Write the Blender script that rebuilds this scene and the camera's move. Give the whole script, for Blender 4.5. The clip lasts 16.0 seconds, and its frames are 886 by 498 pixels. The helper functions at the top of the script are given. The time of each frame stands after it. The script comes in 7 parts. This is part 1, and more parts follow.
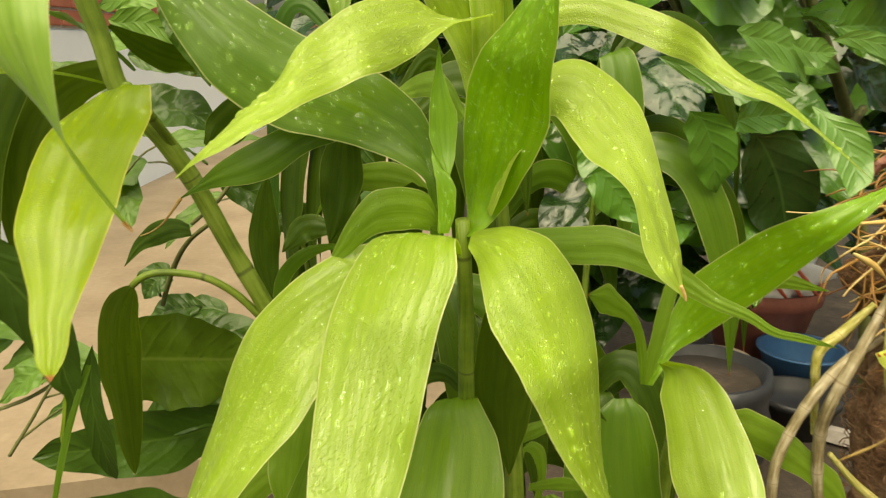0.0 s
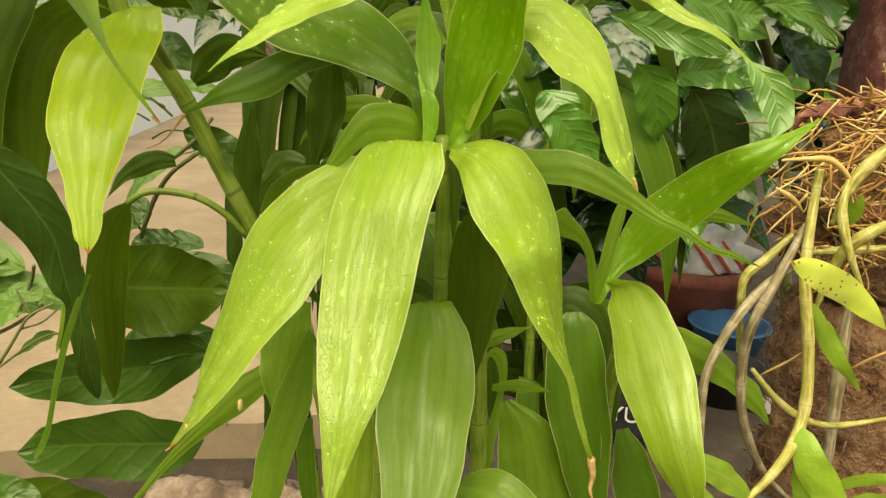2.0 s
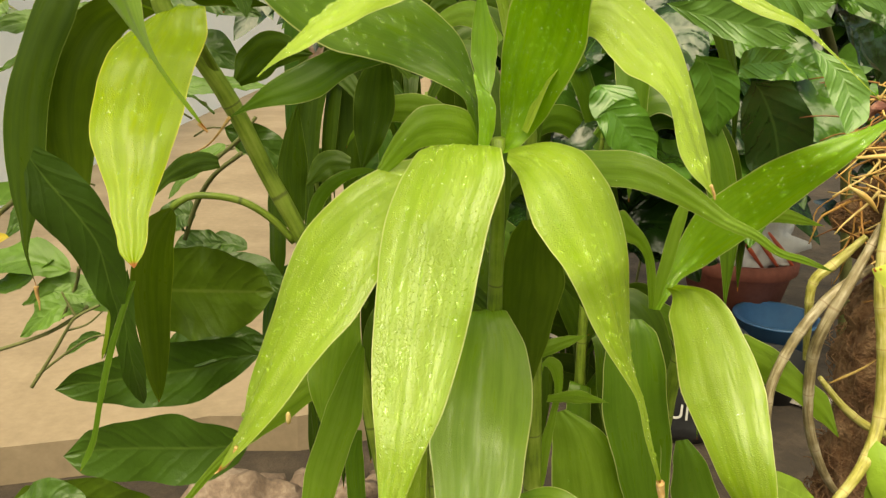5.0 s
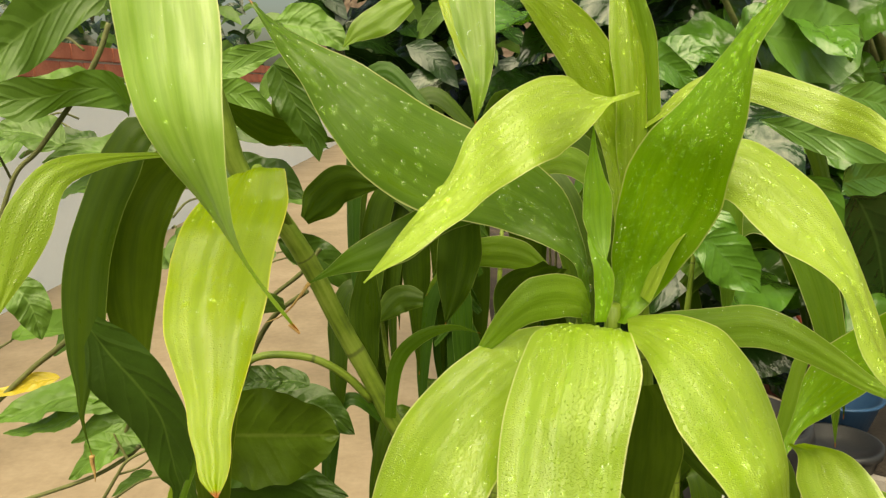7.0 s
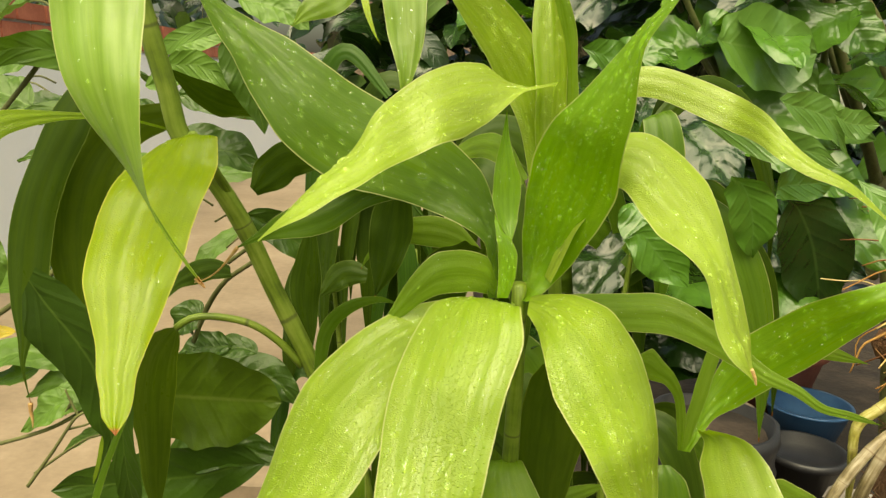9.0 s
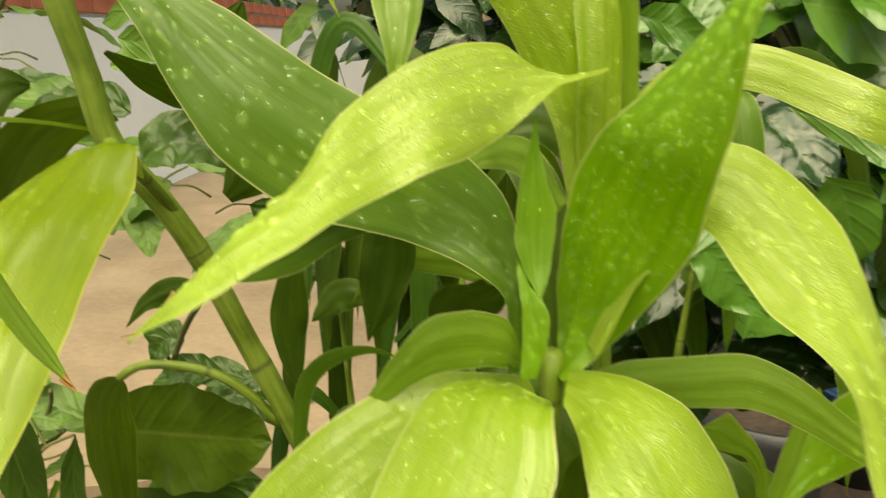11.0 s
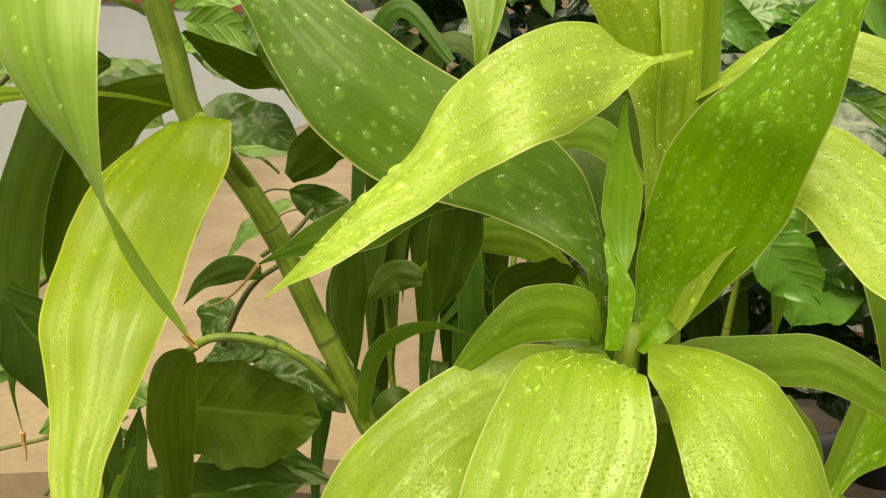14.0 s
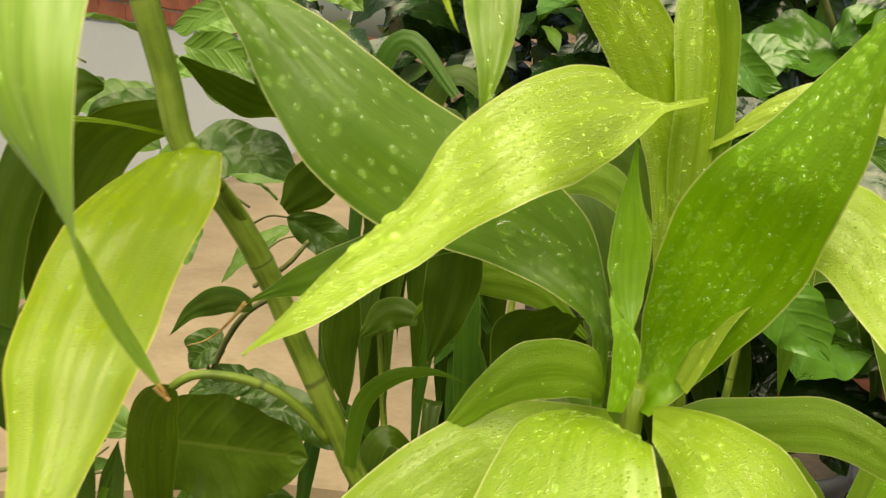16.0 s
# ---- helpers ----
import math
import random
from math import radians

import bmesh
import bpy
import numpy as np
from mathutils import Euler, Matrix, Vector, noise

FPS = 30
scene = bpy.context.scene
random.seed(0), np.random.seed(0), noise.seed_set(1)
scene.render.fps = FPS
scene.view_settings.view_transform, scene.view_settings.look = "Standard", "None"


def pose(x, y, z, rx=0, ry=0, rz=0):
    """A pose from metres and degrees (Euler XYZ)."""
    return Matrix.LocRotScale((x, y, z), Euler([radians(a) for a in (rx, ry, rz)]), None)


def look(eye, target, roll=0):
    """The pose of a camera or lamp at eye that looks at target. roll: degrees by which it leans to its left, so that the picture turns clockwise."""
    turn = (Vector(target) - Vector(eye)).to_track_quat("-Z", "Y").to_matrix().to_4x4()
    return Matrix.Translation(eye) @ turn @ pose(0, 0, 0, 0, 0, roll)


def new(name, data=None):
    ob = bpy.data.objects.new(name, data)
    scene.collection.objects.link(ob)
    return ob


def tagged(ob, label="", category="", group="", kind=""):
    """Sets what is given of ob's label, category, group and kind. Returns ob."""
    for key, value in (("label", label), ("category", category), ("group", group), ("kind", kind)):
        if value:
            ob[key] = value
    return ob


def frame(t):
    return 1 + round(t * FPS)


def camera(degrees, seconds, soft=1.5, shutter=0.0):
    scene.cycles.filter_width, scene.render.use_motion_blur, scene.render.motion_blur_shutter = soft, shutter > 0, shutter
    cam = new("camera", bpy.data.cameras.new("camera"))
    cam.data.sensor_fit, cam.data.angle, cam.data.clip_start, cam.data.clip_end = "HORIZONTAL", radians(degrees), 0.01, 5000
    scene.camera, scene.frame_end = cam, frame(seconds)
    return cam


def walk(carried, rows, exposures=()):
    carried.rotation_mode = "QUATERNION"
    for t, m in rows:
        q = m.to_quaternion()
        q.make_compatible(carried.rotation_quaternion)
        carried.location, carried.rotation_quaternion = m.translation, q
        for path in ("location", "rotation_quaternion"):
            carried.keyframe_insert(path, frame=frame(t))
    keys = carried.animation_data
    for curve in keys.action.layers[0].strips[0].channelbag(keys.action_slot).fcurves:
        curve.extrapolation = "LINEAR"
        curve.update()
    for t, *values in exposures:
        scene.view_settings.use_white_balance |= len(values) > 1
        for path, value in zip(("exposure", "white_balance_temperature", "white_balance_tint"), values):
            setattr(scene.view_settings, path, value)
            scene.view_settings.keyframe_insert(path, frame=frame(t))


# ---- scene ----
cam = camera(59.7, 16.0, soft=1.25, shutter=0.4)
METRES, EYE, TILT, LEAN, TURN = 0.42, 0.90, -15.0, 0.0, 0.0
ROWS = [
    (0.0, 0.0, 0.0, 0.0, 0.0, 0.0, -0.0),
    (0.5, -0.0447, -0.0788, -0.0273, -2.85, 0.63, 0.02),
    (1.0, -0.0545, -0.0854, -0.0432, -3.4, 0.75, -0.21),
    (1.5, -0.0469, -0.0811, -0.0545, -4.07, -0.1, -0.49),
    (2.0, -0.039, -0.0877, -0.0702, -4.39, -1.09, -0.77),
    (2.5, -0.0268, -0.0863, -0.0857, -4.4, -2.15, -0.79),
    (3.0, -0.0241, -0.0839, -0.0847, -3.98, -2.95, -0.58),
    (3.2, -0.0192, -0.0705, -0.0784, -3.57, -3.06, -0.7),
    (5.3, -0.0606, -0.04, -0.0416, -1.57, -1.16, -0.66),
    (5.5, -0.0688, -0.0155, -0.0046, -1.48, 0.16, -0.77),
    (6.0, -0.1337, 0.0173, 0.0357, -0.61, 2.79, -0.49),
    (6.5, -0.1256, 0.0249, 0.0308, 0.8, 3.16, 0.21),
    (7.0, -0.1136, 0.0315, 0.0379, 0.72, 3.13, 0.65),
    (7.5, -0.1048, 0.0354, 0.0369, 0.53, 3.18, 0.6),
    (8.0, -0.0972, 0.0269, 0.0386, 0.52, 3.27, -0.1),
    (8.5, -0.0793, 0.0002, 0.027, 0.2, 3.28, -1.67),
    (8.7, -0.0655, -0.0033, 0.0233, -0.11, 3.04, -2.4),
    (10.8, -0.016, 0.1465, 0.0671, 1.85, -0.13, -2.84),
    (11.0, -0.0294, 0.1839, 0.0864, 2.98, -0.15, -2.89),
    (11.5, -0.0703, 0.1962, 0.1125, 4.39, 0.81, -2.34),
    (12.0, -0.0844, 0.1582, 0.0797, 3.71, 0.69, -1.7),
    (12.5, -0.1022, 0.1293, 0.0594, 2.91, 0.3, -2.51),
    (13.0, -0.1021, 0.1449, 0.0663, 3.1, 0.17, -3.62),
    (13.5, -0.0892, 0.1672, 0.068, 3.57, -0.25, -4.05),
    (14.0, -0.073, 0.1669, 0.0715, 3.91, -0.64, -3.86),
    (14.5, -0.0661, 0.1598, 0.0734, 3.88, -0.73, -3.88),
    (15.0, -0.0924, 0.1724, 0.0671, 3.55, -0.37, -5.4),
    (15.5, -0.1038, 0.1611, 0.0753, 3.48, 0.79, -6.54),
    (16.0, -0.0746, 0.1918, 0.0832, 3.81, 1.4, -5.92),
]
walk(cam, [(t, pose(0, 0, EYE, TILT, LEAN, TURN) @ pose(METRES * x, METRES * y, METRES * z, 90 + pitch, roll, yaw)) for t, x, y, z, yaw, pitch, roll in ROWS], [(0, 0.82, 9000, -4), (16, 0.82, 9000, -4)])


# ---- light ----
world = bpy.data.worlds.new("overcast_sky")
scene.world = world
world.use_nodes = True
wn = world.node_tree
sky = wn.nodes.new("ShaderNodeTexSky")
sky.sky_type, sky.sun_disc = "NISHITA", False
sky.sun_elevation, sky.sun_rotation, sky.dust_density = radians(61), radians(193), 5.0
wn.links.new(sky.outputs["Color"], wn.nodes["Background"].inputs["Color"])
wn.nodes["Background"].inputs["Strength"].default_value = 0.085
sun = new("sun", bpy.data.lights.new("sun", "SUN"))
sun.data.energy, sun.data.angle, sun.data.color = 3.5, radians(80), (1.0, 0.965, 0.9)
sun.matrix_world = look((-0.5, -1.9, 5.0), (0, 0.3, 0.8))

# ---- materials ----
def mat(name):
    m = bpy.data.materials.new(name)
    m.use_nodes = True
    nt = m.node_tree
    return m, nt, nt.nodes["Principled BSDF"]


def node(nt, kind, **vals):
    n = nt.nodes.new("ShaderNode" + kind)
    for k, v in vals.items():
        if k in n.inputs:
            n.inputs[k].default_value = v
    return n


def ramp(nt, src, stops):
    r = nt.nodes.new("ShaderNodeValToRGB")
    els = r.color_ramp.elements
    els[0].position, els[0].color = stops[0][0], (*stops[0][1], 1)
    els[1].position, els[1].color = stops[-1][0], (*stops[-1][1], 1)
    for p, c in stops[1:-1]:
        els.new(p).color = (*c, 1)
    nt.links.new(src, r.inputs["Fac"])
    return r.outputs["Color"]


def maths(nt, op, a, b=0.0):
    n = nt.nodes.new("ShaderNodeMath")
    n.operation = op
    for i, v in enumerate((a, b)):
        if isinstance(v, (int, float)):
            n.inputs[i].default_value = v
        else:
            nt.links.new(v, n.inputs[i])
    return n.outputs[0]


def mixc(nt, fac, a, b, mode="MIX"):
    n = nt.nodes.new("ShaderNodeMix")
    n.data_type, n.blend_type = "RGBA", mode
    for i, v in ((0, fac), (6, a), (7, b)):
        if isinstance(v, tuple):
            n.inputs[i].default_value = (*v, 1)
        elif isinstance(v, (int, float)):
            n.inputs[i].default_value = v
        else:
            nt.links.new(v, n.inputs[i])
    return n.outputs[2]


def tint(c, k):
    return tuple(min(1.0, v * k) for v in c)


def leaf_material(name, c, warm, rough=0.36, through_light=0.46, margin=(0.62, 0.62, 0.3), brown_tip=True, coat=0.0, spec=0.5, wet=0.0, bead_size=1.0):
    """Strap leaf: fine veins along the blade, mottling, sheen streaks in the colour, pale margin, dry tip."""
    m, nt, p = mat(name)
    uv = node(nt, "UVMap")
    info = node(nt, "ObjectInfo")
    sep = node(nt, "SeparateXYZ")
    nt.links.new(uv.outputs[0], sep.inputs[0])
    mp = node(nt, "Mapping", Scale=(1.0, 0.035, 1.0))
    nt.links.new(uv.outputs[0], mp.inputs["Vector"])
    off = node(nt, "VectorMath")
    comb = node(nt, "CombineXYZ")
    nt.links.new(maths(nt, "MULTIPLY", info.outputs["Random"], 37.0), comb.inputs[2])
    nt.links.new(mp.outputs[0], off.inputs[0])
    nt.links.new(comb.outputs[0], off.inputs[1])
    vein = node(nt, "TexNoise", Scale=46.0, Detail=3.0, Roughness=0.6)
    nt.links.new(off.outputs[0], vein.inputs["Vector"])
    band = node(nt, "TexNoise", Scale=6.0, Detail=2.0)
    nt.links.new(off.outputs[0], band.inputs["Vector"])
    geo = node(nt, "TexCoord")
    blot = node(nt, "TexNoise", Scale=38.0, Detail=4.0, Roughness=0.65)
    nt.links.new(geo.outputs["Object"], blot.inputs["Vector"])
    mq = node(nt, "Mapping", Scale=(1.0, 0.26, 1.0))
    nt.links.new(uv.outputs[0], mq.inputs["Vector"])
    oq = node(nt, "VectorMath")
    nt.links.new(mq.outputs[0], oq.inputs[0])
    nt.links.new(comb.outputs[0], oq.inputs[1])
    sheen_noise = node(nt, "TexNoise", Scale=13.0, Detail=4.0, Roughness=0.62)
    nt.links.new(oq.outputs[0], sheen_noise.inputs["Vector"])
    streak = ramp(nt, sheen_noise.outputs[0], [(0.48, (0, 0, 0)), (0.58, (1, 1, 1))])
    col = ramp(nt, vein.outputs[0], [(0.3, tint(c, 0.95)), (0.52, c), (0.72, tint(c, 1.06))])
    col = mixc(nt, ramp(nt, band.outputs[0], [(0.36, (0, 0, 0)), (0.7, (0.55, 0.55, 0.55))]), col, warm)
    # paler streaks put part of the broken wet sheen into the base colour
    col = mixc(nt, maths(nt, "MULTIPLY", streak, 0.38), col, warm)
    col = mixc(nt, ramp(nt, blot.outputs[0], [(0.45, (0, 0, 0)), (0.72, (0.4, 0.4, 0.4))]), col, tint(c, 0.74))
    col = mixc(nt, ramp(nt, sheen_noise.outputs[0], [(0.34, (0.5, 0.5, 0.5)), (0.46, (0, 0, 0))]), col, tint(c, 0.82))
    side = maths(nt, "ABSOLUTE", maths(nt, "SUBTRACT", sep.outputs[0], 0.5))
    col = mixc(nt, ramp(nt, side, [(0.483, (0, 0, 0)), (0.494, (0.75, 0.75, 0.75))]), col, margin)
    if brown_tip:
        dry = ramp(nt, maths(nt, "ADD", sep.outputs[1], maths(nt, "MULTIPLY", blot.outputs[0], 0.02)),
                   [(0.992, (0, 0, 0)), (1.0, (1, 1, 1))])
        col = mixc(nt, dry, col, (0.38, 0.13, 0.03))
    nt.links.new(col, p.inputs["Base Color"])
    gl = maths(nt, "ADD", maths(nt, "MULTIPLY", maths(nt, "SUBTRACT", blot.outputs[0], 0.5), 0.3), maths(nt, "SUBTRACT", rough + 0.1, maths(nt, "MULTIPLY", streak, 0.19)))
    nt.links.new(gl, p.inputs["Roughness"])
    nt.links.new(maths(nt, "SUBTRACT", 0.27, maths(nt, "MULTIPLY", streak, 0.17)), p.inputs["Coat Roughness"])
    p.inputs["IOR"].default_value = 1.4
    p.inputs["Specular IOR Level"].default_value = spec
    p.inputs["Coat IOR"].default_value = 1.65
    nt.links.new(maths(nt, "MULTIPLY", maths(nt, "ADD", maths(nt, "MULTIPLY", streak, 0.65), 0.35), coat), p.inputs["Coat Weight"])
    bump = node(nt, "Bump", Strength=0.09, Distance=0.0008)
    hgt = maths(nt, "ADD", vein.outputs[0], maths(nt, "MULTIPLY", band.outputs[0], 1.5))
    nt.links.new(hgt, bump.inputs["Height"])
    last = bump
    if wet:
        bead = node(nt, "TexVoronoi", Scale=1700.0 / bead_size)
        nt.links.new(geo.outputs["Object"], bead.inputs["Vector"])
        patch = ramp(nt, maths(nt, "ADD", maths(nt, "MULTIPLY", band.outputs[0], 0.5), maths(nt, "MULTIPLY", blot.outputs[0], 0.5)), [(0.4, (0.15, 0.15, 0.15)), (0.58, (1, 1, 1))])
        blob = node(nt, "TexVoronoi", Scale=780.0 / bead_size)
        nt.links.new(geo.outputs["Object"], blob.inputs["Vector"])
        dome = maths(nt, "ADD", maths(nt, "MULTIPLY", ramp(nt, bead.outputs["Distance"], [(0.1, (1, 1, 1)), (0.5, (0, 0, 0))]), patch),
                     maths(nt, "MULTIPLY", ramp(nt, blob.outputs["Distance"], [(0.05, (1, 1, 1)), (0.26, (0, 0, 0))]), 1.3))
        film = node(nt, "Bump", Strength=wet, Distance=0.0002 * bead_size)
        nt.links.new(dome, film.inputs["Height"])
        nt.links.new(bump.outputs[0], film.inputs["Normal"])
        last = film
    nt.links.new(last.outputs[0], p.inputs["Normal"])
    nt.links.new(last.outputs[0], p.inputs["Coat Normal"])
    tr = node(nt, "BsdfTranslucent")
    nt.links.new(mixc(nt, 1.0, col, (1.0, 1.05, 0.45), "MULTIPLY"), tr.inputs["Color"])
    mx = node(nt, "MixShader", Fac=through_light)
    nt.links.new(p.outputs[0], mx.inputs[1])
    nt.links.new(tr.outputs[0], mx.inputs[2])
    nt.links.new(mx.outputs[0], nt.nodes["Material Output"].inputs["Surface"])
    return m


def broad_material(name, c, pale, rough=0.3, through_light=0.25, veins=7.0, spec=0.5, coat=0.0):
    """Broad leaf with a midrib and slanting side veins."""
    m, nt, p = mat(name)
    uv = node(nt, "UVMap")
    info = node(nt, "ObjectInfo")
    sep = node(nt, "SeparateXYZ")
    nt.links.new(uv.outputs[0], sep.inputs[0])
    geo = node(nt, "TexCoord")
    blot = node(nt, "TexNoise", Scale=30.0, Detail=5.0, Roughness=0.6)
    nt.links.new(geo.outputs["Object"], blot.inputs["Vector"])
    side = maths(nt, "ABSOLUTE", maths(nt, "SUBTRACT", sep.outputs[0], 0.5))
    slant = maths(nt, "SUBTRACT", sep.outputs[1], maths(nt, "MULTIPLY", side, 0.45))
    saw = maths(nt, "FRACT", maths(nt, "ADD", maths(nt, "MULTIPLY", slant, veins), maths(nt, "MULTIPLY", blot.outputs[0], 0.9)))
    line = maths(nt, "ABSOLUTE", maths(nt, "SUBTRACT", saw, 0.5))
    vmask = ramp(nt, line, [(0.0, (0.8, 0.8, 0.8)), (0.07, (0, 0, 0))])
    rib = ramp(nt, side, [(0.008, (1, 1, 1)), (0.028, (0, 0, 0))])
    col = ramp(nt, blot.outputs[0], [(0.3, tint(c, 0.65)), (0.55, c), (0.75, tint(c, 1.4))])
    col = mixc(nt, maths(nt, "MULTIPLY", info.outputs["Random"], 0.45), col, tint(c, 1.7))
    col = mixc(nt, maths(nt, "MULTIPLY", vmask, 0.13), col, pale)
    col = mixc(nt, maths(nt, "MULTIPLY", rib, 0.6), col, pale)
    nt.links.new(col, p.inputs["Base Color"])
    p.inputs["Roughness"].default_value = rough
    p.inputs["Specular IOR Level"].default_value = spec
    p.inputs["Coat Weight"].default_value, p.inputs["Coat Roughness"].default_value = coat, 0.16
    bump = node(nt, "Bump", Strength=0.32, Distance=0.003)
    bulge = maths(nt, "ADD", ramp(nt, line, [(0.0, (0.7, 0.7, 0.7)), (0.22, (1, 1, 1))]), maths(nt, "MULTIPLY", blot.outputs[0], 2.2))
    nt.links.new(bulge, bump.inputs["Height"])
    nt.links.new(bump.outputs[0], p.inputs["Normal"])
    nt.links.new(bump.outputs[0], p.inputs["Coat Normal"])
    tr = node(nt, "BsdfTranslucent")
    nt.links.new(mixc(nt, 1.0, col, (1.0, 1.05, 0.45), "MULTIPLY"), tr.inputs["Color"])
    mx = node(nt, "MixShader", Fac=through_light)
    nt.links.new(p.outputs[0], mx.inputs[1])
    nt.links.new(tr.outputs[0], mx.inputs[2])
    nt.links.new(mx.outputs[0], nt.nodes["Material Output"].inputs["Surface"])
    return m


def rough_material(name, stops, scale=20.0, rough=0.8, bump=0.4, dist=0.004, fine=None, metal=0.0):
    """Mottled solid surface: noise at two scales in metres, with relief."""
    m, nt, p = mat(name)
    geo = node(nt, "TexCoord")
    a = node(nt, "TexNoise", Scale=scale, Detail=6.0, Roughness=0.62)
    b = node(nt, "TexNoise", Scale=fine or scale * 7, Detail=4.0, Roughness=0.6)
    for n in (a, b):
        nt.links.new(geo.outputs["Object"], n.inputs["Vector"])
    s = maths(nt, "ADD", maths(nt, "MULTIPLY", a.outputs[0], 0.7), maths(nt, "MULTIPLY", b.outputs[0], 0.3))
    nt.links.new(ramp(nt, s, stops), p.inputs["Base Color"])
    p.inputs["Roughness"].default_value = rough
    p.inputs["Metallic"].default_value = metal
    bp = node(nt, "Bump", Strength=bump, Distance=dist)
    nt.links.new(s, bp.inputs["Height"])
    nt.links.new(bp.outputs[0], p.inputs["Normal"])
    return m


leaf_bright = leaf_material("leaf_bright", (0.26, 0.405, 0.024), (0.385, 0.52, 0.08), coat=1.0, wet=0.8)
leaf_yellow = leaf_material("leaf_yellow", (0.25, 0.375, 0.002), (0.32, 0.435, 0.004), coat=0.45, wet=0.45, rough=0.28, spec=0.5, margin=(0.65, 0.6, 0.12))
leaf_pale = leaf_material("leaf_pale", (0.33, 0.475, 0.042), (0.45, 0.57, 0.13), coat=0.85, wet=0.8, brown_tip=False)
leaf_hook = leaf_material("leaf_hook", (0.23, 0.39, 0.045), (0.38, 0.53, 0.13), coat=0.75, rough=0.3)
leaf_mid = leaf_material("leaf_mid", (0.17, 0.305, 0.022), (0.255, 0.39, 0.055), coat=0.65, wet=0.4)
leaf_fresh = leaf_material("leaf_fresh", (0.165, 0.345, 0.015), (0.25, 0.44, 0.03), coat=0.55, wet=0.2, bead_size=1.3, through_light=0.5)
leaf_middark = leaf_material("leaf_middark", (0.098, 0.2, 0.014), (0.14, 0.25, 0.028), coat=0.35, wet=0.15)
# dark olive leaf, its colour lowered further to hold the shade between leaves
leaf_dark_shade = leaf_material("leaf_dark_shade", (0.037, 0.076, 0.005), (0.064, 0.11, 0.01), margin=(0.2, 0.26, 0.06), spec=0.35, rough=0.38, through_light=0.3)
leaf_olive = leaf_material("leaf_olive", (0.08, 0.135, 0.012), (0.12, 0.18, 0.02), margin=(0.25, 0.3, 0.06), spec=0.3, rough=0.4, through_light=0.5)
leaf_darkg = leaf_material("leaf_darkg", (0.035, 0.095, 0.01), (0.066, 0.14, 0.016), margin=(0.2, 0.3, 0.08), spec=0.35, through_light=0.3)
broad_mid = broad_material("broad_mid", (0.10, 0.19, 0.03), (0.17, 0.28, 0.075), rough=0.38, spec=0.4)
# climber's own dark green, taken lower to stand for shade among the leaves
broad_dark = broad_material("broad_dark", (0.043, 0.092, 0.01), (0.10, 0.17, 0.03), rough=0.4, spec=0.3, coat=0.35)
broad_olive = broad_material("broad_olive", (0.08, 0.14, 0.012), (0.16, 0.22, 0.04), rough=0.42, spec=0.25, through_light=0.4, coat=0.3)
broad_yellowed = broad_material("broad_yellowed", (0.5, 0.38, 0.04), (0.6, 0.45, 0.1))
glossy_g1 = broad_material("glossy_green", (0.066, 0.16, 0.02), (0.10, 0.21, 0.045), rough=0.24, spec=0.5, coat=0.45)
# shaded copy of the shrub green: gloom between leaves is in the colour
glossy_g2 = broad_material("glossy_shaded", (0.016, 0.045, 0.008), (0.05, 0.11, 0.025), rough=0.26, spec=0.4, coat=0.8)
glossy_g3 = broad_material("glossy_pale", (0.10, 0.205, 0.04), (0.17, 0.3, 0.08), rough=0.26, coat=0.45)
dry_leaf = rough_material("dry_leaf_tip", [(0.3, (0.30, 0.14, 0.05)), (0.5, (0.5, 0.3, 0.11)), (0.7, (0.62, 0.46, 0.26))], 260, 0.7)
twig = rough_material("brown_twig", [(0.3, (0.07, 0.075, 0.02)), (0.7, (0.17, 0.18, 0.06))], 80, 0.7)
concrete = rough_material("tan_concrete", [(0.25, (0.15, 0.11, 0.07)), (0.5, (0.25, 0.186, 0.125)), (0.75, (0.355, 0.275, 0.195))], 3.0, 0.62, 0.2, 0.004, 40)
whitewash = rough_material("white_wall_paint", [(0.25, (0.74, 0.79, 0.86)), (0.6, (0.81, 0.85, 0.91)), (0.8, (0.85, 0.88, 0.93))], 1.5, 0.75, 0.1, 0.003, 30)
red_brick = rough_material("red_brick", [(0.3, (0.30, 0.085, 0.05)), (0.7, (0.5, 0.17, 0.11))], 14, 0.85, 0.4, 0.004)
mortar = rough_material("mortar", [(0.3, (0.35, 0.32, 0.28)), (0.7, (0.5, 0.46, 0.4))], 30, 0.9)
soil = rough_material("dark_soil", [(0.3, (0.010, 0.006, 0.005)), (0.5, (0.03, 0.02, 0.013)), (0.75, (0.08, 0.055, 0.04))], 9, 0.9, 0.8, 0.02)
stone = rough_material("weathered_stone", [(0.32, (0.04, 0.026, 0.02)), (0.5, (0.155, 0.105, 0.076)), (0.68, (0.30, 0.23, 0.18))], 12, 0.85, 0.7, 0.012)
coir = rough_material("brown_coir", [(0.3, (0.03, 0.012, 0.007)), (0.44, (0.17, 0.078, 0.036)), (0.64, (0.36, 0.21, 0.12))], 60, 0.95, 1.0, 0.016, 260)
post_red = rough_material("faded_red_post", [(0.36, (0.07, 0.024, 0.022)), (0.5, (0.17, 0.052, 0.046)), (0.66, (0.3, 0.21, 0.19))], 55, 0.8, 0.4, 0.004)
bark_red = rough_material("red_bark", [(0.34, (0.05, 0.016, 0.012)), (0.5, (0.15, 0.05, 0.035)), (0.66, (0.3, 0.15, 0.11))], 90, 0.85, 0.7, 0.006)
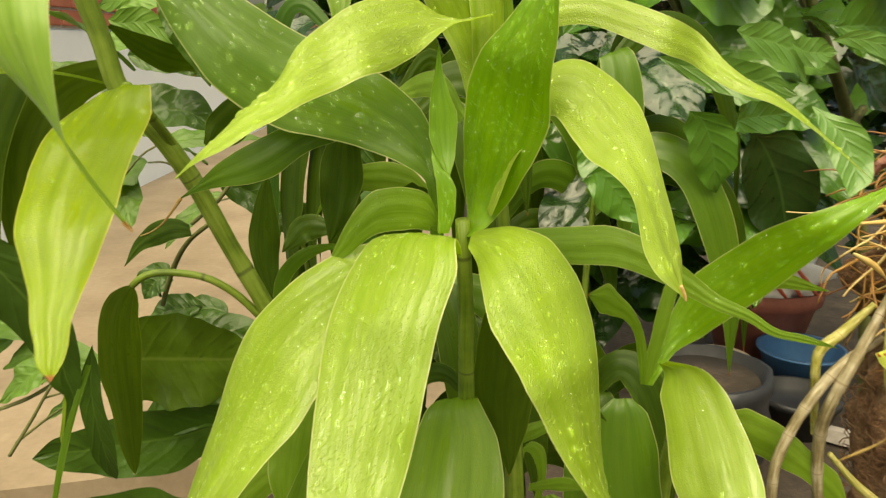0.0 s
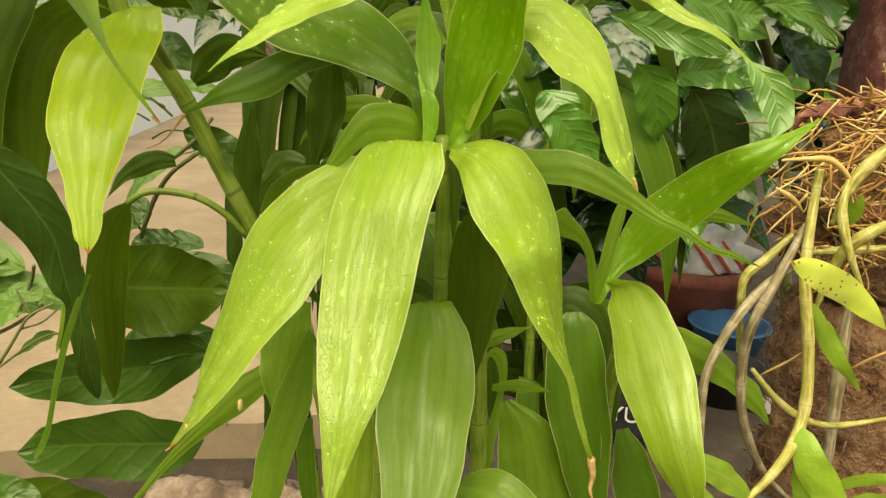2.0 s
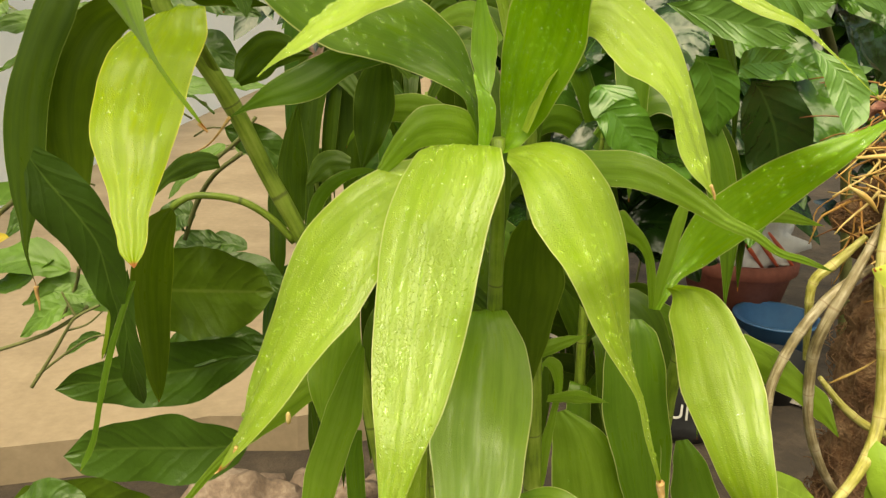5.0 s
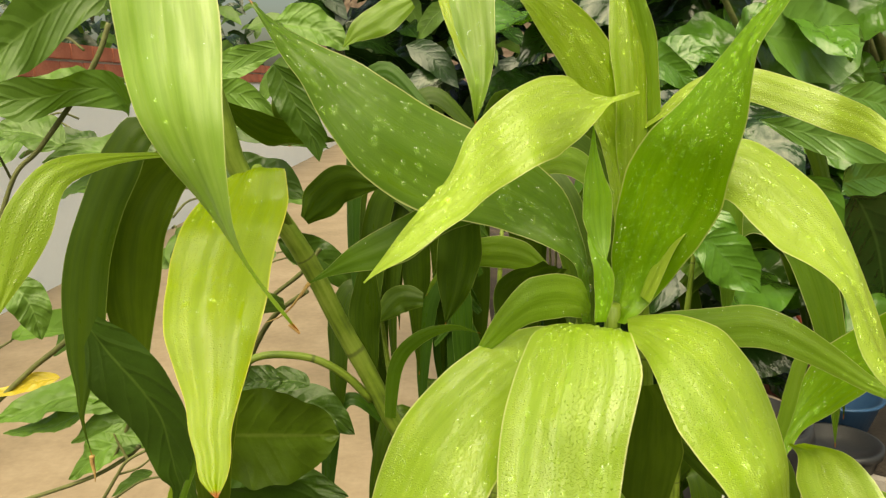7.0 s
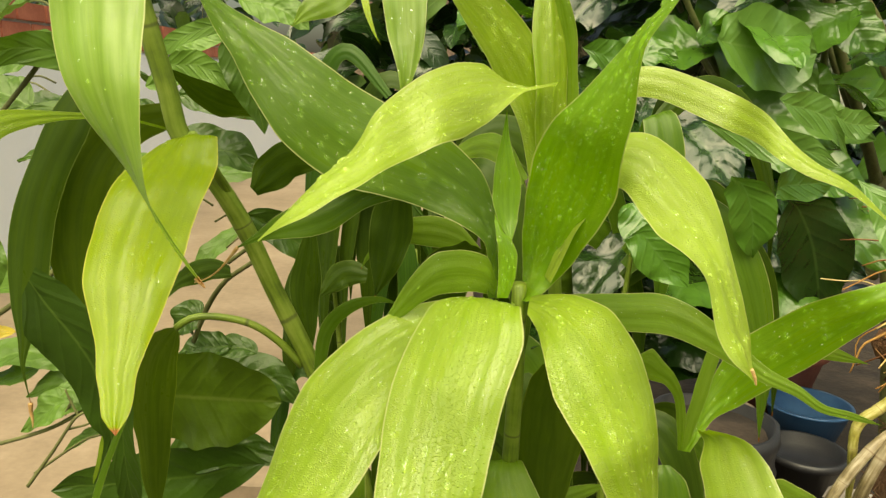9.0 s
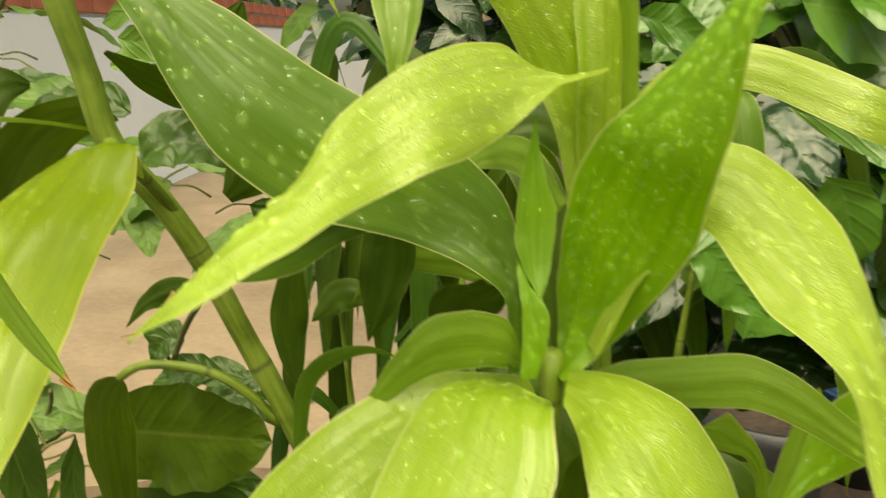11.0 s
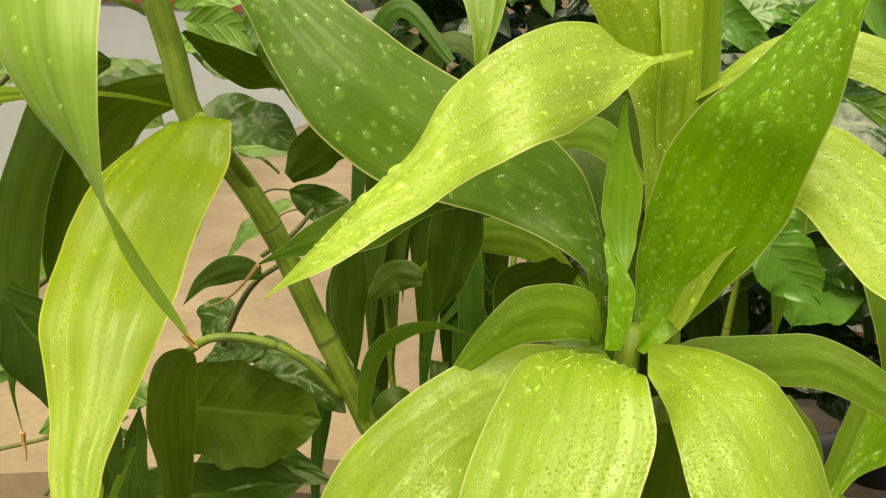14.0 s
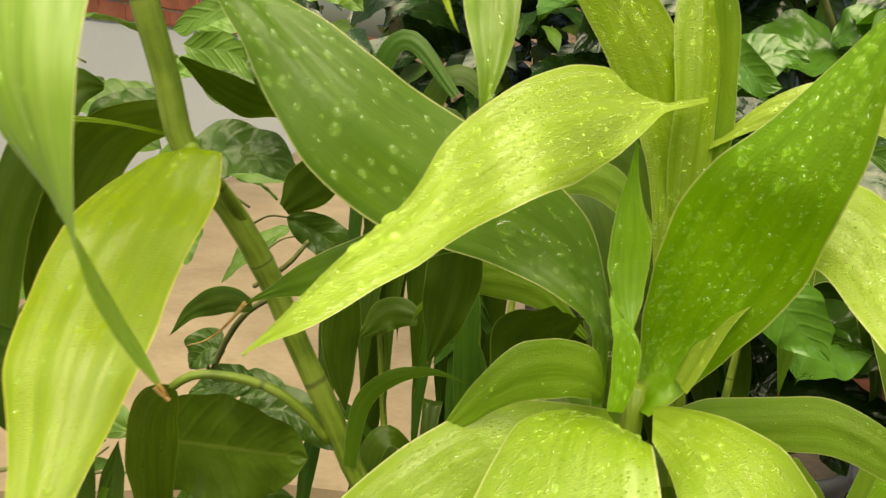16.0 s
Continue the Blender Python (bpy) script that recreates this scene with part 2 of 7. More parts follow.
post_grey = rough_material("grey_post_face", [(0.36, (0.09, 0.07, 0.065)), (0.64, (0.28, 0.23, 0.21))], 55, 0.85, 0.4, 0.004)
blue_plastic = rough_material("blue_plastic", [(0.3, (0.02, 0.075, 0.18)), (0.7, (0.045, 0.125, 0.26))], 9, 0.35, 0.1)
black_plastic = rough_material("black_plastic", [(0.3, (0.012, 0.012, 0.014)), (0.7, (0.03, 0.03, 0.033))], 14, 0.45, 0.3, 0.004)
grey_paint = rough_material("grey_print", [(0.3, (0.5, 0.48, 0.46)), (0.7, (0.7, 0.68, 0.65))], 30, 0.6)
clay = rough_material("red_clay", [(0.3, (0.17, 0.045, 0.03)), (0.7, (0.32, 0.10, 0.065))], 10, 0.75, 0.3)
pale_wood = rough_material("pale_cut_wood", [(0.3, (0.45, 0.33, 0.23)), (0.7, (0.66, 0.53, 0.41))], 14, 0.7)
grey_wood = rough_material("grey_batten", [(0.3, (0.22, 0.19, 0.17)), (0.7, (0.4, 0.36, 0.33))], 12, 0.8)
white_plastic = rough_material("white_bag", [(0.3, (0.55, 0.53, 0.52)), (0.7, (0.75, 0.73, 0.72))], 12, 0.4)
red_print = rough_material("red_print", [(0.3, (0.42, 0.06, 0.03)), (0.7, (0.55, 0.11, 0.05))], 20, 0.5)
rubber = rough_material("black_hose", [(0.3, (0.015, 0.015, 0.016)), (0.7, (0.035, 0.035, 0.035))], 40, 0.5)
petal_mat = rough_material("pink_petal", [(0.3, (0.7, 0.12, 0.16)), (0.7, (0.85, 0.25, 0.28))], 60, 0.5)
water, wnt, wp = mat("water_drop")
wp.inputs["Base Color"].default_value = (0.97, 1.0, 0.93, 1)
wp.inputs["Roughness"].default_value = 0.0
wp.inputs["IOR"].default_value = 1.36
wp.inputs["Transmission Weight"].default_value = 1.0
# pale diffuse share imitates the light that drops focus onto the leaf
caustic, drop = node(wnt, "BsdfDiffuse"), node(wnt, "MixShader", Fac=0.06)
caustic.inputs["Color"].default_value = (0.8, 0.92, 0.5, 1)
wnt.links.new(wp.outputs[0], drop.inputs[1])
wnt.links.new(caustic.outputs[0], drop.inputs[2])
wnt.links.new(drop.outputs[0], wnt.nodes["Material Output"].inputs["Surface"])
clear = water.copy()
clear.name = "clear_water"
clear.node_tree.nodes["Mix Shader"].inputs[0].default_value = 0.01


def cane_material(name, dark, body, pale, ring):
    """Jointed cane: lengthwise streaks, blotches, a ring at each joint."""
    m, nt, p = mat(name)
    uv, sep, geo = node(nt, "UVMap"), node(nt, "SeparateXYZ"), node(nt, "TexCoord")
    nt.links.new(uv.outputs[0], sep.inputs[0])
    mp = node(nt, "Mapping", Scale=(1.0, 0.12, 1.0))
    nt.links.new(uv.outputs[0], mp.inputs["Vector"])
    streak, blot = node(nt, "TexNoise", Scale=14.0, Detail=4.0), node(nt, "TexNoise", Scale=60.0, Detail=5.0, Roughness=0.65)
    nt.links.new(mp.outputs[0], streak.inputs["Vector"])
    nt.links.new(geo.outputs["Object"], blot.inputs["Vector"])
    s = maths(nt, "ADD", maths(nt, "MULTIPLY", streak.outputs[0], 0.5), maths(nt, "MULTIPLY", blot.outputs[0], 0.5))
    col = ramp(nt, s, [(0.36, dark), (0.5, body), (0.62, pale)])
    joint = maths(nt, "ABSOLUTE", maths(nt, "SUBTRACT", maths(nt, "FRACT", maths(nt, "ADD", sep.outputs[1], maths(nt, "MULTIPLY", blot.outputs[0], 0.05))), 0.525))
    col = mixc(nt, ramp(nt, joint, [(0.02, (0.5, 0.5, 0.5)), (0.16, (0, 0, 0))]), col, pale)
    col = mixc(nt, ramp(nt, joint, [(0.005, (0.75, 0.75, 0.75)), (0.02, (0, 0, 0))]), col, ring)
    nt.links.new(col, p.inputs["Base Color"])
    p.inputs["Roughness"].default_value = 0.5
    bp = node(nt, "Bump", Strength=0.5, Distance=0.001)
    nt.links.new(s, bp.inputs["Height"])
    nt.links.new(bp.outputs[0], p.inputs["Normal"])
    return m


def spotted_material():
    m, nt, p = mat("spotted_orchid_leaf")
    geo = node(nt, "TexCoord")
    a = node(nt, "TexNoise", Scale=45.0, Detail=3.0)
    v = node(nt, "TexVoronoi", Scale=420.0, Randomness=1.0)
    for n in (a, v):
        nt.links.new(geo.outputs["Object"], n.inputs["Vector"])
    col = ramp(nt, a.outputs[0], [(0.3, (0.34, 0.43, 0.05)), (0.55, (0.48, 0.53, 0.1)), (0.75, (0.58, 0.58, 0.2))])
    dots = maths(nt, "MULTIPLY", maths(nt, "LESS_THAN", v.outputs["Distance"], 0.24), maths(nt, "GREATER_THAN", a.outputs[0], 0.5))
    col = mixc(nt, dots, col, (0.28, 0.07, 0.02))
    nt.links.new(col, p.inputs["Base Color"])
    p.inputs["Roughness"].default_value = 0.32
    return m


cane_mat = cane_material("orchid_cane", (0.14, 0.11, 0.024), (0.32, 0.29, 0.062), (0.52, 0.46, 0.2), (0.3, 0.2, 0.06))
cane_dry = cane_material("dry_orchid_cane", (0.09, 0.065, 0.035), (0.22, 0.17, 0.09), (0.42, 0.36, 0.26), (0.2, 0.13, 0.07))
bark_green = cane_material("green_cane", (0.075, 0.115, 0.012), (0.15, 0.22, 0.022), (0.23, 0.30, 0.05), (0.06, 0.07, 0.015))


def root_material():
    m, nt, p = mat("orchid_root")
    geo, tex, blot = node(nt, "NewGeometry"), node(nt, "TexCoord"), node(nt, "TexNoise", Scale=90.0, Detail=4.0)
    nt.links.new(tex.outputs["Object"], blot.inputs["Vector"])
    s = maths(nt, "ADD", maths(nt, "MULTIPLY", geo.outputs["Random Per Island"], 0.6), maths(nt, "MULTIPLY", blot.outputs[0], 0.4))
    nt.links.new(ramp(nt, s, [(0.2, (0.13, 0.045, 0.012)), (0.42, (0.34, 0.16, 0.04)), (0.6, (0.52, 0.30, 0.085)), (0.8, (0.66, 0.5, 0.22))]), p.inputs["Base Color"])
    p.inputs["Roughness"].default_value = 0.6
    return m


root_mat = root_material()
orchid_spotted = spotted_material()
orchid_green = broad_material("orchid_green", (0.20, 0.31, 0.035), (0.27, 0.38, 0.07), rough=0.33, veins=0.3)

# ---- builders ----
def thing(name, at, label, category, group="", kind=""):
    e = new(name)
    e.location = at
    return tagged(e, label, category, group, kind)


def part(name, bm, material, parent, label="", smooth=True, kind=""):
    me = bpy.data.meshes.new(name)
    bm.to_mesh(me)
    bm.free()
    for m in material if isinstance(material, (list, tuple)) else [material]:
        me.materials.append(m)
    if smooth:
        me.polygons.foreach_set("use_smooth", [True] * len(me.polygons))
    ob = new(name, me)
    if parent:
        ob.parent = parent
        base = Vector((0, 0, 0))
        q = parent
        while q:
            base += q.location
            q = q.parent
        ob.location = -base
    return tagged(ob, label, kind=kind)


def spline(points, n):
    """n + 1 points evenly spaced along a smooth curve through the points."""
    p = [Vector(q) for q in points]
    p = [p[0] * 2 - p[1], *p, p[-1] * 2 - p[-2]]
    fine = []
    for i in range(1, len(p) - 2):
        a, b, c, d = p[i - 1:i + 3]
        for k in range(16):
            t = k / 16
            fine.append(0.5 * (2 * b + (c - a) * t + (2 * a - 5 * b + 4 * c - d) * t * t + (3 * b - a - 3 * c + d) * t ** 3))
    fine.append(p[-2])
    for _ in range(2):
        fine = [fine[0]] + [(fine[i - 1] + fine[i] * 2 + fine[i + 1]) / 4 for i in range(1, len(fine) - 1)] + [fine[-1]]
    s = [0.0]
    for a, b in zip(fine, fine[1:]):
        s.append(s[-1] + (b - a).length)
    out, j = [], 0
    for k in range(n + 1):
        want = s[-1] * k / n
        while j < len(s) - 2 and s[j + 1] < want:
            j += 1
        f = (want - s[j]) / max(s[j + 1] - s[j], 1e-9)
        out.append(fine[j].lerp(fine[j + 1], min(max(f, 0), 1)))
    return out


def frames(pts, normal):
    """Tangent, side and normal along the points; the given normal holds half way."""
    n = len(pts)
    tan = [(pts[min(i + 1, n - 1)] - pts[max(i - 1, 0)]).normalized() for i in range(n)]
    nor = [None] * n
    m = n // 2
    v = Vector(normal)
    nor[m] = (v - tan[m] * v.dot(tan[m])).normalized()
    for order in (range(m + 1, n), range(m - 1, -1, -1)):
        last = m
        for i in order:
            v = tan[last].rotation_difference(tan[i]) @ nor[last]
            nor[i] = (v - tan[i] * v.dot(tan[i])).normalized()
            last = i
    return tan, [t.cross(k) for t, k in zip(tan, nor)], nor


def sheet(bm, pts, normal, width, outline, twist=0.0, cup=0.06, pleat=0.0, wave=0.0, across=12, seed=0, skew=0.0, quilt=0.0):
    """A leaf blade along pts. Returns a function (u, s) -> place, normal, tangent."""
    n = len(pts) - 1
    free = callable(normal)
    if free:
        tan = [(pts[min(i + 1, n)] - pts[max(i - 1, 0)]).normalized() for i in range(n + 1)]
        side = [normal(i / n) for i in range(n + 1)]
        nor = [s.cross(t).normalized() for s, t in zip(side, tan)]
    else:
        tan, side, nor = frames(pts, normal)
    rng = random.Random(seed)
    ph = [rng.uniform(0, 6.28) for _ in range(6)]
    grid = []
    uvl = bm.loops.layers.uv.verify()
    for i, q in enumerate(pts):
        u = i / n
        a = radians(twist) * (u - 0.5)
        sd = side[i] * math.cos(a) + nor[i] * math.sin(a)
        nr = nor[i] * math.cos(a) - side[i] * math.sin(a)
        w = side[i].length if free else width / 2 * outline(u)
        if free:
            sd, nr = side[i].normalized(), nor[i]
        row = []
        for k in range(across + 1):
            s = 2 * k / across - 1
            lift = -cup * w * s * s * 2 + pleat * math.sin(7.5 * s + ph[0] + 1.2 * math.sin(3 * u + ph[1])) * (1 - abs(s) ** 3)
            far = 1.9 if s > 0 else 0
            lift += wave * abs(s) ** 1.5 * (math.sin(11 * u + ph[2] + far) + 0.45 * math.sin(23 * u + ph[5] + far * 2)) * min(1, w / width * 3)
            if quilt:
                lift += quilt * (0.55 + 0.45 * math.sin(4 * u + 3 * s + ph[0])) * (abs(math.sin(math.pi * (6 * (u - 0.22 * abs(s)) + 0.45 * math.sin(ph[1] + 5 * u + 2 * s)))) - 0.5) * min(1, abs(s) * 3) * (1 - 0.6 * s * s) + quilt * 1.2 * min(abs(s) * 4, 1)
            edge = 1 + 0.035 * math.sin(17 * u + ph[3 if s > 0 else 4]) * abs(s)
            row.append(q + sd * (w * s * edge) + nr * lift + tan[i] * (skew * s * w * max(0.0, 1 - u / 0.4)))
        grid.append(row)
    vs = [[bm.verts.new(p) for p in row] for row in grid]
    for i in range(n):
        for k in range(across):
            f = bm.faces.new((vs[i][k], vs[i + 1][k], vs[i + 1][k + 1], vs[i][k + 1]))
            for lp, (ii, kk) in zip(f.loops, ((i, k), (i + 1, k), (i + 1, k + 1), (i, k + 1))):
                lp[uvl].uv = (kk / across, ii / n)

    def at(u, s):
        x, y = u * n, (s + 1) / 2 * across
        i, k = min(int(x), n - 1), min(int(y), across - 1)
        a, b, c = grid[i][k], grid[i + 1][k], grid[i][k + 1]
        d = grid[i + 1][k + 1]
        fx, fy = x - i, y - k
        p = a.lerp(b, fx).lerp(c.lerp(d, fx), fy)
        e1, e2 = b - a, c - a
        nrm = e2.cross(e1)
        if nrm.length < 1e-12:
            nrm = nor[i].copy()
        nrm.normalize()
        if nrm.dot(nor[i]) < 0:
            nrm.negate()
        return p, nrm, e1.normalized()
    return at


def strap(peak, base, taper=1.1, blunt=1.75, tail=0.03):
    def outline(u):
        if u < peak and base < 0.2 and peak > 0.6:
            return base + (1 - base) * (u / peak) ** 3
        if u < peak:
            return base + (1 - base) * math.sin(math.pi / 2 * u / peak)
        v = (u - peak) / (1 - peak)
        return max((1 - v ** blunt) ** taper, tail * (1 - v) ** 0.45, 0.01)
    return outline


def oval(u):
    return max(math.sin(math.pi * min(u, 1) ** 0.82) ** 0.72 * (1 - 0.25 * u), 0.02) * 1.1


def drops_on(leaf, at, count, seed, big, dsize=1.0, drips=0, low=1.0, shade=False):
    """Rain drops beaded on a blade: many fine ones, some large and run together."""
    rng = random.Random(seed)
    fine, coarse = bmesh.new(), bmesh.new()
    placed = []
    face = 1 if sum(at(u, 0)[1].dot(Vector((0, -0.8, 0.6))) for u in (0.3, 0.5, 0.7)) > 0 else -1
    for k in range(count + drips):
        u, s = 0.05 + 0.88 * rng.random() ** low, rng.uniform(-0.86, 0.86)
        if k < drips:
            u, s = rng.uniform(0.45, 0.93), rng.uniform(-0.8, 0.8)
        p, nrm, tan = at(u, s)
        nrm = nrm * face
        pick = rng.random()
        r = rng.uniform(0.00012, 0.0003) if pick < 1 - big else rng.uniform(0.0003, 0.0007) if pick < 1 - big * 0.12 else rng.uniform(0.0007, 0.0012)
        r *= dsize
        if k < drips:
            r, pick = rng.uniform(0.0006, 0.0012), 1.0
        if any((p - q).length < r + rq for q, rq in placed):
            continue
        if pick > 1 - big:
            placed.append((p, r))
        sd = nrm.cross(tan)
        ln = 1 + rng.random() ** 3 * 0.6
        turn = rng.uniform(-0.5, 0.5)
        if k < drips:
            ln, turn = rng.uniform(1.4, 2.8), rng.uniform(-0.15, 0.15)
        ax, ay = tan * math.cos(turn) + sd * math.sin(turn), sd * math.cos(turn) - tan * math.sin(turn)
        hgt = r * rng.uniform(0.65, 0.9) * (0.75 if k < drips else 1)
        tiny = pick < 1 - big
        bm = fine if tiny else coarse
        seg = 6 if tiny else 12
        rings = []
        for lv, zz in (((1.0, -0.02), (0.75, 0.7)) if tiny else ((1.0, -0.02), (0.98, 0.3), (0.8, 0.68), (0.45, 0.92))):
            rings.append([bm.verts.new(p + ax * (r * ln * lv * math.cos(6.2832 * i / seg) * (1 + 0.05 * math.sin(i + k)))
                                       + ay * (r * lv * math.sin(6.2832 * i / seg)) + nrm * (hgt * zz)) for i in range(seg)])
        top = bm.verts.new(p + nrm * hgt)
        for a, b in zip(rings, rings[1:]):
            for i in range(seg):
                bm.faces.new((a[i], a[(i + 1) % seg], b[(i + 1) % seg], b[i]))
        for i in range(seg):
            bm.faces.new((rings[-1][i], rings[-1][(i + 1) % seg], top))
    film = part("rainwater", fine, water, leaf, "fine beads of rainwater", kind="stuff")
    film.visible_shadow = False
    beads = part("rainwater", coarse, clear, leaf, "clear rain drops and runs", kind="stuff")
    beads.visible_shadow = shade
    return beads


count = [0]
LEAF_LABEL = {"leaf_bright": "lime-green strap leaf beaded with rain", "leaf_yellow": "yellow-green glossy strap leaf",
              "leaf_pale": "pale lime strap leaf with a silvery wet sheen", "leaf_hook": "pale lime leaf with a dry orange tip", "leaf_mid": "fresh green strap leaf", "leaf_fresh": "upright fresh green leaf dotted with drops", "leaf_middark": "deep green strap leaf", "leaf_dark_shade": "dark olive hanging strap leaf, darkened further for shade",
              "leaf_olive": "olive hanging strap leaf lit through from behind", "leaf_darkg": "dark bluish-green curled leaf"}


def blade(plant, material, points, width, normal, twist=0, peak=0.4, base=0.5, drops=0, taper=1.1, blunt=1.75, tail=0.03, skew=0.0, big=0.12, wave=0.0017, dsize=1.0, drips=0, low=1.0):
    count[0] += 1
    bm = bmesh.new()
    at = sheet(bm, spline(points, 44), normal, width, strap(peak, base, taper, blunt, tail), twist, 0.05, min(0.00045, width * 0.013), min(wave, width * wave * 27), 14, count[0], skew)
    ob = part("leaf", bm, material, plant, LEAF_LABEL[material.name])
    if drops:
        drops_on(ob, at, drops, count[0] + 500, big, dsize, drips, low)
    return ob


def swing(centres, reach):
    """The half breadth of a leaf as a smooth function along its length."""
    run = [0.0]
    for a, b in zip(centres, centres[1:]):
        run.append(run[-1] + (Vector(b) - Vector(a)).length)
    run = np.array(run) / run[-1]
    fine = np.linspace(0, 1, 161)
    soft = np.stack([np.interp(fine, run, [v[k] for v in reach]) for k in range(3)], 1)
    for _ in range(6):
        soft[1:-1] = (soft[:-2] + 2 * soft[1:-1] + soft[2:]) / 4
    soft[-1] = soft[-2] * 0.15
    return lambda u: Vector([float(np.interp(u, fine, soft[:, k])) for k in range(3)])


def broad_leaf(plant, material, centres, reach):
    """A broad leaf of free outline, quilted between its side veins."""
    count[0] += 1
    width = 2 * max(Vector(v).length for v in reach)
    bm = bmesh.new()
    sheet(bm, spline(centres, 34), swing(centres, reach), width, None, 0, -0.06, 0.0, width * 0.06, 12, count[0], quilt=0.015 * width)
    return part("leaf", bm, material, plant)


def strap_leaf(plant, material, centres, reach, drops=0, big=0.12, wave=0.001, dsize=1.0, drips=0, low=1.0, shade=False):
    """A strap leaf whose centre line and half breadth swing along its length."""
    count[0] += 1
    half = swing(centres, reach)
    top = 2 * max(Vector(v).length for v in reach)
    bm = bmesh.new()
    at = sheet(bm, spline(centres, 52), half, top, None, 0.0, 0.05, min(0.0003, top * 0.009), min(wave, top * wave * 27), 14, count[0])
    ob = part("leaf", bm, material, plant, LEAF_LABEL[material.name])
    if drops:
        drops_on(ob, at, drops, count[0] + 500, big, dsize, drips, low, shade)
    return ob


def dry_tip(leaf, points, radii):
    """The withered thread at the end of a blade."""
    bm = bmesh.new()
    tube(bm, points, radii, 20, 7)
    return part("dry_tip", bm, dry_leaf, leaf, "withered brown leaf tip")


def broad(plant, material, points, width, normal, n=34, across=12, cup=-0.06, pucker=0.05, quilt=0.05):
    """Broad leaf: midrib crease and a quilted swelling between the side veins."""
    count[0] += 1
    bm = bmesh.new()
    sheet(bm, spline(points, n), normal, width, oval, 0, cup, 0.0, width * 0.075, across, count[0], quilt=quilt * width)
    nv = Vector(normal).normalized()
    for v in bm.verts:
        v.co += nv * (pucker * width * noise.noise(v.co * (5.5 / width) + Vector((count[0], 0, 0))))
    return part("leaf", bm, material, plant)


def tube(bm, points, radii, n=24, seg=10, nodes=0.0, closed=True):
    """A round stem through the points; nodes swells it at even joints."""
    pts = spline(points, n)
    tan, side, nor = frames(pts, Vector((0.3, -0.8, 0.55)))
    rings = []
    for i, q in enumerate(pts):
        u = i / n
        j = u * (len(radii) - 1)
        k = min(int(j), len(radii) - 2)
        r = radii[k] + (radii[k + 1] - radii[k]) * (j - k)
        if nodes:
            f = (u * nodes + 0.16 * math.sin(u * nodes * 2.3)) % 1.0
            r *= 1 + 0.055 * math.exp(-((f - 0.5) / 0.1) ** 2) + 0.07 * math.sin(u * 9.0 + nodes) - 0.04 * math.exp(-((f - 0.62) / 0.06) ** 2)
        rings.append([bm.verts.new(q + (side[i] * math.cos(6.2832 * s / seg) + nor[i] * math.sin(6.2832 * s / seg)) * r) for s in range(seg)])
    uvl = bm.loops.layers.uv.verify()
    for i, (a, b) in enumerate(zip(rings, rings[1:])):
        for s in range(seg):
            f = bm.faces.new((a[s], a[(s + 1) % seg], b[(s + 1) % seg], b[s]))
            for lp, (ds, di) in zip(f.loops, ((0, 0), (1, 0), (1, 1), (0, 1))):
                uu = (i + di) / n * max(nodes, 1)
                lp[uvl].uv = ((s + ds) / seg, uu + (0.16 * math.sin(uu * 2.3) if nodes else 0))
    if closed:
        bm.faces.new(list(reversed(rings[0])))
        bm.faces.new(rings[-1])


def stem(plant, points, radii, material=None, nodes=0.0, n=30, name="stem", label="", seg=12):
    bm = bmesh.new()
    radii = [radii[0] * 0.6, *radii, radii[-1] * 0.4] if name == "cane" else [radii[0] * 0.35, radii[0], radii[-1] * 0.8, radii[-1] * 0.15] if name == "aerial_root" else radii
    tube(bm, points, radii, n, seg, nodes)
    return part(name, bm, material or bark_green, plant, label)


def box(bm, x0, x1, y0, y1, z0, z1, bevel=0.0):
    g = bmesh.ops.create_cube(bm, size=1, matrix=Matrix.LocRotScale(((x0 + x1) / 2, (y0 + y1) / 2, (z0 + z1) / 2), None, (x1 - x0, y1 - y0, z1 - z0)))
    if bevel:
        bmesh.ops.bevel(bm, geom=list({e for v in g["verts"] for e in v.link_edges}), offset=bevel, segments=2, affect="EDGES")


def lathe(bm, profile, at, seg=40):
    rings = []
    for r, z in profile:
        rings.append([bm.verts.new((at[0] + r * math.cos(6.2832 * i / seg), at[1] + r * math.sin(6.2832 * i / seg), at[2] + z)) for i in range(seg)])
    for a, b in zip(rings, rings[1:]):
        for i in range(seg):
            bm.faces.new((a[i], a[(i + 1) % seg], b[(i + 1) % seg], b[i]))
    bm.faces.new(list(reversed(rings[0])))
    bm.faces.new(rings[-1])


def lump(bm, at, size, seed, sub=3, rough=0.25, freq=2.0):
    g = bmesh.ops.create_icosphere(bm, subdivisions=sub, radius=1)
    for v in g["verts"]:
        d = 1 + rough * noise.fractal(v.co * freq + Vector((seed * 7.1, seed * 3.3, 0)), 1.0, 2.0, 4)
        v.co = Vector(at) + Vector((v.co.x * size[0], v.co.y * size[1], v.co.z * size[2])) * d


# ---- ground, paving, wall ----
bm = bmesh.new()
bmesh.ops.create_grid(bm, x_segments=2, y_segments=2, size=60, matrix=Matrix.Translation((0, 20, -0.09)))
tagged(part("ground", bm, soil, None, smooth=False), "bare dark earth under the planting", "ground", kind="structure")

